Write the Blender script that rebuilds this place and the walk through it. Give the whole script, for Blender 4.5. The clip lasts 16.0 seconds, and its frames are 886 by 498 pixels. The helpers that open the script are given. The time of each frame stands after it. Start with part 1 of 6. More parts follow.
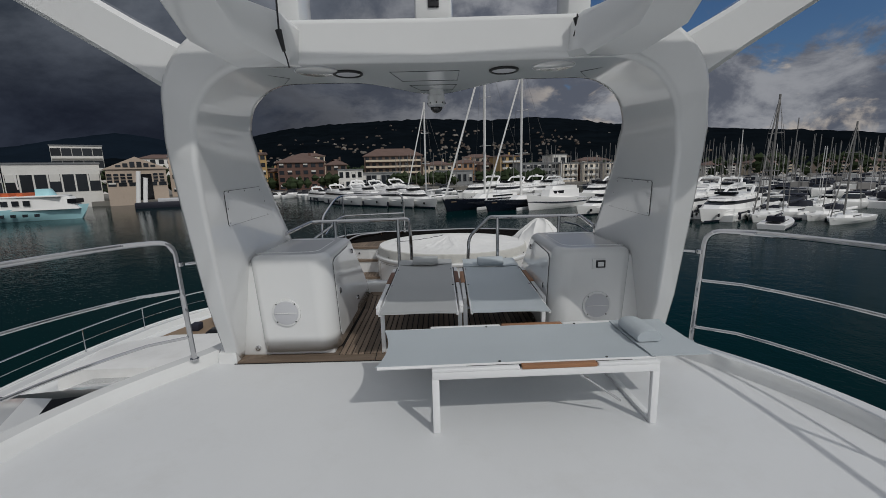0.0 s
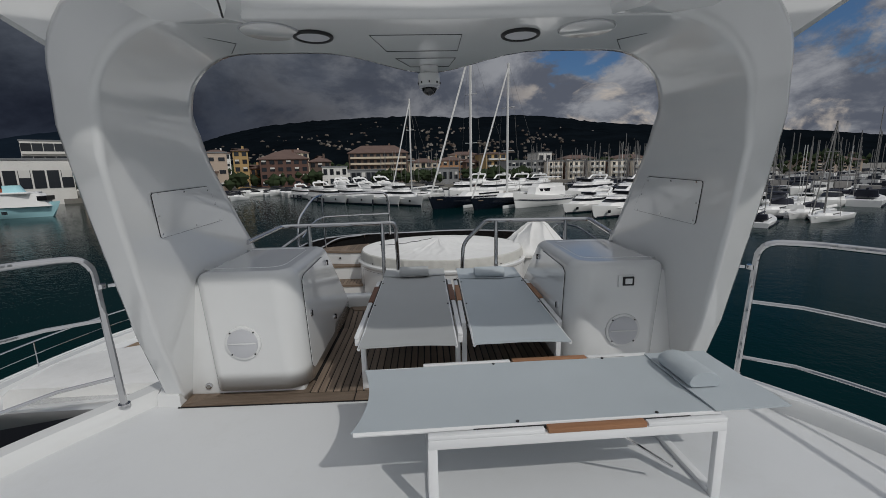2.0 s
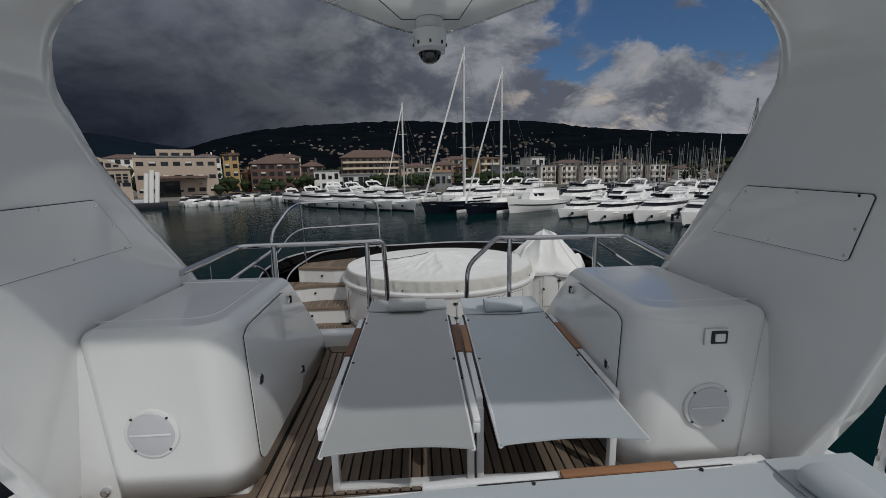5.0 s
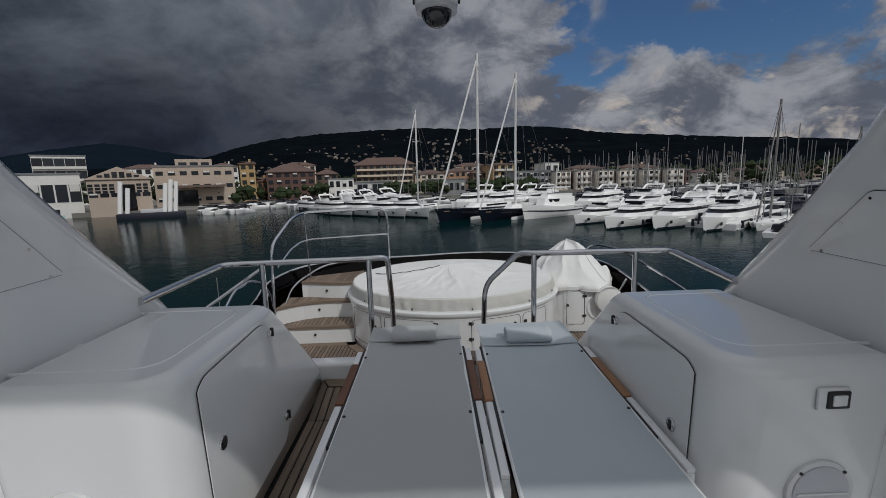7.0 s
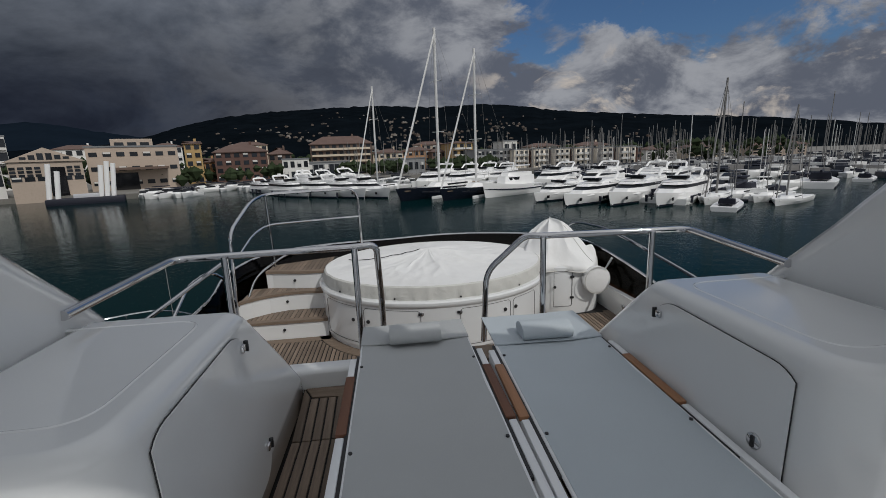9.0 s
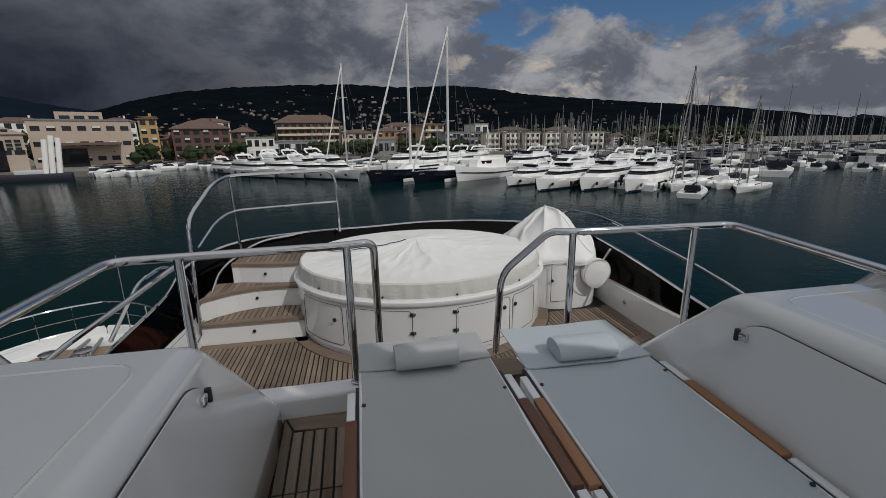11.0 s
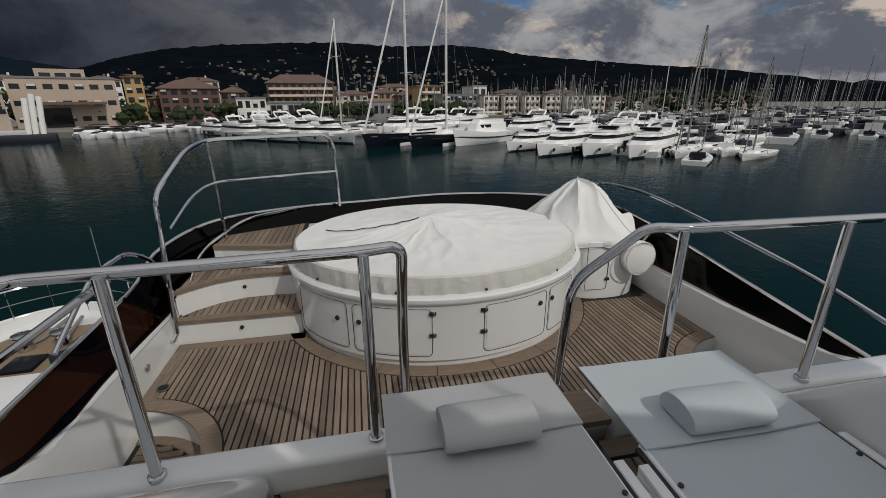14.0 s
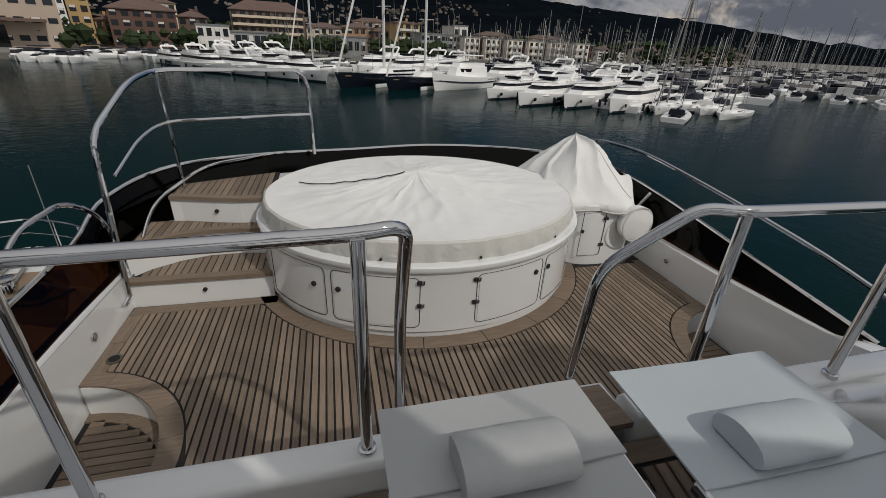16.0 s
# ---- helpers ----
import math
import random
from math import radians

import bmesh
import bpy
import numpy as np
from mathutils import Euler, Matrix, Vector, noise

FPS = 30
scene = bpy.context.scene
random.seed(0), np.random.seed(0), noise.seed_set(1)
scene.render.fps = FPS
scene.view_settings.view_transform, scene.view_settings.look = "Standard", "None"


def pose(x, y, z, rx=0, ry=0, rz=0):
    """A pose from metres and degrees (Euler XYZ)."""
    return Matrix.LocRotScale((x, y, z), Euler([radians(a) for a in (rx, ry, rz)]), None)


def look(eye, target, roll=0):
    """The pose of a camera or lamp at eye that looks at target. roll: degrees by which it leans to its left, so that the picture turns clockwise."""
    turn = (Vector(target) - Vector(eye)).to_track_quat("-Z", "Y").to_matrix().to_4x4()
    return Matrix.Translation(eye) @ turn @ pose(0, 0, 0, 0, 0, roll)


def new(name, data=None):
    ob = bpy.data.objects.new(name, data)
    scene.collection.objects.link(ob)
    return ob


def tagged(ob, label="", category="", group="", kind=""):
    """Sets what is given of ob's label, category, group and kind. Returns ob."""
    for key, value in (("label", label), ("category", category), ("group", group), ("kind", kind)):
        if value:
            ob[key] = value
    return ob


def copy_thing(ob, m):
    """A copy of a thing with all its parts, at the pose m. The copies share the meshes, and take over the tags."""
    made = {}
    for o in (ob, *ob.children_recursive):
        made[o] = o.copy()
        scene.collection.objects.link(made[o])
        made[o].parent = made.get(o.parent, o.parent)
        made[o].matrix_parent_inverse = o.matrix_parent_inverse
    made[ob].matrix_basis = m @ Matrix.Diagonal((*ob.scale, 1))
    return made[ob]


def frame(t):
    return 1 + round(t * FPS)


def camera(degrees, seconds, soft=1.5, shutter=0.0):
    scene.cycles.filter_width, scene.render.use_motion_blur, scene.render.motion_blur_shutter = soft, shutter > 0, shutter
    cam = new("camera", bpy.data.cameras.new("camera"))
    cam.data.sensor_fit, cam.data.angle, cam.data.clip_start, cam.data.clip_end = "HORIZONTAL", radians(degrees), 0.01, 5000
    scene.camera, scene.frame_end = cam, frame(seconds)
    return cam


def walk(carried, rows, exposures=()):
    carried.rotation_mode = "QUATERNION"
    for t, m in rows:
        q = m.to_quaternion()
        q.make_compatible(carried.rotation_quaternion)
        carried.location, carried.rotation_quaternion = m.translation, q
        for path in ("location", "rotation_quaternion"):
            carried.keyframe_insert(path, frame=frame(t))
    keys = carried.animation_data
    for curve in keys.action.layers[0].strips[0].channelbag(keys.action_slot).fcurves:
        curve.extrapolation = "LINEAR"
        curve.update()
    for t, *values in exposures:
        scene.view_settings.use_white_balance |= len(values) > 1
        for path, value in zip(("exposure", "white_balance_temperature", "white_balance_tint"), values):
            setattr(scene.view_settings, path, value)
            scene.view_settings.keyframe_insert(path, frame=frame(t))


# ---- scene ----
# ---- camera and walk ----
cam = camera(92.2, 16.0, soft=0.5)
PATH = [
    (0, (0.019, -3.499, 1.621), (0.022, -1.532, 1.26), -1.4),
    (0.5, (-0.015, -3.31, 1.609), (0.019, -1.348, 1.221), -1.2),
    (1, (-0.035, -3.103, 1.622), (0.03, -1.151, 1.189), -1.1),
    (1.5, (-0.039, -2.953, 1.62), (0.041, -0.996, 1.216), -1.1),
    (2, (-0.038, -2.804, 1.617), (0.032, -0.841, 1.243), -1.2),
    (2.5, (-0.024, -2.619, 1.6), (0.048, -0.665, 1.179), -1.3),
    (3, (0.003, -2.456, 1.635), (0.083, -0.486, 1.295), -1.2),
    (3.5, (-0.023, -2.321, 1.623), (0.058, -0.35, 1.293), -1.2),
    (4, (-0.061, -2.165, 1.613), (0.04, -0.197, 1.269), -1.1),
    (4.2, (-0.072, -2.096, 1.624), (0.038, -0.131, 1.272), -1.0),
    (6.3, (-0.036, -1.455, 1.61), (0.024, 0.513, 1.255), -1.6),
    (6.5, (-0.032, -1.41, 1.613), (0.016, 0.563, 1.288), -1.6),
    (7, (-0.031, -1.299, 1.61), (0.008, 0.675, 1.287), -1.7),
    (7.5, (-0.073, -1.172, 1.599), (0.024, 0.795, 1.254), -1.8),
    (8, (-0.148, -1.054, 1.611), (0.009, 0.907, 1.252), -2.2),
    (8.5, (-0.209, -0.953, 1.598), (-0.008, 0.999, 1.21), -2.2),
    (9, (-0.271, -0.848, 1.579), (-0.052, 1.095, 1.157), -2.2),
    (9.2, (-0.288, -0.801, 1.586), (-0.068, 1.14, 1.157), -2.2),
    (11.3, (-0.462, -0.2, 1.552), (-0.087, 1.696, 1.039), -0.8),
    (11.5, (-0.477, -0.134, 1.547), (-0.09, 1.759, 1.03), -0.7),
    (12, (-0.525, -0.026, 1.547), (-0.11, 1.878, 1.093), -0.7),
    (12.5, (-0.551, 0.085, 1.54), (-0.154, 1.973, 1.012), -0.9),
    (13, (-0.546, 0.233, 1.507), (-0.204, 2.114, 0.921), -1.3),
    (13.5, (-0.527, 0.399, 1.502), (-0.191, 2.256, 0.839), -1.3),
    (14, (-0.533, 0.497, 1.52), (-0.171, 2.352, 0.863), -0.5),
    (14.5, (-0.55, 0.589, 1.513), (-0.185, 2.406, 0.761), 0.9),
    (15, (-0.565, 0.679, 1.506), (-0.171, 2.472, 0.712), 1.6),
    (15.5, (-0.58, 0.791, 1.503), (-0.149, 2.551, 0.657), 2.3),
    (16, (-0.584, 0.878, 1.493), (-0.117, 2.615, 0.618), 2.8),
]
walk(cam, [(t, look(e, a, r)) for t, e, a, r in PATH],
     exposures=[(0, -0.40, 6280, 10), (4, -0.40, 6300, 10), (7, -0.35, 6200, 10), (9, -0.25, 6250, 10), (12.5, -0.26, 6480, 10), (16, -0.22, 6600, 10)])

# ---- world, sun, exposure ----
SUN_EL, SUN_AZ = radians(43.5), radians(144)      # azimuth from +y towards +x


def make_world():
    w = bpy.data.worlds.new("sky")
    scene.world = w
    w.use_nodes = True
    nt = w.node_tree
    nt.nodes.clear()
    N, L = nt.nodes.new, nt.links.new
    out, bg = N("ShaderNodeOutputWorld"), N("ShaderNodeBackground")
    sky = N("ShaderNodeTexSky")
    sky.sky_type, sky.sun_disc = "NISHITA", False
    sky.sun_elevation, sky.sun_rotation = SUN_EL, SUN_AZ
    skym = N("ShaderNodeVectorMath"); skym.operation = "MULTIPLY"; skym.inputs[1].default_value = (0.036, 0.050, 0.066)
    L(sky.outputs[0], skym.inputs[0])
    tc, sep = N("ShaderNodeTexCoord"), N("ShaderNodeSeparateXYZ")
    L(tc.outputs["Generated"], sep.inputs[0])
    # cloud plane: direction / (z + k)
    addz = N("ShaderNodeMath"); addz.operation = "ADD"; addz.inputs[1].default_value = 0.55
    mx = N("ShaderNodeMath"); mx.operation = "MAXIMUM"; mx.inputs[1].default_value = 0.0
    L(sep.outputs[2], mx.inputs[0]); L(mx.outputs[0], addz.inputs[0])
    dx, dy = N("ShaderNodeMath"), N("ShaderNodeMath")
    dx.operation = dy.operation = "DIVIDE"
    L(sep.outputs[0], dx.inputs[0]); L(addz.outputs[0], dx.inputs[1])
    L(sep.outputs[1], dy.inputs[0]); L(addz.outputs[0], dy.inputs[1])
    cmb = N("ShaderNodeCombineXYZ")
    L(dx.outputs[0], cmb.inputs[0]); L(dy.outputs[0], cmb.inputs[1])
    L(sep.outputs[2], cmb.inputs[2])

    def cloud(scale, detail, rough, dist, lo, hi):
        n = N("ShaderNodeTexNoise")
        n.inputs["Scale"].default_value, n.inputs["Detail"].default_value = scale, detail
        n.inputs["Roughness"].default_value, n.inputs["Distortion"].default_value = rough, dist
        L(cmb.outputs[0], n.inputs["Vector"])
        r = N("ShaderNodeMapRange"); r.interpolation_type = "SMOOTHSTEP"
        r.inputs[1].default_value, r.inputs[2].default_value = lo, hi
        L(n.outputs[0], r.inputs[0])
        return r.outputs[0]

    light = cloud(4.2, 11, 0.62, 0.25, 0.40, 0.62)
    soft = cloud(2.6, 10, 0.60, 0.3, 0.36, 0.68)
    edge_n = cloud(3.4, 11, 0.62, 0.2, 0.30, 0.72)

    def op(kind, a, b=None):
        m = N("ShaderNodeMath"); m.operation = kind
        for k, v in ((0, a), (1, b)):
            if isinstance(v, (int, float)):
                m.inputs[k].default_value = v
            elif v is not None:
                L(v, m.inputs[k])
        return m.outputs[0]

    def ramp(v, lo, hi):
        r = N("ShaderNodeMapRange"); r.interpolation_type = "SMOOTHSTEP"
        r.inputs[1].default_value, r.inputs[2].default_value = lo, hi
        L(v, r.inputs[0])
        return r.outputs[0]

    bearing = op("ARCTAN2", sep.outputs[0], sep.outputs[1])
    dot = N("ShaderNodeVectorMath"); dot.operation = "DOT_PRODUCT"
    dot.inputs[1].default_value = (-0.75, 0.66, -0.15)
    L(tc.outputs["Generated"], dot.inputs[0])
    st = N("ShaderNodeMapRange"); st.interpolation_type = "SMOOTHSTEP"
    st.inputs[1].default_value, st.inputs[2].default_value = 0.40, 0.98
    L(dot.outputs["Value"], st.inputs[0])

    def mix(f, a, b):
        m = N("ShaderNodeMix"); m.data_type = "RGBA"
        if isinstance(f, float):
            m.inputs[0].default_value = f
        else:
            L(f, m.inputs[0])
        for k, v in ((6, a), (7, b)):
            if isinstance(v, tuple):
                m.inputs[k].default_value = (*v, 1)
            else:
                L(v, m.inputs[k])
        return m.outputs[2]

    body_ = mix(light, (0.120, 0.132, 0.165), (0.36, 0.365, 0.385))
    puff = op("MULTIPLY", cloud(5.2, 12, 0.58, 0.35, 0.54, 0.66), op("MULTIPLY", ramp(sep.outputs[2], 0.26, 0.16), ramp(bearing, 0.10, 0.34)))
    fair = mix(puff, body_, (0.58, 0.51, 0.44))
    storm_low = mix(soft, (0.011, 0.014, 0.024), (0.038, 0.046, 0.066))
    storm_high = mix(soft, (0.041, 0.052, 0.069), (0.172, 0.188, 0.216))
    storm = mix(ramp(sep.outputs[2], 0.10, 0.34), storm_low, storm_high)
    # blue only to the right of the walk and above the heaped clouds, with ragged edges
    ragged = op("MULTIPLY", op("SUBTRACT", edge_n, 0.5), 0.34)
    right_ = ramp(op("ADD", bearing, ragged), 0.26, 0.36)
    high_ = ramp(op("ADD", sep.outputs[2], op("MULTIPLY", ragged, 0.75)), 0.19, 0.27)
    blue = op("MULTIPLY", op("MULTIPLY", right_, high_), ramp(bearing, 2.6, 2.0))
    wisps = op("MULTIPLY", cloud(5.0, 9, 0.55, 0.8, 0.54, 0.70), 0.65)
    blue = op("MULTIPLY", blue, op("SUBTRACT", 1.0, wisps))
    col = mix(st.outputs[0], fair, storm)
    full = mix(blue, col, skym.outputs[0])
    # bright veil of thin cloud round the sun, behind the walk
    vd = N("ShaderNodeVectorMath"); vd.operation = "DOT_PRODUCT"
    vd.inputs[1].default_value = (math.sin(SUN_AZ) * math.cos(SUN_EL), math.cos(SUN_AZ) * math.cos(SUN_EL), math.sin(SUN_EL))
    L(tc.outputs["Generated"], vd.inputs[0])
    vr = N("ShaderNodeMapRange"); vr.interpolation_type = "SMOOTHSTEP"
    vr.inputs[1].default_value, vr.inputs[2].default_value = 0.0, 1.0
    L(vd.outputs["Value"], vr.inputs[0])
    full = mix(ramp(sep.outputs[2], 0.42, 0.85), full, (0.46, 0.47, 0.49))
    full = mix(vr.outputs[0], full, (0.65, 0.65, 0.65))
    L(full, bg.inputs[0])
    bg.inputs[1].default_value = 1.0
    L(bg.outputs[0], out.inputs[0])


make_world()
sun = new("sun", bpy.data.lights.new("sun", "SUN"))
sun.data.energy, sun.data.angle, sun.data.color = 1.6, radians(0.8), (1.0, 0.95, 0.87)
sd = Vector((math.sin(SUN_AZ) * math.cos(SUN_EL), math.cos(SUN_AZ) * math.cos(SUN_EL), math.sin(SUN_EL)))
sun.matrix_world = look(sd * 50, (0, 0, 0))

# ---- materials ----


def mat(name, color, rough=0.5, metal=0.0, var=0.0, vscale=3.0, bump=0.0, bscale=60.0, coat=0.0, spec=0.5,
        obvar=0.0, grain=None, trans=0.0, dirt=None, ior=1.45):
    """Principled material: var = large-scale value variation, obvar = variation by object, grain = stretch of the fine noise."""
    m = bpy.data.materials.new(name)
    m.use_nodes = True
    nt = m.node_tree
    N, L = nt.nodes.new, nt.links.new
    b = nt.nodes["Principled BSDF"]
    b.inputs["Roughness"].default_value, b.inputs["Metallic"].default_value = rough, metal
    b.inputs["Coat Weight"].default_value, b.inputs["Coat Roughness"].default_value = coat, 0.08
    b.inputs["Specular IOR Level"].default_value = spec
    b.inputs["Transmission Weight"].default_value = trans
    b.inputs["IOR"].default_value = ior
    tc = N("ShaderNodeTexCoord")
    mp = N("ShaderNodeMapping")
    L(tc.outputs["Object"], mp.inputs[0])
    if grain:
        mp.inputs["Scale"].default_value = grain
    n1 = N("ShaderNodeTexNoise"); n1.inputs["Scale"].default_value = vscale; n1.inputs["Detail"].default_value = 5
    n2 = N("ShaderNodeTexNoise"); n2.inputs["Scale"].default_value = bscale; n2.inputs["Detail"].default_value = 4
    L(mp.outputs[0], n1.inputs[0]); L(mp.outputs[0], n2.inputs[0])
    hsv = N("ShaderNodeHueSaturation")
    hsv.inputs["Color"].default_value = (*color, 1)
    val = N("ShaderNodeMath"); val.operation = "MULTIPLY_ADD"
    L(n1.outputs[0], val.inputs[0]); val.inputs[1].default_value = 2 * var; val.inputs[2].default_value = 1 - var
    v2 = N("ShaderNodeMath"); v2.operation = "MULTIPLY_ADD"
    L(n2.outputs[0], v2.inputs[0]); v2.inputs[1].default_value = var; L(val.outputs[0], v2.inputs[2])
    v3 = N("ShaderNodeMath"); v3.operation = "SUBTRACT"; L(v2.outputs[0], v3.inputs[0]); v3.inputs[1].default_value = var * 0.5
    last = v3.outputs[0]
    if obvar:
        oi = N("ShaderNodeObjectInfo")
        v4 = N("ShaderNodeMath"); v4.operation = "MULTIPLY_ADD"
        L(oi.outputs["Random"], v4.inputs[0]); v4.inputs[1].default_value = 2 * obvar; v4.inputs[2].default_value = 1 - obvar
        v5 = N("ShaderNodeMath"); v5.operation = "MULTIPLY"; L(v4.outputs[0], v5.inputs[0]); L(last, v5.inputs[1])
        last = v5.outputs[0]
    L(last, hsv.inputs["Value"])
    base = hsv.outputs[0]
    if dirt:
        n3 = N("ShaderNodeTexNoise"); n3.inputs["Scale"].default_value = 1.7; n3.inputs["Detail"].default_value = 8
        n3.inputs["Roughness"].default_value = 0.7
        L(tc.outputs["Object"], n3.inputs[0])
        r = N("ShaderNodeMapRange"); r.inputs[1].default_value, r.inputs[2].default_value = 0.52, 0.75
        r.inputs[4].default_value = dirt[1]
        L(n3.outputs[0], r.inputs[0])
        mx = N("ShaderNodeMix"); mx.data_type = "RGBA"
        L(r.outputs[0], mx.inputs[0]); L(base, mx.inputs[6]); mx.inputs[7].default_value = (*dirt[0], 1)
        base = mx.outputs[2]
    L(base, b.inputs["Base Color"])
    if bump:
        bp = N("ShaderNodeBump"); bp.inputs["Strength"].default_value = bump; bp.inputs["Distance"].default_value = 0.01
        L(n2.outputs[0], bp.inputs["Height"]); L(bp.outputs[0], b.inputs["Normal"])
    return m


GEL = mat("white_gelcoat", (0.76, 0.77, 0.77), 0.09, var=0.03, vscale=1.2, coat=0.8, bump=0.02, bscale=9)
DECKW = mat("white_deck", (0.72, 0.735, 0.75), 0.55, var=0.04, vscale=1.4, bump=0.15, bscale=700, dirt=((0.60, 0.60, 0.59), 0.35))
TEAK = mat("weathered_teak", (0.215, 0.163, 0.122), 0.7, var=0.46, vscale=4, bump=0.35, bscale=26, obvar=0.30, grain=(14, 1.1, 14), dirt=((0.2, 0.165, 0.13), 0.5))
TEAKX = mat("weathered_teak_across", (0.192, 0.144, 0.106), 0.7, var=0.42, vscale=4, bump=0.3, bscale=26, obvar=0.14, grain=(1.1, 14, 14), dirt=((0.2, 0.165, 0.13), 0.5))
CAULK = mat("black_caulking", (0.011, 0.011, 0.011), 0.75, var=0.2, bump=0.1)
RUBBER = mat("black_rubber", (0.02, 0.02, 0.022), 0.5, var=0.15, bump=0.05)
STEEL = mat("polished_steel", (0.60, 0.60, 0.61), 0.045, 1.0, var=0.04, vscale=6)
ALU = mat("white_powdercoat", (0.80, 0.81, 0.82), 0.38, var=0.03, bump=0.05, bscale=500)
SLING = mat("pale_blue_sling", (0.48, 0.53, 0.565), 0.75, var=0.05, vscale=2.2, bump=0.25, bscale=420)
WOOD = mat("oiled_wood", (0.34, 0.17, 0.085), 0.45, var=0.25, vscale=4, grain=(12, 1, 12), bump=0.1)
SLINGG = mat("grey_sling", (0.43, 0.445, 0.45), 0.75, var=0.06, vscale=2.2, bump=0.25, bscale=420)
WOODD = mat("dark_oiled_wood", (0.15, 0.065, 0.035), 0.45, var=0.25, vscale=4, grain=(12, 1, 12), bump=0.1)
WOODX = mat("oiled_wood_across", (0.42, 0.26, 0.14), 0.45, var=0.25, vscale=4, grain=(1, 12, 12), bump=0.1)
SMOKE = mat("smoked_acrylic", (0.006, 0.005, 0.005), 0.12, var=0.1, spec=0.12)
_nt = SMOKE.node_tree
_t, _g, _m = _nt.nodes.new("ShaderNodeBsdfTransparent"), _nt.nodes.new("ShaderNodeBsdfGlossy"), _nt.nodes.new("ShaderNodeMixShader")
_t.inputs[0].default_value = (0.17, 0.095, 0.048, 1)
_g.inputs["Roughness"].default_value = 0.06
_m.inputs[0].default_value = 0.015
_nt.links.new(_t.outputs[0], _m.inputs[1]); _nt.links.new(_g.outputs[0], _m.inputs[2])
_nt.links.new(_m.outputs[0], _nt.nodes["Material Output"].inputs[0])
CANVAS = mat("white_canvas", (0.80, 0.80, 0.79), 0.8, var=0.06, vscale=2.5, bump=0.25, bscale=160, dirt=((0.66, 0.65, 0.62), 0.5))
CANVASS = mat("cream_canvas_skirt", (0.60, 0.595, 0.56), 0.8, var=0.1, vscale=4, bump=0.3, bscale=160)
GREYP = mat("pale_grey_plastic", (0.56, 0.57, 0.60), 0.4, var=0.04)
DOMEM = mat("cream_radome", (0.62, 0.61, 0.56), 0.4, var=0.05, vscale=2)
BLACKG = mat("black_glass", (0.01, 0.01, 0.012), 0.05, coat=0.5)
LENSG = mat("lamp_glass", (0.22, 0.22, 0.21), 0.2, var=0.1)


def crumple(m, scale=5.5, strength=0.55, dist=0.02):
    """Sharp creases in a cloth, over the weave."""
    nt = m.node_tree
    N, L = nt.nodes.new, nt.links.new
    b = nt.nodes["Principled BSDF"]
    old = b.inputs["Normal"].links[0].from_socket
    tc, n = N("ShaderNodeTexCoord"), N("ShaderNodeTexNoise")
    n.noise_type = "RIDGED_MULTIFRACTAL"
    n.inputs["Scale"].default_value, n.inputs["Detail"].default_value = scale, 2.5
    n.inputs["Distortion"].default_value = 0.7
    L(tc.outputs["Object"], n.inputs["Vector"])
    bp = N("ShaderNodeBump")
    bp.inputs["Strength"].default_value, bp.inputs["Distance"].default_value = strength, dist
    L(n.outputs[0], bp.inputs["Height"]); L(old, bp.inputs["Normal"]); L(bp.outputs[0], b.inputs["Normal"])


crumple(CANVAS, 5.0, 0.42, 0.016)
crumple(SLING, 2.2, 0.10, 0.012)
crumple(SLINGG, 2.2, 0.12, 0.012)
crumple(CANVASS, 11.0, 0.5, 0.012)

# ---- mesh tools ----


def mesh_of(name, verts, faces, material, parent=None, label="", smooth=True):
    me = bpy.data.meshes.new(name)
    me.from_pydata([tuple(v) for v in verts], [], faces)
    me.validate()
    bm = bmesh.new()
    bm.from_mesh(me)
    bmesh.ops.recalc_face_normals(bm, faces=bm.faces)
    bm.to_mesh(me)
    bm.free()
    return link(name, me, material, parent, label, smooth)


def link(name, me, material, parent=None, label="", smooth=True):
    me.materials.append(material)
    ob = new(name, me)
    if smooth:
        me.shade_smooth()
        me.set_sharp_from_angle(angle=radians(35))
    if parent:
        ob.parent = parent
    if label:
        ob["label"] = label
    return ob


def part(name, bm, material, parent=None, label="", smooth=True):
    me = bpy.data.meshes.new(name)
    bmesh.ops.recalc_face_normals(bm, faces=bm.faces)
    bm.to_mesh(me)
    bm.free()
    return link(name, me, material, parent, label, smooth)


def empty(name, x=0, y=0, z=0, rz=0):
    e = new(name)
    e.matrix_world = pose(x, y, z, 0, 0, rz)
    e.empty_display_size = 0.1
    return e


def rbox(cx, cy, cz, sx, sy, sz, r=0.0, seg=2, rot=None):
    bm = bmesh.new()
    bmesh.ops.create_cube(bm, size=1)
    bmesh.ops.scale(bm, vec=(sx, sy, sz), verts=bm.verts)
    if r:
        bmesh.ops.bevel(bm, geom=bm.edges[:], offset=r, segments=seg, affect="EDGES", profile=0.5)
    if rot:
        bmesh.ops.rotate(bm, cent=(0, 0, 0), matrix=rot.to_3x3(), verts=bm.verts)
    bmesh.ops.translate(bm, vec=(cx, cy, cz), verts=bm.verts)
    return bm


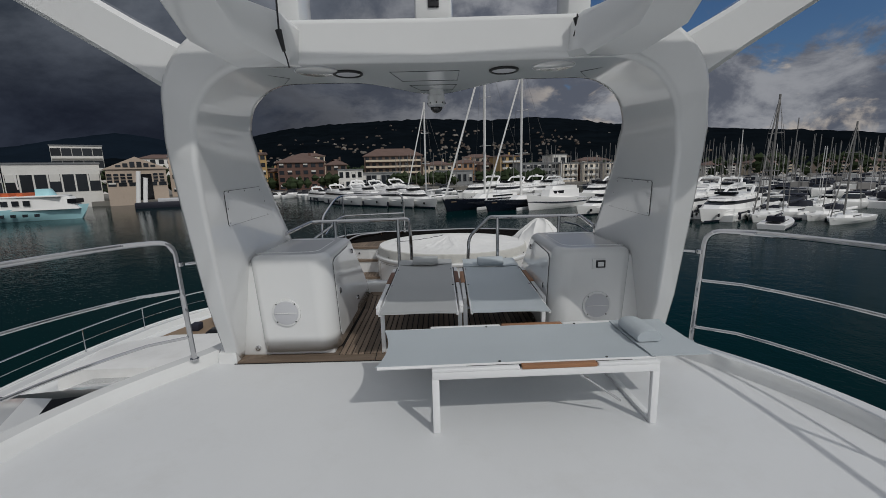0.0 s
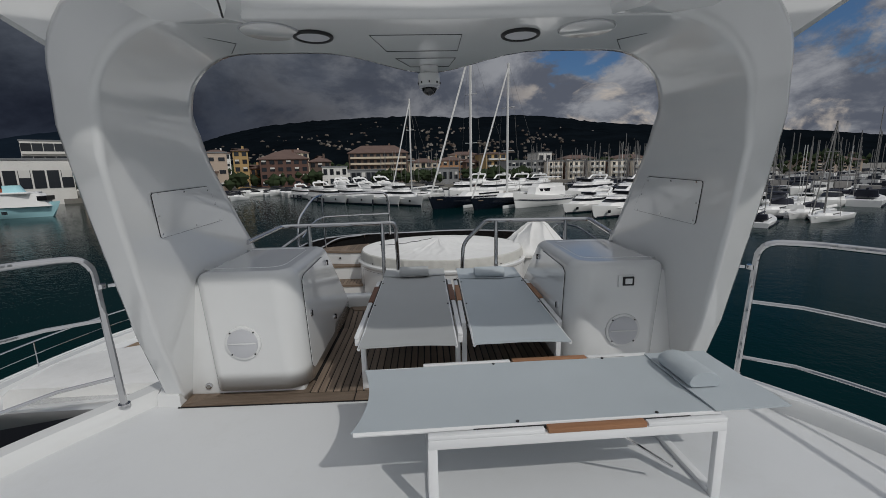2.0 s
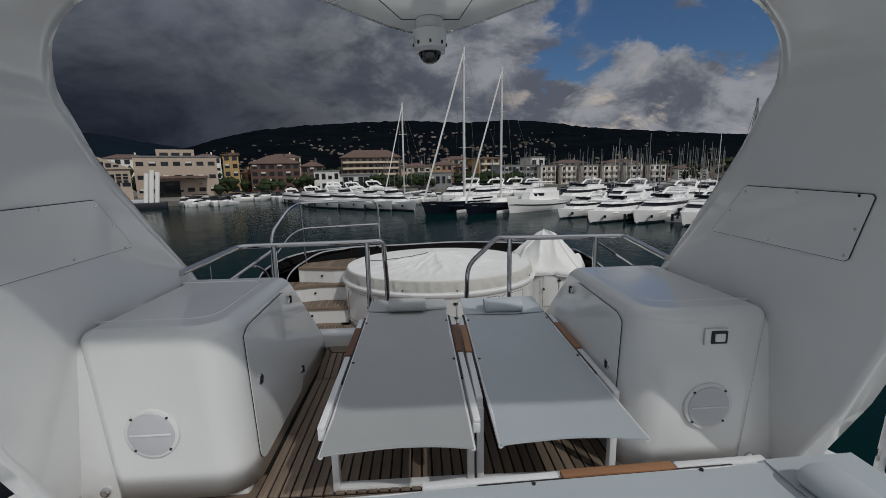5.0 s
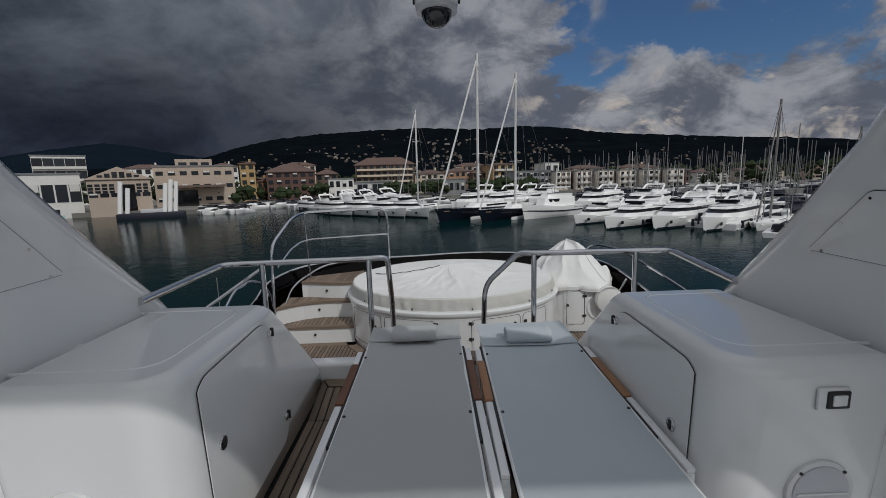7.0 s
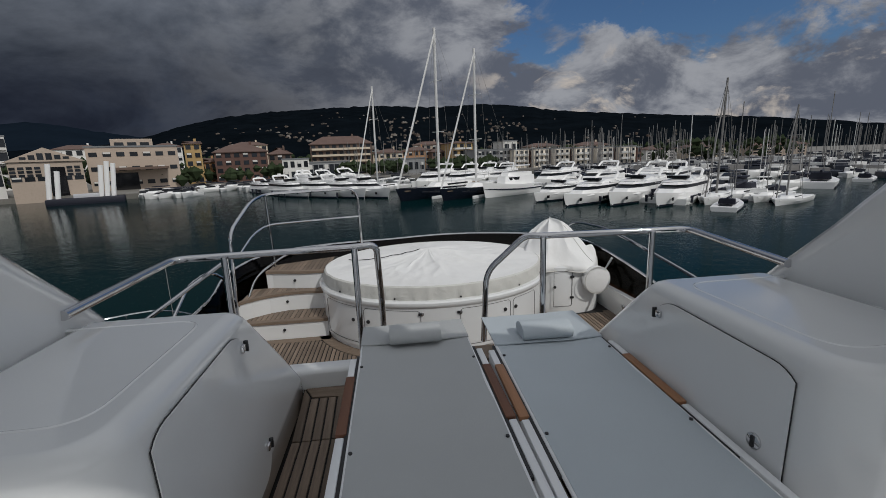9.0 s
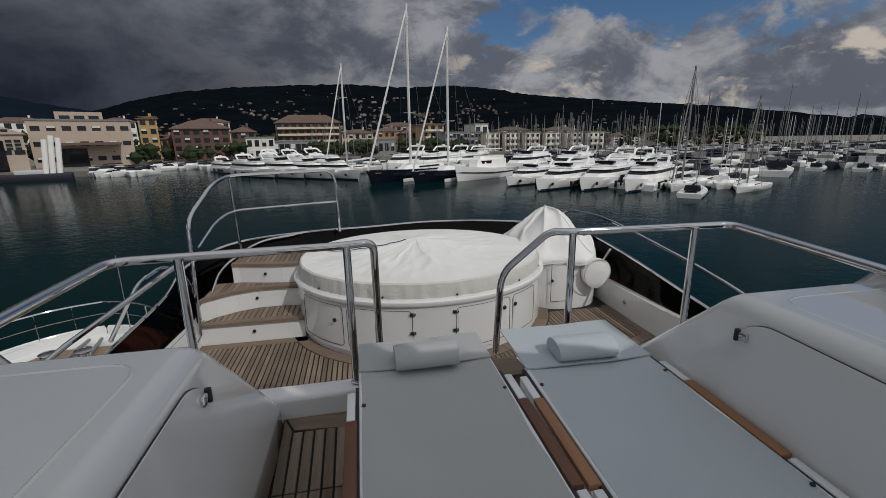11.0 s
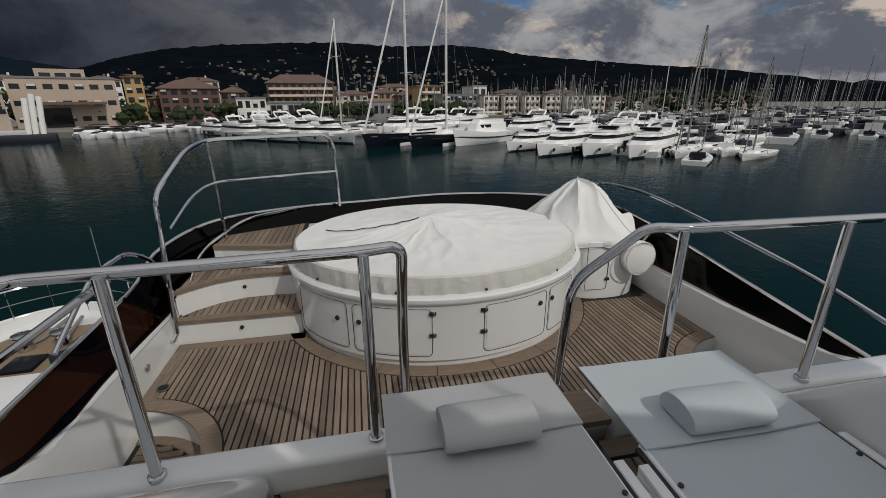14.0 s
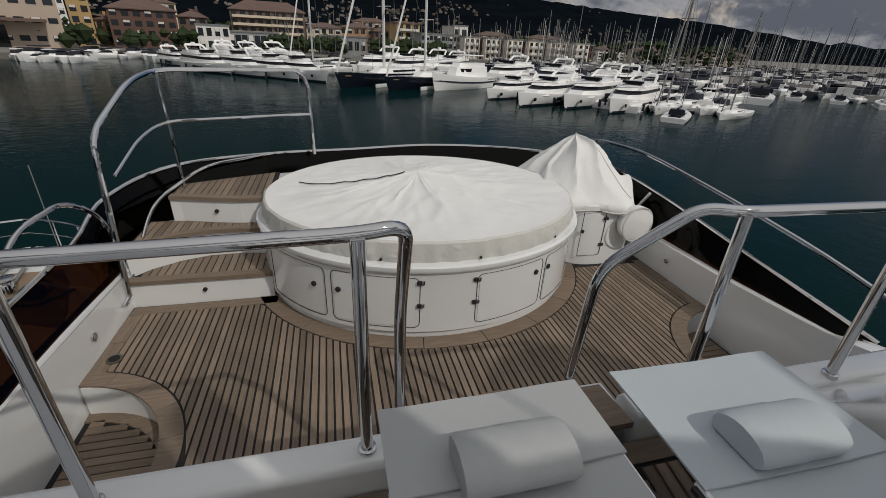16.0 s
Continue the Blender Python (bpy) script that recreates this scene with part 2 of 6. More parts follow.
def cyl(p, axis, r, h, seg=24, r2=None, bevel=0.0):
    bm = bmesh.new()
    bmesh.ops.create_cone(bm, cap_ends=True, segments=seg, radius1=r, radius2=r if r2 is None else r2, depth=h)
    if bevel:
        es = [e for e in bm.edges if all(abs(abs(v.co.z) - h / 2) < 1e-5 for v in e.verts)]
        bmesh.ops.bevel(bm, geom=es, offset=bevel, segments=2, affect="EDGES", profile=0.5)
    q = Vector((0, 0, 1)).rotation_difference(Vector(axis).normalized())
    bmesh.ops.rotate(bm, cent=(0, 0, 0), matrix=q.to_matrix(), verts=bm.verts)
    bmesh.ops.translate(bm, vec=p, verts=bm.verts)
    return bm


def fillet(pts, r, n=6):
    """Rounds the inner corners of a polyline."""
    pts = [Vector(p) for p in pts]
    out = [pts[0]]
    for a, b, c in zip(pts, pts[1:], pts[2:]):
        u, v = (a - b), (c - b)
        d = min(r, u.length * 0.45, v.length * 0.45)
        p, q = b + u.normalized() * d, b + v.normalized() * d
        for i in range(n + 1):
            t = i / n
            out.append(p * (1 - t) ** 2 + b * 2 * t * (1 - t) + q * t * t)
    out.append(pts[-1])
    return out


def smooth_path(pts, n=6):
    """Catmull-Rom through the points."""
    P = [Vector(p) for p in pts]
    P = [2 * P[0] - P[1]] + P + [2 * P[-1] - P[-2]]
    out = []
    for i in range(1, len(P) - 2):
        a, b, c, d = P[i - 1:i + 3]
        for k in range(n):
            t = k / n
            out.append(0.5 * (2 * b + (c - a) * t + (2 * a - 5 * b + 4 * c - d) * t * t + (3 * b - a - 3 * c + d) * t ** 3))
    out.append(P[-2])
    return out


def tube(pts, r, seg=10, closed=False):
    pts = [Vector(p) for p in pts]
    verts, faces = [], []
    n = len(pts)
    up = None
    for i, p in enumerate(pts):
        a = pts[i - 1] if i or closed else p
        b = pts[(i + 1) % n] if i < n - 1 or closed else p
        t = (b - a).normalized()
        if up is None:
            up = Vector((0, 0, 1)) if abs(t.z) < 0.9 else Vector((1, 0, 0))
        side = t.cross(up).normalized()
        up = side.cross(t).normalized()
        for k in range(seg):
            an = 2 * math.pi * k / seg
            verts.append(p + (side * math.cos(an) + up * math.sin(an)) * r)
    m = n if closed else n - 1
    for i in range(m):
        for k in range(seg):
            j = (i + 1) % n
            faces.append((i * seg + k, i * seg + (k + 1) % seg, j * seg + (k + 1) % seg, j * seg + k))
    if not closed:
        faces += [tuple(range(seg)), tuple(range((n - 1) * seg, n * seg))]
    return verts, faces


def rod(name, pts, r, material, parent=None, seg=10, closed=False, label=""):
    v, f = tube(pts, r, seg, closed)
    return mesh_of(name, v, f, material, parent, label)


def loft(rings, cap=True, closed=True):
    n = len(rings[0])
    verts = [v for r in rings for v in r]
    faces = []
    for i in range(len(rings) - 1):
        for k in range(n if closed else n - 1):
            a, b = i * n + k, i * n + (k + 1) % n
            faces.append((a, b, b + n, a + n))
    if cap:
        faces += [tuple(range(n)), tuple(range((len(rings) - 1) * n, len(rings) * n))]
    return verts, faces


def prism(outline, z0, z1, bevel=0.0):
    """A bmesh slab over a 2D outline."""
    bm = bmesh.new()
    lo = [bm.verts.new((x, y, z0)) for x, y in outline]
    hi = [bm.verts.new((x, y, z1)) for x, y in outline]
    n = len(outline)
    bm.faces.new(lo[::-1])
    top = bm.faces.new(hi)
    for i in range(n):
        bm.faces.new((lo[i], lo[(i + 1) % n], hi[(i + 1) % n], hi[i]))
    if bevel:
        bmesh.ops.bevel(bm, geom=list(top.edges), offset=bevel, segments=2, affect="EDGES", profile=0.5)
    return bm


def extrude_x(profile, x0, x1, bevel=0.0, seg=4):
    """A bmesh from a (y, z) profile between x0 and x1, all edges rounded."""
    bm = bmesh.new()
    a = [bm.verts.new((x0, y, z)) for y, z in profile]
    b = [bm.verts.new((x1, y, z)) for y, z in profile]
    n = len(profile)
    bm.faces.new(a)
    bm.faces.new(b[::-1])
    for i in range(n):
        bm.faces.new((a[i], b[i], b[(i + 1) % n], a[(i + 1) % n]))
    if bevel:
        bmesh.ops.bevel(bm, geom=bm.edges[:], offset=bevel, segments=seg, affect="EDGES", profile=0.5)
    return bm


def lerp(table, t):
    """Piecewise-linear look-up in rows (t, value), t rising."""
    if t <= table[0][0]:
        return table[0][1]
    for (a, u), (b, v) in zip(table, table[1:]):
        if t <= b:
            return u + (v - u) * (t - a) / (b - a)
    return table[-1][1]


# ---- large structure: the yacht's upper deck ----
WATER = -4.7
DECKX = [(-7.0, 2.2), (-6.0, 2.55), (-4.5, 2.68), (-2.0, 2.68), (-1.2, 2.6), (-0.85, 2.50), (-0.53, 2.36), (-0.25, 2.18), (0.16, 1.9), (0.3, 1.88)]


def smooth_edge(off, step=0.1):
    ys = [i * step for i in range(int(-7.0 / step), int(0.301 / step) + 1)]
    xs = [lerp(DECKX, y) for y in ys]
    for _ in range(6):
        xs = [xs[0]] + [(xs[i - 1] + 2 * xs[i] + xs[i + 1]) / 4 for i in range(1, len(xs) - 1)] + [xs[-1]]
    return [(x + off, y) for x, y in zip(xs, ys)]


edge = smooth_edge(0.0)
outline = [(-x, y) for x, y in edge[::-1]] + edge
deck = tagged(part("deck_floor", prism(outline, -0.12, 0.0), DECKW, smooth=False), "smooth white moulded upper deck floor", "deck", kind="structure")

# raised coaming round the white deck
for s, nm in ((-1, "coaming_port"), (1, "coaming_starboard")):
    rings = []
    for (x, y), (xo, _) in zip(edge, smooth_edge(0.16)):
        z = 0.10
        prof = [(x - 0.02, -0.1), (x - 0.005, 0.02), (x + 0.015, z - 0.02), (x + 0.035, z), (xo - 0.02, z + 0.008), (xo, z - 0.015), (xo + 0.01, -0.35), (x + 0.02, -0.35)]
        rings.append([(s * a, y, b) for a, b in prof])
    v, f = loft(rings)
    tagged(mesh_of(nm, v, f, GEL), "rounded white gelcoat coaming along the deck edge", "coaming", kind="structure")

# hull side below the decks
rings = []
hl = [(-8.0, 2.3), (-6, 2.8), (-1.5, 2.95), (2.0, 2.95), (4.5, 2.8), (5.6, 2.2), (6.3, 1.2), (6.55, 0.25)]
for z, k in ((-0.97, 0.97), (-1.2, 1.0), (-2.2, 1.02), (-3.6, 1.0), (WATER - 0.5, 0.93)):
    ring = [(x * k, y, z) for y, x in hl] + [(-x * k, y, z) for y, x in hl[::-1]]
    rings.append(ring)
v, f = loft(rings)
tagged(mesh_of("hull", v, f, GEL), "white glossy hull and superstructure of the yacht", "hull", kind="structure")

# white moulding under and beside the arch legs and lockers
for s in (-1, 1):
    pl = [(s * 1.80, 0.0), (s * 1.97, 0.02), (s * 2.04, 0.25), (s * 2.2, 1.2), (s * 2.3, 1.99), (s * 0.93, 1.99), (s * 0.93, 1.86), (s * 1.80, 1.86)]
    tagged(part("side_deck", prism(pl, -0.4, 0.10, 0.02), GEL), "white moulded side deck beside the lockers", "deck", kind="structure")

# upper teak floor, set flush in the white deck
tagged(part("teak_bed", prism([(-1.82, -0.01), (1.82, -0.01), (1.82, 2.08), (-1.82, 2.08)], -0.11, 0.004), CAULK, smooth=False),
       "black caulked bed under the teak planks", "floor", kind="structure")

# sill between upper and lower deck
for x0, x1 in ((-2.28, -0.36), (0.50, 2.56)):
    tagged(part("sill", extrude_x([(1.845, -0.6), (1.845, 0.205), (1.865, 0.225), (1.965, 0.225), (1.99, 0.20), (2.18, -0.6)], x0, x1, 0.012, 2), GEL),
           "white moulded sill above the lower deck", "sill", kind="structure")
tagged(part("sill", extrude_x([(1.90, -0.6), (1.90, 0.165), (2.10, 0.165), (2.12, -0.6)], -0.36, 0.50, 0.008, 2), GEL), "white moulded gate threshold", "sill", kind="structure")

# lower deck bed
LF = -0.52
tagged(part("lower_deck_bed", prism([(-2.3, 2.1), (2.62, 2.1), (2.62, 5.7), (1.8, 6.3), (-1.0, 6.0), (-2.3, 4.9)], -0.95, -0.80), GEL), "white moulding under the lower deck", "deck", kind="structure")
HOLES = ((-2.27, 2.66, 0.80), (2.60, 2.70, 0.78))
JX, JY, JA, JB = 0.21, 4.66, 1.45, 1.27


bedo = []
for i in range(19):
    a = math.pi / 2 * i / 18
    bedo.append((HOLES[0][0] + 0.07 + 0.68 * math.sin(a), HOLES[0][1] + 0.68 * math.cos(a)))
for i in range(19):
    a = math.pi / 2 * (1 - i / 18)
    bedo.append((HOLES[1][0] - 0.07 - 0.66 * math.sin(a), HOLES[1][1] + 0.66 * math.cos(a)))
bed = [(-2.21, bedo[0][1])] + bedo[:19] + [(bedo[18][0], 2.16), (bedo[19][0], 2.16)] + bedo[19:] + [(2.53, bedo[-1][1]), (2.53, 5.6), (-2.21, 4.9)]
tagged(part("lower_deck_floor", prism(bed, -0.82, LF - 0.006), CAULK, smooth=False), "black caulked floor under the lower teak deck", "floor", kind="structure")

# bulwarks of the lower deck with smoked windscreen
tagged(part("bulwark_port", extrude_x([(2.1, -1.0), (2.1, 0.0), (2.6, -0.20), (4.3, -0.24), (4.75, -0.2), (4.75, -1.0)], -2.32, -2.21, 0.02, 2), GEL),
       "white moulded bulwark of the lower deck", "bulwark", kind="structure")
tagged(part("bulwark_starboard", extrude_x([(2.1, -1.0), (2.1, -0.05), (2.5, -0.17), (3.3, -0.2), (4.4, -0.22), (5.7, -0.14), (5.7, -1.0)], 2.53, 2.66, 0.02, 2), GEL),
       "white moulded bulwark of the lower deck", "bulwark", kind="structure")


def panel(name, lo, hi, thick, material, label, cat, outward):
    """A thick strip between two paths."""
    lo, hi = smooth_path(lo, 4), smooth_path(hi, 4)
    rings = []
    for a, b in zip(lo, hi):
        o = Vector(outward(a)) * thick
        rings.append([a, b, b + o, a + o])
    v, f = loft(rings)
    return tagged(mesh_of(name, v, f, material), label, cat, kind="structure")


aft = lambda p: Vector((p.x - 0.2, (p.y - 4.0) * 1.2, 0)).normalized()
panel("windscreen_port", [(-2.25, 2.2, -0.10), (-2.25, 3.2, -0.24), (-2.25, 4.2, -0.25), (-2.27, 4.7, -0.2), (-1.95, 5.2, -0.1), (-1.2, 5.55, 0.0), (-0.4, 5.85, 0.05), (0.6, 6.12, 0.05), (1.6, 6.05, 0.05), (2.3, 5.72, -0.05)],
      [(-2.40, 2.2, -0.02), (-2.44, 3.2, -0.01), (-2.46, 4.2, 0.03), (-2.42, 4.75, 0.2), (-2.05, 5.32, 0.31), (-1.25, 5.66, 0.33), (-0.4, 5.95, 0.30), (0.6, 6.22, 0.28), (1.65, 6.15, 0.25), (2.4, 5.8, 0.22)],
      0.012, SMOKE, "dark smoked windscreen round the lower deck", "windscreen", aft)
panel("windscreen_starboard", [(2.60, 2.3, -0.20), (2.60, 3.2, -0.21), (2.60, 4.4, -0.22), (2.55, 5.3, -0.14), (2.3, 5.75, -0.05)],
      [(2.66, 2.3, -0.12), (2.70, 3.2, -0.03), (2.72, 4.4, 0.11), (2.68, 5.35, 0.19), (2.38, 5.82, 0.21)],
      0.012, SMOKE, "dark smoked windscreen beside the lower deck", "windscreen", lambda p: Vector((1, 0, 0)))

# ---- radar arch ----
YN = [(0.0, 0.06), (0.1, 0.02), (0.57, -0.26), (1.3, -0.60), (1.68, -0.76), (2.0, -0.80), (3.0, -0.80)]
YF = [(0.0, 1.75), (0.5, 1.45), (0.9, 1.12), (1.2, 0.78), (1.71, 0.25), (1.95, 0.06), (2.12, 0.0), (3.0, -0.02)]
CEIL, TOP = 2.27, 2.53


def arch_station(i, n=93):
    """Inner and outer (x, z) and near and far y along the portal, from one foot to the other."""
    u = 2 * i / (n - 1) - 1
    a = abs(u)
    s = -1 if u < 0 else 1
    ri, ro = 0.42, 0.50
    legtop = CEIL - ri
    flat = 1.80 - 0.17 * legtop - ri
    if a > 0.5:
        k = (1 - a) / 0.5
        z = legtop * k
        xi, zi, zo = 1.80 - 0.17 * z, z, z * (TOP - ro) / legtop
        xo = 1.94 - 0.125 * zo
        yn, yf = lerp(YN, z), lerp(YF, z) + (0.12 * max(0, min(1, (1.65 - z) / 0.7)) if s < 0 else 0)
    elif a > 0.25:
        k = (0.5 - a) / 0.25 * math.pi / 2
        xi, zi = flat + ri * math.cos(k), legtop + ri * math.sin(k)
        fo = 1.94 - 0.125 * (TOP - ro) - ro
        xo, zo = fo + ro * math.cos(k), TOP - ro + ro * math.sin(k)
        yn, yf = lerp(YN, zi), lerp(YF, zi) - 0.10 * math.sin(k) ** 2
    else:
        k = a / 0.25
        xi, zi = flat * k, CEIL
        xo, zo = (1.94 - 0.125 * (TOP - ro) - ro) * k, TOP
        x = xi
        yn = -0.80 + 0.03 * (1 - k)
        yf = -0.12 + 0.55 * (0.5 + 0.5 * math.cos(math.pi * min(1, abs(x) / 0.66))) ** 1.15
    return s * xi, zi, s * xo, zo, yn, yf


rings = []
for i in range(93):
    xi, zi, xo, zo, yn, yf = arch_station(i)
    I, O = Vector((xi, 0, zi)), Vector((xo, 0, zo))
    d = (O - I)
    ring = []
    for (fy, w) in ((0.0, 0.16), (0.008, 0.05), (0.035, 0.0)):
        ring.append(I + d * w + Vector((0, yn + fy, 0)))
    for (fy, w) in ((0.10, 0.0), (0.03, 0.03), (0.0, 0.18)):
        ring.append(I + d * w + Vector((0, yf - fy, 0)))
    for (fy, w) in ((0.0, 0.82), (0.02, 0.95), (0.08, 1.0)):
        ring.append(I + d * w + Vector((0, yf - fy, 0)))
    for (fy, w) in ((0.05, 1.0), (0.012, 0.94), (0.0, 0.82)):
        ring.append(I + d * w + Vector((0, yn + fy, 0)))
    rings.append(ring)
v, f = loft(rings)
arch = tagged(empty("radar_arch", 0, 0.3, 0), "glossy white moulded radar arch spanning the deck", "radar arch")


def under(ob, thing):
    """Parent ob to a thing without moving it."""
    ob.parent = thing
    top = thing
    while top.parent:
        top = top.parent
    ob.matrix_parent_inverse = Matrix() if top is not thing else thing.matrix_basis.inverted()
    return ob


portal = under(mesh_of("portal", v, f, GEL), arch)
portal.modifiers.new("normals", "WEIGHTED_NORMAL").weight = 90
ARCHIN = lambda y, z, s: Vector((s * (1.80 - 0.17 * z), y, z))
for s in (-1, 1):
    # hatch panel on the inner face of each leg
    q = [ARCHIN(-0.405, 1.512, s), ARCHIN(0.203, 1.526, s), ARCHIN(0.478, 1.267, s), ARCHIN(-0.297, 1.249, s)]
    nrm = Vector((-s, 0, -0.17)).normalized()
    qq = []
    for i in range(4):
        a, b, c = q[i - 1], q[i], q[(i + 1) % 4]
        for t in (0.04, 0.012):
            qq.append(b + (a - b).normalized() * t)
        for t in (0.012, 0.04):
            qq.append(b + (c - b).normalized() * t)
    v, f = loft([[p + nrm * 0.001 for p in qq], [p + nrm * 0.006 for p in qq]])
    under(mesh_of("hatch_panel", v, f, GEL), arch)
    v, f = tube([p + nrm * 0.003 for p in qq], 0.0028, 5, True)
    under(mesh_of("hatch_seal", v, f, RUBBER, label="dark seal line"), arch)
    for a, b in zip(q, q[1:] + q[:1]):
        for t in (0.06, 0.5):
            p = a.lerp(b, t)
            c = (q[0] + q[2]) / 2
            p = p + (c - p).normalized() * 0.02
            under(part("screw", cyl(p + nrm * 0.007, nrm, 0.006, 0.004, 8), STEEL), arch)
    # strut towards the dome and the dome itself
    a, b = Vector((s * 1.58, -0.58, 2.27)), Vector((s * 2.95, -0.72, 3.12))
    d = (b - a).normalized()
    nn = Vector((0, 1, 0))
    w = d.cross(nn).normalized()
    rings = []
    for p, wd in ((a - d * 0.1, 0.15), (a + d * 0.3, 0.13), (b, 0.12)):
        sec = []
        for sx, sy in ((-1, -0.8), (-0.8, -1), (0.8, -1), (1, -0.8), (1, 0.8), (0.8, 1), (-0.8, 1), (-1, 0.8)):
            sec.append(p + w * wd * sx + nn * 0.16 * sy)
        rings.append(sec)
    v, f = loft(rings)
    under(mesh_of("strut", v, f, GEL), arch)
    bm = bmesh.new()
    bmesh.ops.create_uvsphere(bm, u_segments=36, v_segments=18, radius=0.62)
    bmesh.ops.scale(bm, vec=(1, 1, 0.55), verts=bm.verts)
    bmesh.ops.translate(bm, vec=(s * 3.25, -0.75, 3.30), verts=bm.verts)
    under(part("satellite_dome", bm, DOMEM, label="cream domed antenna cover"), arch)
    # bracket reaching forward from the brow; its upper run to the sun-blocking wing is unseen
    rings = []
    for p, hw, hh in ((Vector((s * 0.93, -0.70, 2.38)), 0.15, 0.10), (Vector((s * 1.00, -0.92, 2.37)), 0.17, 0.13), (Vector((s * 1.17, -1.12, 2.43)), 0.145, 0.10), (Vector((s * 1.22, -1.35, 2.62)), 0.13, 0.09), (Vector((s * 1.30, -1.78, 3.08)), 0.12, 0.07)):
        rings.append([p + Vector((hw * a, 0.05 * b * s, hh * b)) for a, b in ((-1, -0.7), (-0.85, -1), (0.85, -1), (1, -0.7), (1, 0.7), (0.85, 1), (-0.85, 1), (-1, 0.7))])
    v, f = loft(rings)
    under(mesh_of("bracket", v, f, GEL), arch)
    # mast legs and whip aerials above
    under(part("mast_leg", rbox(s * 0.95, -0.35, 3.0, 0.16, 0.3, 0.98, 0.03), GEL), arch)
    under(mesh_of("aerial", *tube([(s * 1.50, -0.45, 2.40), (s * 1.52, -0.45, 4.2)], 0.008, 6), GREYP), arch)
    # ceiling speaker, downlight and side hatch
    under(part("speaker", cyl((s * 0.76, -0.60, CEIL - 0.004), (0, 0, 1), 0.13, 0.012, 40, bevel=0.004), GEL), arch)
    under(mesh_of("speaker_ring", *tube([(s * 0.76 + 0.135 * math.cos(t * math.pi / 20), -0.60 + 0.135 * math.sin(t * math.pi / 20), CEIL - 0.004) for t in range(40)], 0.0025, 5, True), GREYP), arch)
    under(mesh_of("downlight_ring", *tube([(s * 0.515 - 0.06 + 0.088 * math.cos(t * math.pi / 20), -0.52 + 0.088 * math.sin(t * math.pi / 20), CEIL - 0.006) for t in range(40)], 0.010, 8, True), RUBBER, label="dark lamp ring"), arch)
    under(part("downlight_glass", cyl((s * 0.515 - 0.06, -0.52, CEIL - 0.003), (0, 0, 1), 0.082, 0.01, 32), GREYP), arch)
    hp = [(s * 1.0, -0.40), (s * 1.10, -0.22), (s * 1.30, -0.25), (s * 1.30, -0.55), (s * 1.14, -0.55)]
    under(mesh_of("hatch_seal", *tube([(x, y, CEIL - 0.001) for x, y in hp], 0.0022, 5, True), RUBBER), arch)
hp = [(-0.30, -0.52), (0.16, -0.52), (0.16, -0.22), (-0.24, -0.22)]
under(mesh_of("hatch_seal", *tube([(x, y, CEIL - 0.001) for x, y in hp], 0.0022, 5, True), RUBBER), arch)
hp = [(-0.20, -0.06), (0.16, -0.06), (0.13, 0.16), (-0.12, 0.16)]
under(mesh_of("hatch_seal", *tube([(x, y, CEIL - 0.001) for x, y in hp], 0.0022, 5, True), RUBBER), arch)
# unseen wing, added to block sun from the loungers and locker tops
rings = []
for x, front, k in ((-2.75, -1.9, 0.4), (-2.68, -2.08, 0.8), (-2.5, -2.16, 1), (-1.15, -2.14, 1), (-0.8, -1.86, 1), (-0.4, -1.80, 1),
                    (0.4, -1.80, 1), (0.8, -1.86, 1), (1.15, -2.14, 1), (2.5, -2.16, 1), (2.68, -2.08, 0.8), (2.75, -1.9, 0.4)):
    back = -1.46 - 0.15 * (1 - k)
    sec = [(0.0, 0.0), (0.04, -0.05), (0.5, -0.07), (0.96, -0.03), (1.0, 0.0), (0.5, 0.08), (0.06, 0.07)]
    rings.append([(x, front + (back - front) * u, 3.12 + z * k) for u, z in sec])
under(mesh_of("wing", *loft(rings), GEL), arch)
under(part("sensor_box", rbox(0.0, -0.5, 2.66, 0.24, 0.2, 0.22, 0.03), GEL), arch)
under(part("sensor_window", rbox(0.0, -0.605, 2.66, 0.07, 0.01, 0.07, 0.004), BLACKG), arch)

dome = tagged(empty("security_camera", 0, 0.16, CEIL), "white dome security camera hanging from the arch ceiling", "camera")
part("mount", cyl((0, 0, -0.025), (0, 0, 1), 0.062, 0.05, 28, bevel=0.006), GEL, dome)
part("body", cyl((0, 0, -0.085), (0, 0, -1), 0.075, 0.075, 28, 0.068, bevel=0.006), GEL, dome)
part("ring", cyl((0, 0, -0.128), (0, 0, 1), 0.066, 0.016, 28), GREYP, dome)
bm = bmesh.new()
bmesh.ops.create_uvsphere(bm, u_segments=24, v_segments=12, radius=0.05)
bmesh.ops.translate(bm, vec=(0, 0, -0.132), verts=bm.verts)
part("lens_dome", bm, BLACKG, dome, "black glass dome")
for k in range(8):
    part("screw", cyl((0.071 * math.cos(k * 0.785), 0.071 * math.sin(k * 0.785), -0.105), (0, 0, 1), 0.005, 0.012, 6), RUBBER, dome)

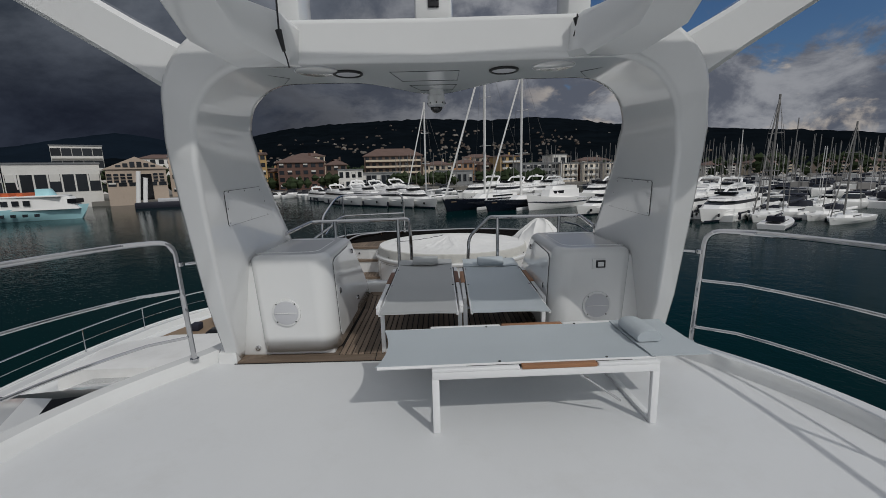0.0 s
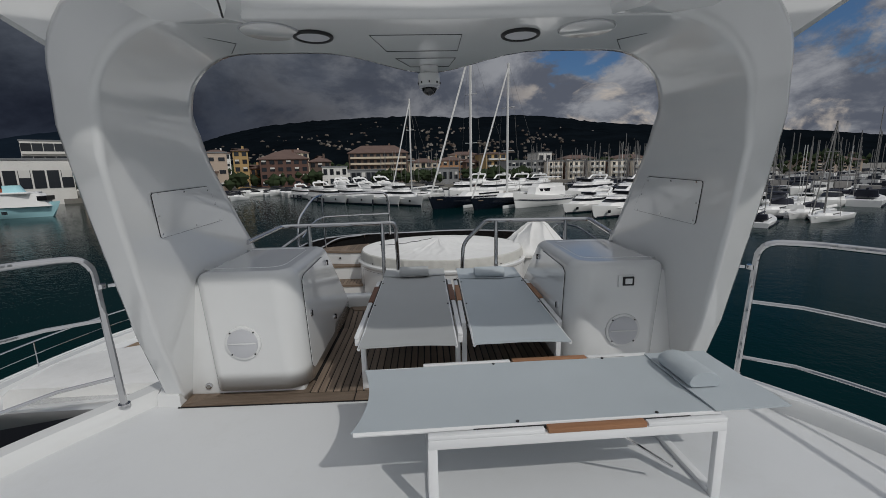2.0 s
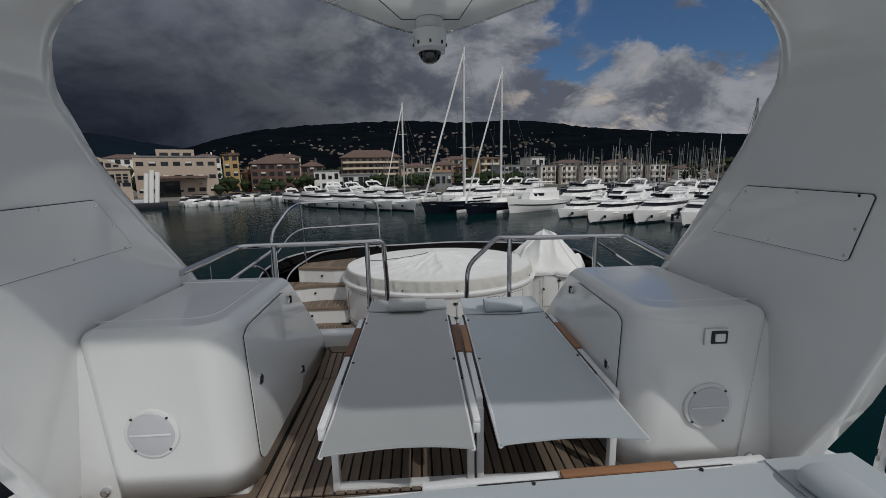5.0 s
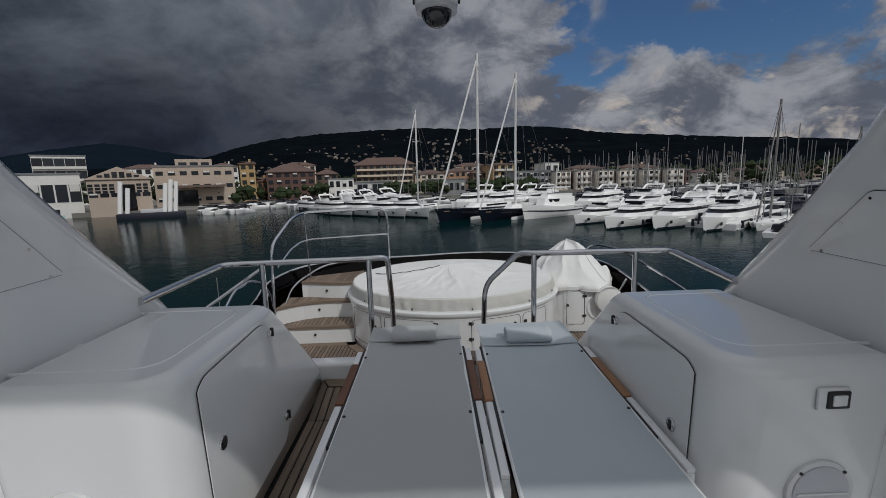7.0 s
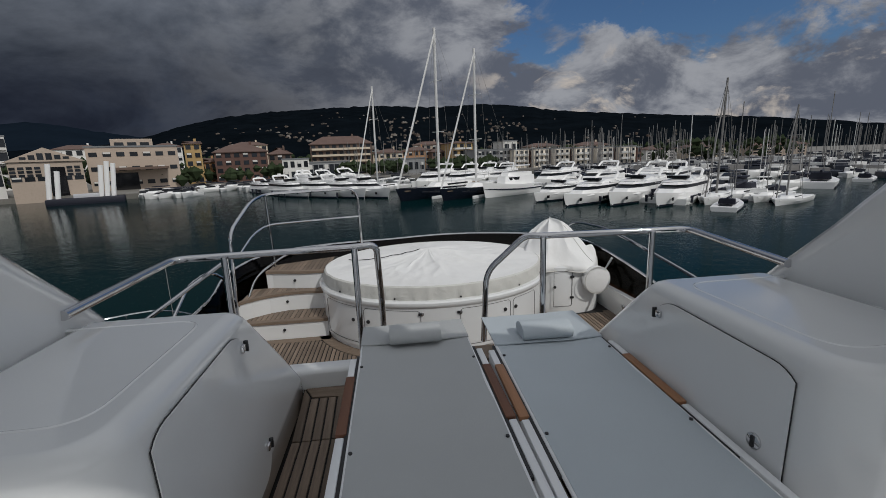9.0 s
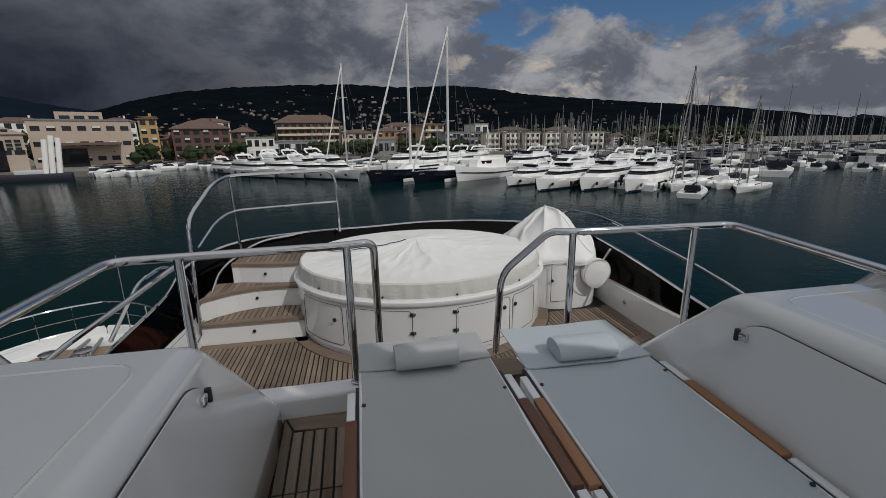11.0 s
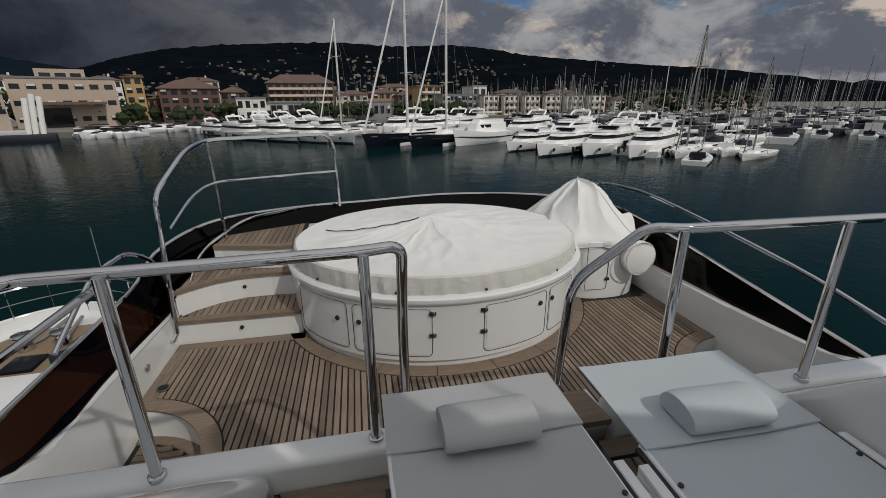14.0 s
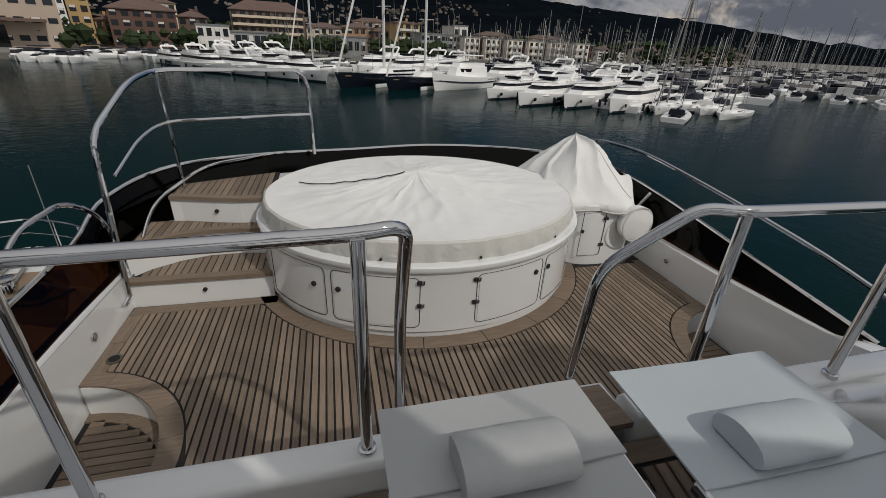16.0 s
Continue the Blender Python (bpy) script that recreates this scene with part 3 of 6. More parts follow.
# hanging cable plugs under the brow
for s, dz in ((-1, 0.0), (1, 0.10)):
    cab = tagged(empty("hanging_cable", s * 0.84, -1.0 if s < 0 else -0.85, 2.27), "short black cable with a plug hanging from the brow", "cable")
    rod("cable", [(0, 0, 0.5), (0.0, 0, 0.25 + dz), (0.0, 0, 0.12 + dz)] if s < 0 else [(0, 0.03, 0.22), (-0.005, 0.02, 0.18), (-0.012, 0, 0.12 + dz)], 0.005, RUBBER, cab, 6)
    part("plug", cyl((0.008 if s < 0 else -0.012, 0, 0.07 + dz), (0.2, 0, -1), 0.018, 0.11 if s < 0 else 0.06, 12, 0.010), RUBBER, cab)
    rod("tail", [(0.015, 0, 0.03 + dz), (0.03, 0, -0.02 + dz), (0.04, 0.0, -0.07 + dz)] if s < 0 else [(-0.015, 0, 0.05 + dz), (-0.03, 0, 0.0 + dz)], 0.004, RUBBER, cab, 6)

# ---- lockers ----


def locker_shell(s):
    """Moulded body: a wide round on the inner front corner, rounded shoulders and a raked back."""
    zs = [(0.06, 0.0), (0.21, 0.0), (0.45, 0.0), (0.68, 0.0), (0.885, 0.0)]
    zs += [(0.885 + 0.065 * math.sin(radians(a)), 0.065 * (1 - math.cos(radians(a)))) for a in (18, 36, 54, 72, 82, 90)]
    rings = []
    for z, inset in zs:
        lean = 0.05 * (z - 0.06) / 0.9
        x0, x1 = (0.93 if s < 0 else 0.942) + lean + inset, 1.60 + lean - inset
        y0, y1 = 0.10 - 0.025 * z + inset, 1.835 - max(0, z - 0.21) * 1.02 - inset * 0.4
        ring = []
        for cx, cy, r, a0 in ((x0, y0, 0.17, 180), (x1, y0, 0.07, 270), (x1, y1, 0.06, 0), (x0, y1, 0.06, 90)):
            r = max(0.03, r - inset)
            ox, oy = (cx + r if cx == x0 else cx - r), (cy + r if cy == y0 else cy - r)
            ring += [(ox + r * math.cos(radians(a0 + 9 * k)), oy + r * math.sin(radians(a0 + 9 * k))) for k in range(11)]
        rings.append([(s * x, y, z - 0.012 * max(0, (z - 0.6) / 0.35)) for x, y in ring])
    return loft(rings)


def locker(s):
    e = tagged(empty("deck_locker", s * 1.28, 0.9, 0), "white moulded deck locker with a hinged side door", "locker", "lockers beside the loungers")
    bo = under(mesh_of("body", *locker_shell(s), GEL), e)
    bo.modifiers.new("normals", "WEIGHTED_NORMAL").weight = 80
    under(part("plinth", rbox(s * 1.30, 0.99, 0.03, 0.64, 1.66, 0.07, 0.02), GEL), e)
    under(part("cheek", extrude_x([(0.15, 0.0), (0.11, 0.87), (0.6, 0.93), (0.9, 0.0)], s * 1.54, s * 1.84, 0.03, 3), GEL), e)
    # raised outline on the plain top, modelled in place of the arch's reflection
    rim = [(s * 1.66, 0.24, 0.932), (s * 1.10, 0.24, 0.932), (s * 1.10, 0.98, 0.932), (s * 1.66, 0.98, 0.932)]
    under(mesh_of("tray_lip", *tube(fillet(rim, 0.12), 0.009, 8), GEL), e)
    xs = lambda z: s * ((0.93 if s < 0 else 0.942) + 0.05 * max(0, (z - 0.06) / 0.9))
    out = [(0.20, 0.40), (0.21, 0.78), (0.30, 0.86), (0.90, 0.875), (0.99, 0.83), (1.06, 0.20), (0.98, 0.14), (0.24, 0.14)]
    o3 = [Vector((xs(z), y, z)) for y, z in out]
    o3 = fillet(o3 + [o3[0], o3[1]], 0.06, 4)[6:-6]
    nx = Vector((-s, 0, 0))
    v, f = loft([[p + nx * 0.001 for p in o3], [p + nx * 0.010 for p in o3]])
    d = under(mesh_of("door", v, f, GEL), e)
    v, f = tube([p + nx * 0.004 for p in o3], 0.0027, 5, True)
    under(mesh_of("door_seal", v, f, RUBBER, label="black rubber door seal"), e)
    for y, z in ((0.97, 0.80), (1.03, 0.27)):
        p = Vector((xs(z), y, z)) + nx * 0.016
        under(part("hinge", rbox(p.x, p.y, p.z, 0.016, 0.05, 0.034, 0.004), STEEL), d)
        under(part("hinge_pin", rbox(p.x - s * 0.004, p.y + 0.02, p.z, 0.02, 0.014, 0.05, 0.004), RUBBER), d)
    p = Vector((xs(0.545), 0.36, 0.545)) + nx * 0.012
    under(part("latch", cyl(p, nx, 0.03, 0.012, 20, bevel=0.003), STEEL), d)
    under(part("latch_grip", rbox(p.x - s * 0.007, p.y, p.z, 0.01, 0.014, 0.045, 0.003), RUBBER), d)
    # round vent on the front face
    c = Vector((s * 1.36, 0.085, 0.43))
    rim_ = under(part("vent_rim", cyl(c, (0, -1, 0), 0.125, 0.022, 40, bevel=0.006), GEL), e)
    under(part("vent_disc", cyl(c + Vector((0, -0.011, 0)), (0, -1, 0), 0.107, 0.012, 40, bevel=0.004), GREYP, label="pale grey vent disc"), rim_)
    under(part("vent_bar", rbox(c.x, c.y - 0.020, c.z, 0.19, 0.008, 0.008, 0.002), GEL), rim_)
    for k in range(4):
        a = math.pi / 4 + k * math.pi / 2
        under(part("screw", cyl(c + Vector((0.114 * math.cos(a), -0.013, 0.114 * math.sin(a))), (0, -1, 0), 0.006, 0.006, 8), RUBBER), rim_)
    if s > 0:
        fr_ = under(part("inlet_frame", rbox(1.36, 0.070, 0.803, 0.115, 0.014, 0.085, 0.005), GEL), e)
        under(part("inlet_bezel", rbox(1.372, 0.063, 0.803, 0.082, 0.014, 0.066, 0.005), RUBBER), fr_)
        under(part("inlet_cover", rbox(1.372, 0.057, 0.803, 0.05, 0.012, 0.04, 0.003), GEL), fr_)
    return e


for s in (-1, 1):
    locker(s)
for s in (-1, 1):
    d = tagged(empty("deck_light", s * 1.665, 0.140, 0.085), "small round steel courtesy light beside the locker", "light")
    part("ring", cyl((0, 0, 0), (0, -1, 0), 0.024, 0.02, 20, bevel=0.004), STEEL, d)
    part("lens", cyl((0, -0.009, 0), (0, -1, 0), 0.014, 0.008, 14), LENSG, d)

# ---- rails ----


def deck_rail(s):
    r = tagged(empty("guard_rail", s * 2.07, -0.12, 0.1), "polished stainless guard rail along the deck edge", "rail", "guard rails of the white deck")
    e = [(x + 0.10, y) for x, y in smooth_edge(0.0) if -6.6 < y < -0.16]

    def line(z, dx=0.0):
        return [Vector((s * (x + dx), y, z)) for x, y in e]
    dz = -0.018 if s > 0 else 0.0
    base = Vector((s * 2.09, -0.12, 0.10))
    top = fillet(line(1.12 + dz, 0.06)[::2] + [Vector((s * 2.12, -0.15, 1.12 + dz)), base], 0.12)
    under(rod("top_rail", top, 0.021, STEEL), r)
    for z in (0.71 + dz, 0.31 + dz):
        under(rod("mid_rail", line(z, 0.03)[::2] + [Vector((s * 2.10, -0.13, z))], 0.013, STEEL, seg=8), r)
    for y in (-2.0, -3.8, -5.6):
        x = lerp(DECKX, y) + 0.10
        under(rod("post", [(s * x, y, 0.09), (s * (x + 0.06), y, 1.12 + dz)], 0.017, STEEL, seg=8), r)
    under(part("base_plate", cyl((s * 2.09, -0.12, 0.112), (0, 0, 1), 0.035, 0.012, 18), STEEL), r)
    under(rod("stay", [(s * 2.06, -0.125, 0.93), (s * 1.86, 0.0, 0.93)], 0.011, STEEL, seg=8), r)
    under(part("stay_clamp", cyl((s * 2.10, -0.13, 0.93), (0, 0, 1), 0.027, 0.03, 14), STEEL), r)
    return r


for s in (-1, 1):
    deck_rail(s)


def gate_rail(s):
    r = tagged(empty("gate_rail", s * 0.54, 1.95, 0.22), "polished stainless handrail beside the step down", "rail", "handrails at the gate")
    gx = 0.54 if s < 0 else 0.73
    fx = 0.40 if s < 0 else 0.32
    top = [(s * 1.62, 0.95, 1.01), (s * (1.64 if s < 0 else 1.78), 1.90, 1.02), (s * gx, 1.93, 1.025)]
    if s < 0:
        top += [(-0.40, 1.96, 1.03), (-0.395, 2.12, 0.62), (-0.395, 2.14, -0.50)]
        top = fillet(top, 0.10)
    else:
        top += [(0.63, 2.0, 1.02), (0.375, 2.12, 0.74), (0.35, 2.13, 0.20)]
        top = fillet(top, 0.10)
    under(rod("handrail", top, 0.022, STEEL, seg=12), r)
    for x, y in ((gx, 1.91), (1.335 if s < 0 else 1.507, 1.88)):
        under(rod("post", [(s * x, y, 0.22), (s * x, y, 1.02)], 0.021, STEEL, seg=12), r)
        under(part("post_foot", cyl((s * x, y, 0.232), (0, 0, 1), 0.032, 0.02, 18, bevel=0.004), STEEL), r)
    under(rod("lower_rail", [(s * 1.36, 1.96, 0.98), (s * 1.9, 1.9, 0.62), (s * 2.3, 1.6, 0.3)] if s < 0 else [(1.95, 1.6, 0.55), (2.0, 1.2, 0.3)], 0.014, STEEL, seg=8), r)
    return r


for s in (-1, 1):
    gate_rail(s)

wr = tagged(empty("windscreen_rail", 0.2, 6.2, 0.3), "polished steel capping rail on the windscreen", "rail")
cap = [(-2.42, 2.2, 0.0), (-2.45, 3.2, 0.01), (-2.47, 4.2, 0.05), (-2.43, 4.75, 0.22), (-2.06, 5.33, 0.325), (-1.26, 5.67, 0.345), (-0.4, 5.96, 0.315), (0.6, 6.23, 0.295), (1.65, 6.16, 0.265), (2.4, 5.82, 0.235), (2.70, 5.35, 0.205), (2.74, 4.4, 0.125), (2.72, 3.2, -0.015), (2.68, 2.3, -0.105)]
under(rod("cap_rail", smooth_path(cap, 6), 0.017, STEEL, seg=8), wr)
for a, b in (((-1.28, 5.62, 0.05), (-1.30, 5.66, 0.34)), ((2.05, 5.95, 0.0), (2.05, 6.0, 0.25)), ((2.62, 4.75, -0.2), (2.70, 4.60, 0.12))):
    under(rod("stanchion", [a, b], 0.016, GEL, seg=8), wr)
orail = tagged(empty("outer_rail", 2.75, 4.0, 0.3), "long stainless grab rail outside the windscreen", "rail")
under(rod("rail", smooth_path([(2.45, 5.75, 0.25), (2.62, 5.75, 0.44), (2.75, 5.3, 0.47), (2.75, 4.6, 0.46), (2.75, 3.05, 0.28), (2.75, 2.2, 0.11)], 5), 0.018, STEEL, seg=8), orail)

ar = tagged(empty("stair_rail", -2.15, 4.25, -0.3), "tall arched stainless rail around the stairs", "rail")
top = fillet([(-2.17, 4.12, -0.36), (-2.17, 4.28, 0.82), (-2.03, 4.72, 1.13), (-1.95, 5.08, 1.185), (-0.88, 5.70, 1.17), (-0.80, 5.72, 1.05), (-0.79, 5.70, 0.33)], 0.14)
under(rod("top_rail", top, 0.020, STEEL, seg=10), ar)
under(rod("mid_rail", fillet([(-2.16, 4.42, 0.50), (-2.08, 4.80, 0.70), (-1.97, 5.08, 0.775), (-0.80, 5.70, 0.75)], 0.14), 0.013, STEEL, seg=8), ar)
under(rod("post", [(-1.96, 5.10, 1.18), (-1.94, 5.10, 0.18)], 0.017, STEEL, seg=8), ar)
under(rod("low_rail", fillet([(-2.2, 4.30, -0.30), (-2.1, 4.75, 0.16), (-1.78, 5.28, 0.34), (-1.2, 5.62, 0.36)], 0.2), 0.014, STEEL, seg=8), ar)
under(rod("outer_hoop", fillet([(-2.46, 3.2, 0.06), (-2.46, 3.75, 0.36), (-2.40, 4.15, 0.40), (-2.30, 4.32, 0.25), (-2.2, 4.3, -0.1)], 0.12), 0.017, STEEL, seg=8), ar)
under(rod("foot_bracket", [(-2.17, 4.12, -0.36), (-2.19, 4.06, -0.40), (-2.22, 4.06, -0.40)], 0.018, STEEL, seg=8), ar)

# ---- sun loungers ----


def lounger(name, x, y, z, rz, length, over, top, tag, head=0.28, hd=1.40, back=0.02, side=0.0, cloth=SLING, wood=WOOD, frame_end=1.42, start=0.0):
    """Foot towards -y in its own frame; x across, frame length with an overhanging foot sling."""
    e = tagged(empty(name, x, y, z, rz), tag, "sun lounger", "sun loungers")
    W = 0.33
    L0, L1 = start, frame_end
    t = 0.035
    for s in (-1, 1):
        sr = part("side_rail", rbox(s * (W + 0.021), (L0 + L1) / 2, top - 0.047, t, L1 - L0, 0.05, 0.006), ALU, e)
        part("side_cap", rbox(s * (W + 0.022), (L0 + 0.38 * length) / 2, top - 0.012, 0.034, 0.38 * length - L0, 0.022, 0.005), ALU, sr)
        part("side_cap", rbox(s * (W + 0.022), (1.03 + L1) / 2, top - 0.012, 0.034, L1 - 1.03, 0.022, 0.005), ALU, sr)
        part("arm_strip", rbox(s * (W + 0.020), 0.555 * length, top - 0.010, 0.044, 0.33 * length, 0.024, 0.004), wood, sr, "brown hardwood arm strip")
        for yy in (0.02, L1 - 0.02):
            part("leg", rbox(s * (W + 0.018), yy, (top - 0.06) / 2, 0.036, 0.045, top - 0.06, 0.004), ALU, e)
        for yy in (0.30 * length, 0.78 * length):
            part("screw", cyl((s * (W - 0.03), yy, top + 0.006), (0, 0, 1), 0.008, 0.006, 8), RUBBER, e)
    for yy in (0.02, L1 - 0.02):
        part("foot_bar", rbox(0, yy, 0.014, 2 * W + 0.03, 0.045, 0.028, 0.004), ALU, e)
    part("cross_bar", rbox(0, 0.60 * length, top - 0.055, 2 * W, 0.03, 0.03, 0.004), ALU, e)
    # sling: sagging sheet with a curved foot edge, and a head panel
    def sheet(y0, y1, w, ny, sag, curve, zoff):
        nx, v, f = 12, [], []
        for layer in (0, 1):
            for j in range(ny + 1):
                for i in range(nx + 1):
                    u, k = 2 * i / nx - 1, j / ny
                    yy = y0 + (y1 - y0) * k
                    if curve:
                        yy += curve * (1 - u * u) * (1 - k) ** 3
                    zz = top + zoff - sag * (1 - u * u) + 0.004 * noise.noise((u * 2, yy * 3, 1.3))
                    v.append((u * w, yy, zz - 0.007 * layer))
        m = (nx + 1) * (ny + 1)
        for j in range(ny):
            for i in range(nx):
                a = j * (nx + 1) + i
                f.append((a, a + 1, a + nx + 2, a + nx + 1))
                f.append((m + a, m + a + nx + 1, m + a + nx + 2, m + a + 1))
        rim = [i for i in range(nx + 1)] + [j * (nx + 1) + nx for j in range(1, ny + 1)] + [ny * (nx + 1) + i for i in range(nx - 1, -1, -1)] + [j * (nx + 1) for j in range(ny - 1, 0, -1)]
        for a, b in zip(rim, rim[1:] + rim[:1]):
            f.append((a, b, b + m, a + m))
        return v, f
    mesh_of("foot_sling", *sheet(-over, hd, W - 0.020, 26, 0.012, 0.05, 0.004), cloth, e, "woven sling")
    mesh_of("head_sling", *sheet(hd - 0.03, hd + head, W - 0.01, 8, 0.004, 0, 0.012), cloth, e, "woven head panel")
    for s in (-1, 1):
        rod("sling_bar", [(s * (W - 0.02), -over + 0.01, top - 0.008), (s * (W - 0.02), hd, top - 0.008)], 0.011, ALU, e, 8)
        part("dark_slot", rbox(s * (W - 0.006), 0.52 * length, top - 0.014, 0.022, 0.74 * length, 0.016, 0.002), RUBBER, e)
    rod("brace", [(W - 0.03, 0.62 * length, top - 0.06), (W - 0.05, 0.86 * length, 0.12)], 0.008, STEEL, e, 6)
    # rolled pillow
    rings = []
    for i in range(15):
        u = 2 * i / 14 - 1
        k = 1 if abs(u) < 0.9 else 0.93
        rr = []
        for j in range(20):
            a = 2 * math.pi * j / 20
            cx, cz = math.cos(a), math.sin(a)
            zz = max(cz, -0.55)
            wob = 1 + 0.03 * noise.noise((u * 3, cx * 2, cz * 2 + x))
            rr.append((side + u * 0.150, hd + back + 0.090 * cx * k * wob, top + 0.044 + 0.054 * zz * k * wob))
        rings.append(rr)
    mesh_of("headrest_pillow", *loft(rings), cloth, e, "rolled headrest pillow")
    return e


LAB = "white sun lounger with pale sling and pillow"
lounger("sun_lounger", -0.185, 0.15, 0.004, 0.2, 1.42, 0.42, 0.505, "white sun lounger with grey sling and pillow on teak deck", 0.25, 1.40, 0.0, 0.0, SLINGG, WOODD, 1.22, -0.21)
lounger("sun_lounger", 0.560, 0.14, 0.004, -1.0, 1.42, 0.40, 0.50, LAB + " on teak deck", 0.40, 1.27, 0.06, 0.0, SLING, WOOD, 1.20)
lounger("sun_lounger", -0.075, -0.712, 0.0, -88.0, 1.42, 0.35, 0.432, LAB + " across the white deck", 0.36, 1.42, 0.06, -0.035)

# ---- spa tub ----


def ell(a, k=1.0, z=0.0, d=0.0):
    return Vector((JX + (JA * k + d) * math.cos(a), JY + (JB * k + d) * math.sin(a), z))


tub = tagged(empty("spa_tub", JX, JY, LF), "oval white spa tub with a fitted canvas cover", "spa tub")
NA = 96
prof = [(-0.025, -0.54), (-0.025, -0.47), (0.0, -0.46), (0.0, -0.02), (0.004, 0.025), (0.022, 0.045), (0.030, 0.065), (0.028, 0.088), (0.012, 0.102), (-0.03, 0.106), (-0.12, 0.106)]
v, f = loft([[ell(2 * math.pi * i / NA, 1.0, z, d) for i in range(NA)] for d, z in prof])
under(mesh_of("shell", v, f, GEL), tub)
# skirt and top of the cover, gathered in fine folds
rings = []
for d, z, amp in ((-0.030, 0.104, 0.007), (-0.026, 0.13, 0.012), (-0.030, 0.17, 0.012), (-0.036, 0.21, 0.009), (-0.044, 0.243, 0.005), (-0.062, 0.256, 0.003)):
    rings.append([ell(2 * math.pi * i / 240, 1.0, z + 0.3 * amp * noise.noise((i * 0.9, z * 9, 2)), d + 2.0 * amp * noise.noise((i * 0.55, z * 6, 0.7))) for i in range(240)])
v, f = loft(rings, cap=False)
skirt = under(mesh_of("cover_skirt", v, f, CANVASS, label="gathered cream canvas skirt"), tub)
v, f = [], []
NR = 44
PX, PY = -0.05, 0.05
rr_ = random.Random(3)
RIDGES = [(2 * math.pi * k / 9 + rr_.uniform(-0.15, 0.15), rr_.uniform(1.0, 1.6), rr_.uniform(0.004, 0.015)) for k in range(9)]
for j in range(NR + 1):
    q = j / NR
    for i in range(240):
        a = 2 * math.pi * i / 240
        p = ell(a, 1, 0, -0.060)
        c = Vector((JX + PX, JY + PY, 0))
        xy = c.lerp(p, q)
        h = 0.254 + 0.15 * (1 - q) ** 1.25
        crease = 0.050 * abs(math.sin(a * 2.5 + 0.6)) ** 0.5 * q * (1 - q) * 2.2
        fold = 0.013 * noise.noise((math.cos(a) * 4.5 * (0.5 + q), math.sin(a) * 4.5 * (0.5 + q), 3 * q)) * min(1, 3 * q) * (1 - q) ** 0.3
        fold += 0.012 * noise.noise((math.cos(a) * 7, math.sin(a) * 7, 4.0 + q)) * q * (1.02 - q) ** 0.5
        fold += 0.004 * noise.noise((xy.x * 8, xy.y * 8, 0.5)) * (1 - q ** 6)
        for a0, q0, hh in RIDGES:
            da = (a - a0 - 0.25 * (q - 0.5) * math.sin(7 * a0) + math.pi) % (2 * math.pi) - math.pi
            fold += hh * math.exp(-(da / 0.032) ** 2) * max(0, math.sin(math.pi * min(1, q * q0)))
        wr = 1 - abs(noise.noise((math.cos(a) * 5, math.sin(a) * 5, 9.0 + q * 1.6))) * 2.2
        fold += 0.016 * max(0, wr) ** 3 * q * (1.0 - q ** 5) + 0.007 * max(0, 1 - 3 * abs(noise.noise((xy.x * 4, xy.y * 4, 6.0)))) * (1 - q ** 6)
        v.append((xy.x, xy.y, h - crease + fold))
for j in range(NR):
    for i in range(240):
        k = (i + 1) % 240
        f.append((j * 240 + i, j * 240 + k, (j + 1) * 240 + k, (j + 1) * 240 + i))
ctop = under(mesh_of("cover_top", v, f, CANVAS, label="tented white canvas top with creases"), tub)
seam = [Vector(v[j * 240 + int((3.35 - 0.011 * j) / (2 * math.pi) * 240)]) + Vector((0, 0, 0.012)) for j in range(4, 38, 2)]
under(rod("seam", smooth_path(seam, 8), 0.005, RUBBER, seg=6), ctop)
for a in (-1.95, -1.45, -0.9, -2.5, -0.45):
    p = ell(a, 1.0, 0.125, -0.022)
    under(part("fastener", cyl(p, (math.cos(a), math.sin(a), 0), 0.010, 0.012, 10), RUBBER), skirt)


def tub_angle(x):
    return -math.acos(max(-1, min(1, (x - JX) / JA)))


def tub_door(x0, x1, z0=-0.42, z1=-0.0):
    a0, a1 = tub_angle(x0), tub_angle(x1)
    n, r = 12, 0.045
    loop = []
    ks = [i / n for i in range(n + 1)]
    da = (a1 - a0)
    ra = r / (JA * 0.95)
    for cx, cz, st in ((a1 - ra, z1 - r, 0), (a0 + ra, z1 - r, 90), (a0 + ra, z0 + r, 180), (a1 - ra, z0 + r, 270)):
        for k in range(5):
            t = radians(st + k * 22.5)
            loop.append((cx + ra * math.cos(t), cz + r * math.sin(t)))
    full = []
    for (a, z), (b, w) in zip(loop, loop[1:] + loop[:1]):
        m = max(1, int(abs(b - a) / 0.05))
        full += [(a + (b - a) * k / m, z + (w - z) * k / m) for k in range(m)]
    under(rod("door_gap", [ell(a, 1, z, 0.001) for a, z in full], 0.0028, RUBBER, closed=True, seg=5), tub)
    grid, nz = [], 6
    for j in range(nz + 1):
        for i in range(n + 1):
            a, z = a0 + da * (0.03 + 0.94 * i / n), z0 + (z1 - z0) * (0.04 + 0.92 * j / nz)
            grid.append(ell(a, 1, z, 0.0035))
    ff = [(j * (n + 1) + i, j * (n + 1) + i + 1, (j + 1) * (n + 1) + i + 1, (j + 1) * (n + 1) + i) for j in range(nz) for i in range(n)]
    inner = [ell(a0 + da * (0.03 + 0.94 * i / n), 1, z0 + (z1 - z0) * (0.04 + 0.92 * j / nz), -0.004) for j in range(nz + 1) for i in range(n + 1)]
    d = under(mesh_of("door", grid + inner, ff + [tuple(x + len(grid) for x in q[::-1]) for q in ff], GEL), tub)
    TUBDOORS.append((x0, x1, d))


TUBDOORS = []


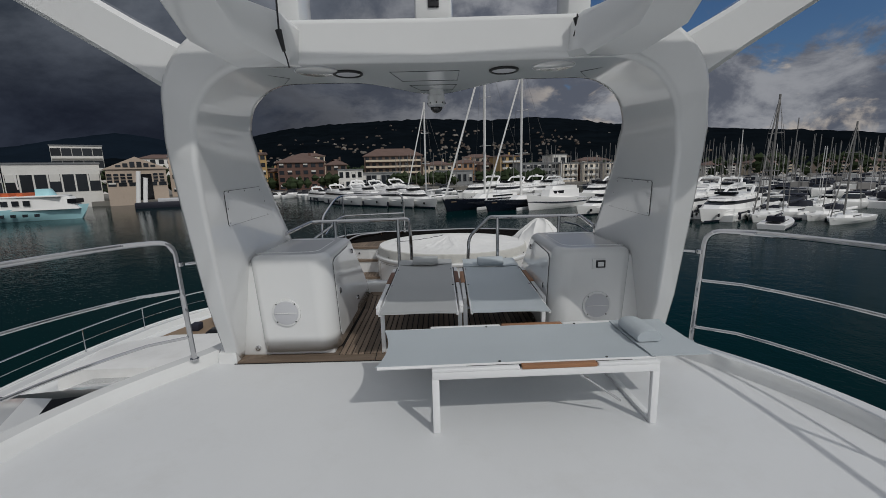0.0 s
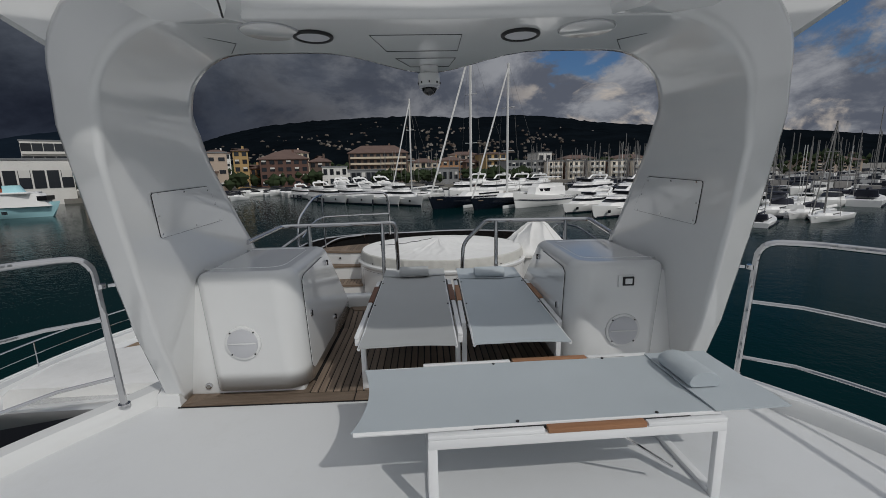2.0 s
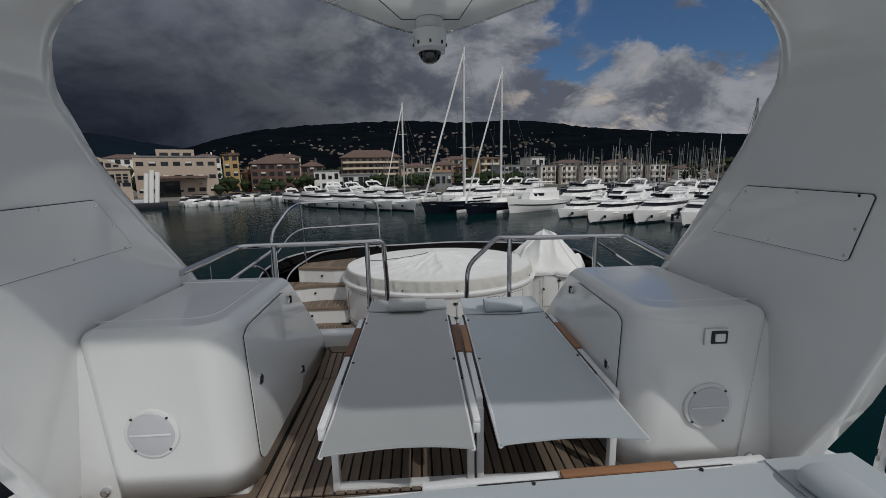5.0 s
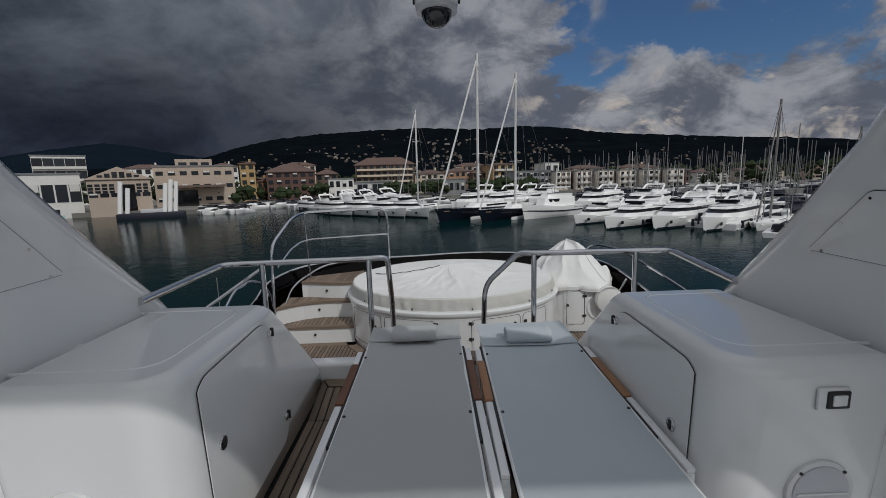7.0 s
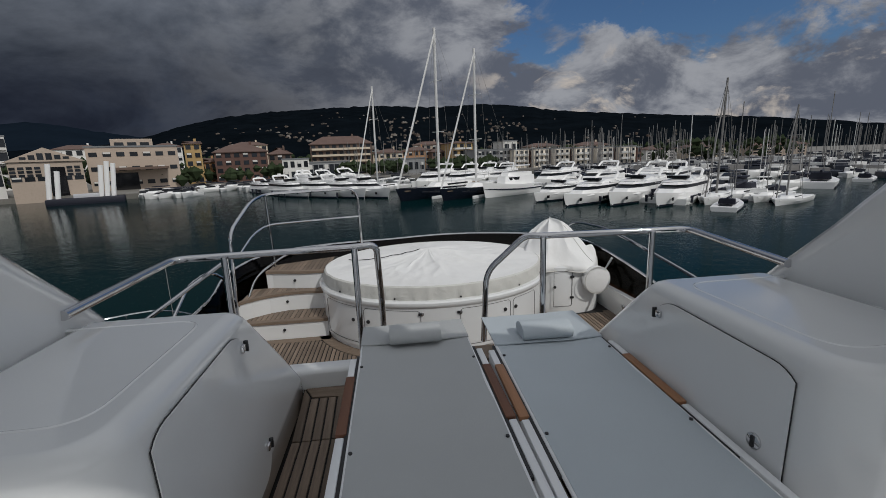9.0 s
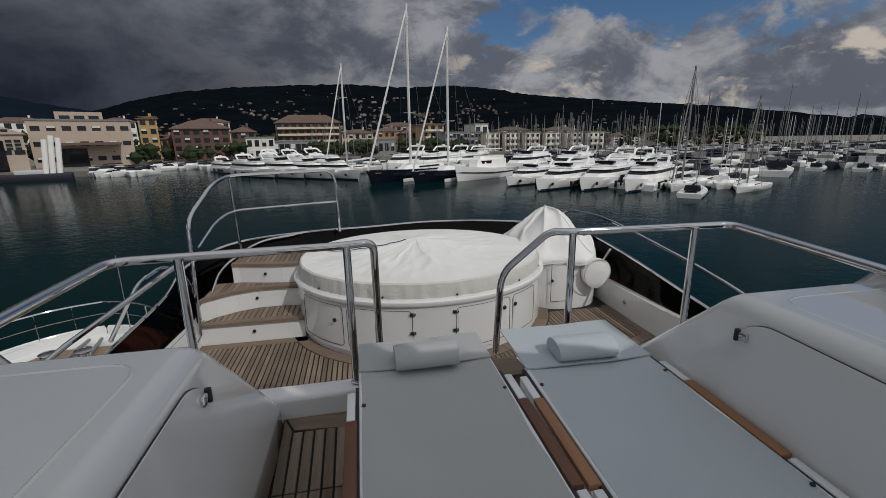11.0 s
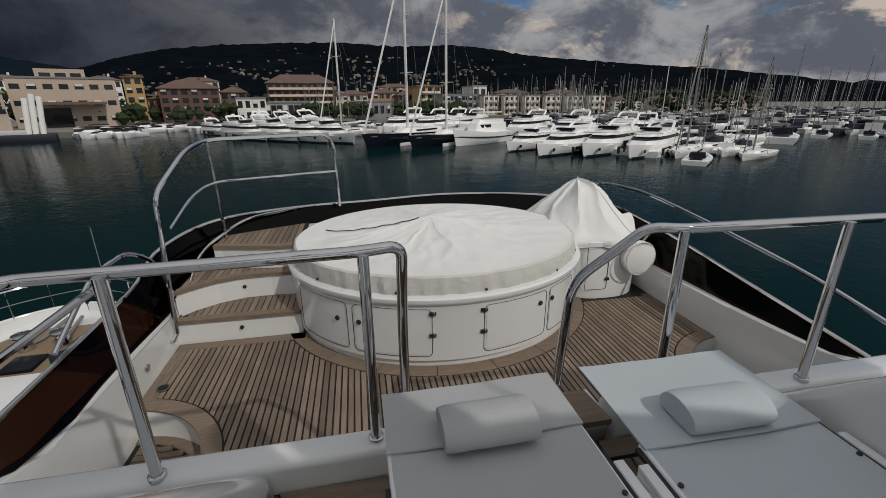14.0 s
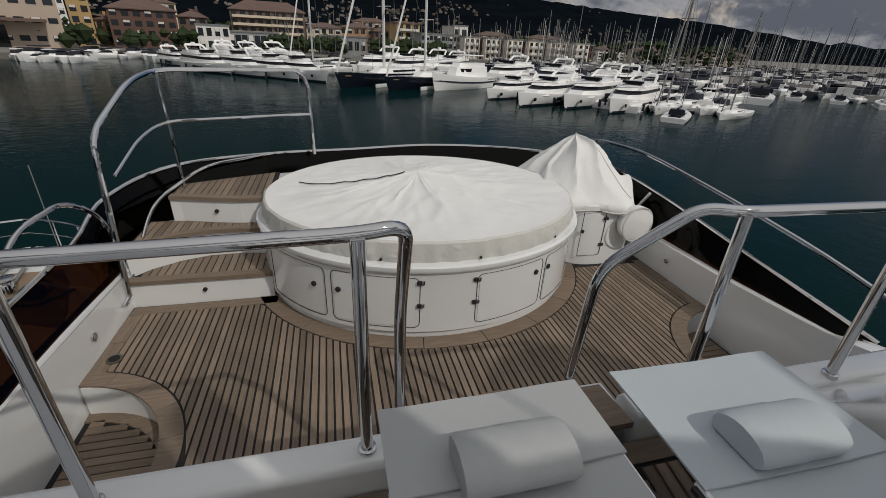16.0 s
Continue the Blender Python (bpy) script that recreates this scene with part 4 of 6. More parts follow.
def door_at(x):
    return min(TUBDOORS, key=lambda t: abs((t[0] + t[1]) / 2 - x) - (t[1] - t[0]) / 2)[2]


def tub_knob(x, z):
    a = tub_angle(x)
    nrm = Vector((math.cos(a) / JA, math.sin(a) / JB, 0)).normalized()
    under(part("latch", cyl(ell(a, 1, z, 0.010), nrm, 0.021, 0.016, 16, bevel=0.004), RUBBER), door_at(x))


def tub_hinge(x, z):
    a = tub_angle(x)
    p = ell(a, 1, z, 0.008)
    under(part("hinge", rbox(p.x, p.y, p.z, 0.055, 0.018, 0.028, 0.004), RUBBER), door_at(x))
    under(part("hinge_leaf", rbox(p.x + 0.012, p.y, p.z, 0.016, 0.022, 0.036, 0.003), STEEL), door_at(x))


for x0, x1 in ((-1.12, -0.71), (-0.665, -0.055), (0.365, 0.965), (1.0, 1.34)):
    tub_door(x0, x1)
for x, z in ((-0.785, -0.155), (-0.615, -0.15), (0.89, -0.10), (1.03, -0.10)):
    tub_knob(x, z)
for x in (-0.05, 0.36):
    for z in (-0.035, -0.225):
        tub_hinge(x, z)

# ---- console cabinet with draped cover ----
cabn = tagged(empty("console_cabinet", 2.05, 5.0, LF), "curved white cabinet with a small hinged door", "cabinet")
rings = []
for z, k in ((-0.53, 1.0), (-0.05, 0.99), (0.10, 0.96), (0.13, 0.9)):
    ring = []
    for i in range(40):
        a = 2 * math.pi * i / 40
        c, s_ = math.cos(a), math.sin(a)
        ring.append((2.02 + 0.52 * k * math.copysign(abs(c) ** 0.75, c), 4.98 + 0.68 * k * math.copysign(abs(s_) ** 0.75, s_), z))
    rings.append(ring)
under(mesh_of("body", *loft(rings), GEL), cabn)
dg = fillet([(1.72, 4.352, -0.42), (1.72, 4.356, 0.06), (2.0, 4.335, 0.06), (2.0, 4.33, -0.42), (1.72, 4.352, -0.42), (1.72, 4.356, 0.0)], 0.04, 3)[4:-4]
under(rod("door_gap", [p + Vector((0, -0.03, 0)) for p in dg], 0.004, RUBBER, seg=5, closed=True), cabn)
for z in (-0.02, -0.30):
    under(part("hinge", rbox(2.0, 4.30, z, 0.05, 0.02, 0.028, 0.004), RUBBER), cabn)
under(part("latch", cyl((1.77, 4.315, -0.15), (0, -1, 0), 0.018, 0.016, 14), RUBBER), cabn)

dr = tagged(empty("draped_cover", 2.05, 5.0, 0.13), "white canvas cover draped to a peak over the console", "cover")
v, f = [], []
NP, NQ = 120, 32
for j in range(NQ + 1):
    q = j / NQ
    for i in range(NP):
        a = 2 * math.pi * i / NP
        rx, ry = 0.66, 0.78
        c = Vector((1.98, 5.10, 0))
        lob = 1 + 0.06 * math.sin(5 * a + 1) * q + 0.05 * noise.noise((math.cos(a) * 2, math.sin(a) * 2, q * 2))
        xx, yy = c.x + rx * q * lob * math.cos(a), c.y + ry * q * lob * math.sin(a) - 0.05 * q
        h = 0.645 - 0.545 * q ** 0.98 + 0.10 * math.exp(-((q - 0.35) / 0.25) ** 2) * max(0, math.cos(a + 1.2))
        h += 0.14 * math.exp(-((xx - 2.44) ** 2 + (yy - 4.66) ** 2) / 0.008)
        h += 0.055 * (1 - abs(math.sin(4.5 * a + 1.5 * noise.noise((math.cos(a), math.sin(a), q * 2))))) ** 2 * math.sin(math.pi * q ** 0.8)
        h += 0.018 * noise.noise((xx * 6, yy * 6, 2.0)) + 0.022 * max(0, 1 - 2.4 * abs(noise.noise((math.cos(a) * 2.4, math.sin(a) * 2.4, 5.0 + q * 1.2)))) * q * (1.1 - q)
        v.append((xx, yy, h if j < NQ else h - 0.05))
for j in range(NQ):
    for i in range(NP):
        k = (i + 1) % NP
        f.append((j * NP + i, j * NP + k, (j + 1) * NP + k, (j + 1) * NP + i))
ob = mesh_of("canvas", v, f, CANVAS)
under(ob, dr)
under(rod("hem", [Vector(p) for p in v[-NP:]], 0.008, CANVASS, seg=6, closed=True), dr)
for i in (20, 64, 101):
    under(rod("stitched_seam", [Vector(v[j * NP + i]) + Vector((0, 0, 0.005)) for j in range(0, NQ, 2)], 0.004, CANVASS, seg=5), dr)
ob.modifiers.new("thickness", "SOLIDIFY").thickness = 0.008
buoy = tagged(empty("round_cover", 2.30, 4.28, 0.0), "round white canvas cover hanging on the cabinet", "cover")
bm = cyl((0, -0.03, -0.06), (-0.12, -1, 0.10), 0.18, 0.09, 40, bevel=0.03)
part("pouch", bm, CANVAS, buoy)
rod("piping", [(0.178 * math.cos(t * math.pi / 18), -0.078 + 0.02 * math.cos(t * math.pi / 18), -0.06 + 0.178 * math.sin(t * math.pi / 18)) for t in range(36)], 0.007, CANVASS, buoy, 6, True)

# ---- stairs beside the tub ----
st = tagged(empty("stairs", -1.7, 4.6, LF), "white moulded steps with teak treads", "stairs")


def step(front, back, z0, z1):
    o = [(x, y) for x, y in front] + [(x, y) for x, y in back]
    under(part("step_body", prism(o, z0, z1 - 0.02, 0.0), GEL, smooth=False), st)


F1 = [(-2.21, 4.22), (-1.15, 4.21)]
F2 = [(-2.20, 4.30), (-2.08, 4.42), (-1.90, 4.54), (-1.69, 4.61), (-1.45, 4.62), (-1.15, 4.58)]
F3 = [(-2.0, 4.86), (-1.92, 4.86), (-1.80, 4.83), (-1.62, 4.78), (-1.42, 4.74), (-1.15, 4.74)]
step(F1, [(-1.1, 5.2), (-2.25, 5.2)], -0.80, -0.29)
step(F2, [(-1.1, 5.3), (-2.12, 4.9)], -0.31, -0.05)
step(F3, [(-1.0, 5.6), (-1.30, 5.55), (-1.95, 5.22)], -0.07, 0.18)
for x, y, z in ((-1.67, 4.205, -0.40), (-1.70, 4.60, -0.17), (-1.62, 4.77, 0.06)):
    under(part("step_light", cyl((x, y - 0.004, z), (0, -1, 0), 0.017, 0.014, 14), RUBBER), st)

# ---- water, hills ----
WATERM = mat("harbour_water", (0.0011, 0.0160, 0.0175), 0.05, var=0.2, vscale=0.02, bump=0.0, spec=0.04, ior=1.25)
_nt = WATERM.node_tree
_b = _nt.nodes["Principled BSDF"]
_tc = _nt.nodes.new("ShaderNodeTexCoord")
_prev = None
for _sc, _st, _ds in ((0.35, 0.12, 0.25), (1.7, 0.22, 0.08), (6.0, 0.34, 0.03)):
    _n = _nt.nodes.new("ShaderNodeTexNoise")
    _n.inputs["Scale"].default_value, _n.inputs["Detail"].default_value = _sc, 3
    _nt.links.new(_tc.outputs["Object"], _n.inputs[0])
    _bp = _nt.nodes.new("ShaderNodeBump")
    _bp.inputs["Strength"].default_value, _bp.inputs["Distance"].default_value = _st, _ds
    _nt.links.new(_n.outputs[0], _bp.inputs["Height"])
    if _prev:
        _nt.links.new(_prev.outputs[0], _bp.inputs["Normal"])
    _prev = _bp
_nt.links.new(_prev.outputs[0], _b.inputs["Normal"])
tagged(mesh_of("water", [(-4000, -4000, WATER), (4000, -4000, WATER), (4000, 4000, WATER), (-4000, 4000, WATER)], [(0, 1, 2, 3)], WATERM, smooth=False),
       "dark green rippled harbour water", "water", kind="structure")

# near-black bluish base: the shade under the storm cloud is in the colour
HILL = mat("shaded_wooded_hill", (0.0048, 0.0072, 0.0100), 0.95, var=0.7, vscale=0.012, bump=0.0, bscale=0.09, spec=0.0, dirt=None)
# bluer and paler than the near hills: distance haze put into the base colour
FARHILL = mat("hazy_far_hill", (0.009, 0.015, 0.024), 0.95, var=0.3, vscale=0.004, spec=0.0, bscale=0.03)
QUAYM = mat("quay_stone", (0.22, 0.21, 0.19), 0.85, var=0.3, vscale=0.15, bump=0.3, bscale=2)
MAIN = [(-180, 0.8), (-90, 0.9), (-50, 1.0), (-34, 1.9), (-29.5, 2.7), (-26.8, 3.35), (-23.7, 4.4), (-19.9, 5.3), (-14.5, 6.0), (-8.2, 6.4), (-1.6, 6.65), (3, 6.4), (6.4, 6.25), (12.2, 6.4), (17.1, 5.9), (21.1, 5.15), (25.5, 4.65), (29.7, 4.25), (35.1, 3.65), (39.9, 3.2), (43.8, 2.75), (45.6, 2.45), (50, 1.7), (54, 1.0), (70, 0.8), (180, 0.8)]
BACK = [(-180, 0.8), (-75, 1.5), (-55, 2.4), (-48, 2.9), (-44, 3.2), (-41.7, 3.75), (-39, 4.25), (-36.4, 4.7), (-34, 4.45), (-32.6, 4.15), (-29, 3.5), (-26, 3.1), (-10, 3.0), (20, 2.6), (50, 1.0), (52.5, 1.1), (54, 1.55), (57.2, 0.9), (70, 0.8), (180, 0.8)]


def ridge(name, table, r0, r1, material, label, amp, seed):
    v, f = [], []
    na, nr = 1200, 20
    for j in range(nr + 1):
        k = j / nr
        r = r0 + (r1 - r0) * k
        for i in range(na + 1):
            az = -180 + 360 * i / na
            a = radians(az)
            el = lerp(table, az)
            h = (math.tan(radians(el)) * r1 + 6) * (k ** 0.85)
            n = noise.fractal((math.sin(a) * r * 0.0022 + seed, math.cos(a) * r * 0.0022, 0.3), 1.0, 2.0, 5)
            n2 = noise.noise((az * 1.1, seed, 2.0)) + 0.5 * noise.noise((az * 4.2, seed, 1.0))
            h += amp * n * math.sin(math.pi * k) * (1 - k) + amp * (0.12 * n2 + 0.05 * noise.noise((az * 11, seed, 4.0))) * k * min(1, el / 4)
            v.append((math.sin(a) * r, math.cos(a) * r, WATER + 0.4 + h))
    for j in range(nr):
        for i in range(na):
            a = j * (na + 1) + i
            f.append((a, a + 1, a + na + 2, a + na + 1))
    return tagged(mesh_of(name, v, f, material), label, "hills", kind="structure")


ridge("backdrop_near_hills", MAIN, 800, 3000, HILL, "wooded hills darkened as under cloud, dotted with houses behind the town", 60, 1.0)
ridge("backdrop_far_hills", BACK, 3100, 4400, FARHILL, "far mountain ridge tinted bluish for haze, under storm clouds", 60, 7.0)
land = [(-140, 60), (-78, 101), (-50, 98), (-47, 120), (-20, 130), (60, 152), (160, 150), (240, 120), (1500, 300), (1500, 1800), (-1500, 1800), (-1500, -200)]
tagged(part("quay", prism(land, WATER - 2, WATER + 1.1, 0.0), QUAYM, smooth=False), "grey stone quay along the harbour", "quay", kind="structure")

# ---- houses on the hill (too many and far to count) ----
HOUSEM = bpy.data.materials.new("hill_houses")
HOUSEM.use_nodes = True
_nt = HOUSEM.node_tree
_g = _nt.nodes.new("ShaderNodeNewGeometry")
_r = _nt.nodes.new("ShaderNodeValToRGB")
_r.color_ramp.elements[0].color = (0.10, 0.095, 0.085, 1)
_r.color_ramp.elements[1].color = (0.32, 0.29, 0.26, 1)
_e = _r.color_ramp.elements.new(0.5); _e.color = (0.12, 0.085, 0.065, 1)
_nt.links.new(_g.outputs["Random Per Island"], _r.inputs[0])
_nt.links.new(_r.outputs[0], _nt.nodes["Principled BSDF"].inputs["Base Color"])
_nt.nodes["Principled BSDF"].inputs["Roughness"].default_value = 0.9
rnd = random.Random(5)
v, f = [], []


def add_box(v, f, c, s, a=0.0, roof=0.0):
    ca, sa = math.cos(a), math.sin(a)
    n = len(v)
    for z in (0, s[2]):
        for dx, dy in ((-1, -1), (1, -1), (1, 1), (-1, 1)):
            x, y = dx * s[0] / 2, dy * s[1] / 2
            v.append((c[0] + x * ca - y * sa, c[1] + x * sa + y * ca, c[2] + z))
    f += [(n, n + 1, n + 5, n + 4), (n + 1, n + 2, n + 6, n + 5), (n + 2, n + 3, n + 7, n + 6), (n + 3, n, n + 4, n + 7), (n + 4, n + 5, n + 6, n + 7)]
    if roof:
        v.append((c[0], c[1], c[2] + s[2] + roof))
        m = len(v) - 1
        f.pop()
        f += [(n + 4, n + 5, m), (n + 5, n + 6, m), (n + 6, n + 7, m), (n + 7, n + 4, m)]


for i in range(620):
    az = rnd.gauss(0, 18) if i < 640 else rnd.uniform(-30, 45)
    k = min(0.7, abs(rnd.gauss(0.06, 0.15)) + 0.03)
    r = 800 + 2200 * k
    if noise.noise((az * 0.16, k * 7, 3.0)) < -0.02:
        continue
    el = lerp(MAIN, az)
    h = WATER + 0.4 + (math.tan(radians(el)) * 3000 + 6) * k ** 0.85
    n = noise.fractal((math.sin(radians(az)) * r * 0.0022 + 1.0, math.cos(radians(az)) * r * 0.0022, 0.3), 1.0, 2.0, 5)
    h += 60 * n * math.sin(math.pi * k) * (1 - k)
    sz = rnd.uniform(3.0, 9)
    add_box(v, f, (math.sin(radians(az)) * r, math.cos(radians(az)) * r, h - 2), (sz, sz * 0.8, rnd.uniform(3.4, 4.8)), rnd.uniform(0, 3), 1.2)
tagged(mesh_of("hillside_houses", v, f, HOUSEM, smooth=False), "scattered pale houses on the wooded hillside", "houses", kind="stuff")

# dark trees between the houses of the town
TREEM = mat("dark_tree_foliage", (0.035, 0.05, 0.025), 0.9, var=0.5, vscale=0.4, spec=0.1)
v, f = [], []
for i in range(150):
    az = rnd.uniform(-46, 48)
    r = rnd.uniform(185, 330) if i < 110 else rnd.uniform(140, 160)
    if az > 13 and r < 170:
        continue
    bx, by = math.sin(radians(az)) * r, math.cos(radians(az)) * r
    for k in range(14):
        s = rnd.uniform(0.8, 2.0)
        c = Vector((bx + rnd.gauss(0, 2.4), by + rnd.gauss(0, 2), WATER + 1.1 + rnd.uniform(1.5, 8.0 if i < 110 else 4)))
        n = len(v)
        pts = [(1, 0, 0), (-1, 0, 0), (0, 1, 0), (0, -1, 0), (0, 0, 1), (0, 0, -1)]
        for p in pts:
            v.append(c + Vector(p) * s * rnd.uniform(0.7, 1.3))
        for a in (0, 1):
            for b in (2, 3):
                for d in (4, 5):
                    f.append((n + a, n + b, n + d))
tagged(mesh_of("town_trees", v, f, TREEM, smooth=False), "dark leafy trees among the harbour buildings", "trees", kind="stuff")

# ---- harbour buildings ----
def stucco(name, c):
    return mat(name, c, 0.85, var=0.12, vscale=0.25, bump=0.1, bscale=3, dirt=((c[0] * 0.7, c[1] * 0.68, c[2] * 0.65), 0.35))


CREAM, TAN, WHITE = stucco("cream_stucco", (0.70, 0.60, 0.47)), stucco("tan_stucco", (0.50, 0.41, 0.335)), stucco("white_stucco", (0.78, 0.77, 0.74))
RED, YELL, BROWN = stucco("red_stucco", (0.14, 0.08, 0.065)), stucco("yellow_stucco", (0.48, 0.33, 0.15)), stucco("brown_stucco", (0.15, 0.105, 0.085))
GREYS, ORANGE = stucco("grey_stucco", (0.30, 0.31, 0.32)), stucco("orange_stucco", (0.50, 0.28, 0.15))
TERR = stucco("pale_terrace", (0.90, 0.82, 0.70))
TILE = mat("roof_tile", (0.145, 0.095, 0.08), 0.85, var=0.25, vscale=0.5, bump=0.3, bscale=5)
ROOFG = mat("grey_roof", (0.20, 0.21, 0.22), 0.7, var=0.2, vscale=0.3)
PANE = mat("dark_pane", (0.02, 0.024, 0.03), 0.15, obvar=0.4)
AWN = mat("white_awning", (0.70, 0.69, 0.66), 0.7, var=0.05)
BOXMESH = {}


def unit_box(material):
    k = material.name
    if k not in BOXMESH:
        me = bpy.data.meshes.new("piece")
        v, f = [], []
        add_box(v, f, (0, 0, -0.5), (1, 1, 1))
        f.append((0, 3, 2, 1))
        me.from_pydata(v, [], f)
        me.materials.append(material)
        BOXMESH[k] = me
    return BOXMESH[k]


def piece(name, material, parent, c, s):
    ob = new(name, unit_box(material))
    ob.location, ob.scale = c, s
    ob.parent = parent
    return ob


def building(name, az0, az1, el, dist, floors, wall, roofm, label, roof=2.0, cols=0, balcony=0, cat="building", depth=12, winh=0.56, winw=0.6, base=WATER + 1.1, glass=PANE, wall_top=None):
    a = radians((az0 + az1) / 2)
    turn = radians(24) if az0 > 5 else 0.0
    w = 2 * dist * math.tan(radians(abs(az1 - az0) / 2))
    top = 1.6 + dist * math.tan(radians(el)) - roof
    h = top - base
    e = tagged(new(name), label, cat)
    e.matrix_world = Matrix.Translation((math.sin(a) * dist, math.cos(a) * dist, base)) @ Matrix.Rotation(turn - a, 4, "Z")
    part("wall", rbox(0, depth / 2, h / 2 - 1, w, depth, h + 2, 0), wall, e, smooth=False)
    if roof > 0.6:
        o = 0.5
        vv = [(-w / 2 - o, -o, h), (w / 2 + o, -o, h), (w / 2 + o, depth + o, h), (-w / 2 - o, depth + o, h), (-w / 2 + depth * 0.4, depth / 2, h + roof), (w / 2 - depth * 0.4, depth / 2, h + roof)]
        vv += [(x, y, z - 0.25) for x, y, z in vv[:4]]
        rf = mesh_of("roof", vv, [(0, 1, 5, 4), (1, 2, 5), (2, 3, 4, 5), (3, 0, 4), (6, 7, 1, 0), (7, 8, 2, 1), (8, 9, 3, 2), (9, 6, 0, 3), (6, 9, 8, 7)], roofm, e, smooth=False)
        part("chimney", rbox(w * 0.2, depth / 2, h + roof, 0.7, 0.7, 1.6), wall, rf, smooth=False)
    else:
        part("parapet", rbox(0, depth / 2, h + 0.2, w + 0.4, depth + 0.4, 0.4), roofm, e, smooth=False)
    cols = cols or max(2, int(w / 3.2))
    fh = h / floors
    for k in range(floors):
        z = fh * (k + 0.52)
        if balcony and k:
            part("balcony", rbox(0, -0.55, fh * k + 0.35, w * balcony, 1.1, 0.75, 0), AWN if wall is not BROWN else CREAM, e, smooth=False)
        for c in range(cols):
            x = -w / 2 + w * (c + 0.5) / cols
            ob = piece("window", glass, e, (x, -0.02, z), (w / cols * winw, 0.12, fh * winh))
            if not balcony and (c + k) % 3 == 0:
                piece("shutter", AWN, e, (x, -0.10, z + fh * winh * 0.3), (w / cols * winw * 0.9, 0.10, fh * winh * 0.4))
    return e, w, h


building("apartment_block", -42.3, -38.2, 3.45, 190, 4, WHITE, ROOFG, "white apartment block with long balconies", 0.3, 5, 0.98, winh=0.62, winw=0.95)
for k, (a0, a1) in enumerate(((-52, -46.4), (-46.3, -39.0))):
    building("warehouse", a0, a1, 1.75, 128, 1, WHITE, ROOFG, "white harbour warehouse with a glazed band", 0.4, 7, winh=0.45, winw=0.86)
# gabled boat hangar
e, w, h = building("boat_hangar", -38.6, -33.1, 1.0, 124, 1, TAN, ROOFG, "tan gabled boat hangar with glazed gable", 0.0, 6, winh=0.12, winw=0.8)
vv = [(-w / 2 - 0.6, -0.4, h), (w / 2 + 0.6, -0.4, h), (0, -0.4, h + 2.9), (-w / 2 - 0.6, 14, h), (w / 2 + 0.6, 14, h), (0, 14, h + 2.9)]
mesh_of("gable_roof", vv, [(0, 1, 2), (3, 5, 4), (0, 2, 5, 3), (1, 4, 5, 2), (0, 3, 4, 1)], TAN, e, smooth=False)
for i in range(6):
    x = -3.4 + i * 1.36
    piece("gable_window", PANE, e, (x, -0.42, h + 0.75 + 0.3 * (2.5 - abs(i - 2.5)) * 0.5), (1.0, 0.1, 0.5 + 0.42 * (2.5 - abs(i - 2.5))))
piece("door", BLACKG, e, (w * 0.12, -0.06, h * 0.42), (w * 0.24, 0.2, h * 0.84))
for i in range(9):
    for j in range(3):
        if not 4 <= i <= 6:
            piece("window", PANE, e, (-w * 0.45 + i * w * 0.108, -0.05, h * 0.62 + j * 0.75), (w * 0.08, 0.12, 0.55))
# large tan hall
e, w, h = building("harbour_hall", -32.7, -24.6, 2.35, 136, 3, TAN, ROOFG, "tan harbour hall with stepped roof and canopy", 0.2, 7, winh=0.3, winw=0.6)
part("upper_storey", rbox(0, 6, h + 1.0, w * 0.46, 10, 2.2), TAN, e, smooth=False)
for i in range(3):
    piece("window", PANE, e, (-w * 0.14 + i * w * 0.14, 0.95, h + 0.8), (w * 0.10, 0.12, 0.9))
part("canopy", rbox(w * 0.05, -2.5, h * 0.50, w * 0.62, 5, 0.6), BROWN, e, smooth=False)
piece("door", BLACKG, e, (-w * 0.12, -0.08, h * 0.2), (w * 0.26, 0.2, h * 0.4))
building("tower_house", -23.9, -22.2, 2.9, 150, 5, YELL, TILE, "narrow yellow house with tall windows", 0.8, 2)
building("low_house", -22.1, -20.8, 0.9, 158, 2, ORANGE, TILE, "small orange house with tiled roof", 1.2, 2)
building("harbour_house", -21.0, -15.2, 2.45, 150, 4, RED, TILE, "red and cream harbour house with hipped roof", 2.4, 6)
building("harbour_house", -15.1, -12.4, 1.9, 165, 3, BROWN, TILE, "brown house with tiled roof", 2.2, 3)
building("yacht_club", -13.6, -10.4, 0.45, 140, 2, WHITE, ROOFG, "low white quayside building with big windows", 0.2, 4, winh=0.6)
building("glass_pavilion", -10.6, -5.4, 0.0, 141, 1, GREYS, ROOFG, "low dark glazed quayside pavilion", 0.3, 8, winh=0.7, winw=0.85)
building("balconied_block", -10.1, -2.4, 3.15, 172, 5, BROWN, TILE, "dark brown block with long balconies", 3.0, 9, 0.94)
building("harbour_house", -2.3, 1.6, 1.35, 176, 3, CREAM, TILE, "cream harbour house with tiled roof", 1.6, 5)
building("harbour_house", 1.5, 5.2, 1.5, 182, 3, ORANGE, TILE, "orange harbour house with tiled roof", 1.6, 5)
building("storage_shed", -0.8, 4.4, 0.1, 150, 1, GREYS, ROOFG, "grey storage shed with arched front", 0.5, 7, winh=0.5)
building("harbour_house", 5.3, 8.0, 1.2, 180, 3, BROWN, TILE, "brown harbour house with tiled roof", 1.5, 4)
building("harbour_house", 7.9, 10.9, 2.0, 175, 4, YELL, TILE, "yellow house with balconies", 0.8, 3, 0.8)
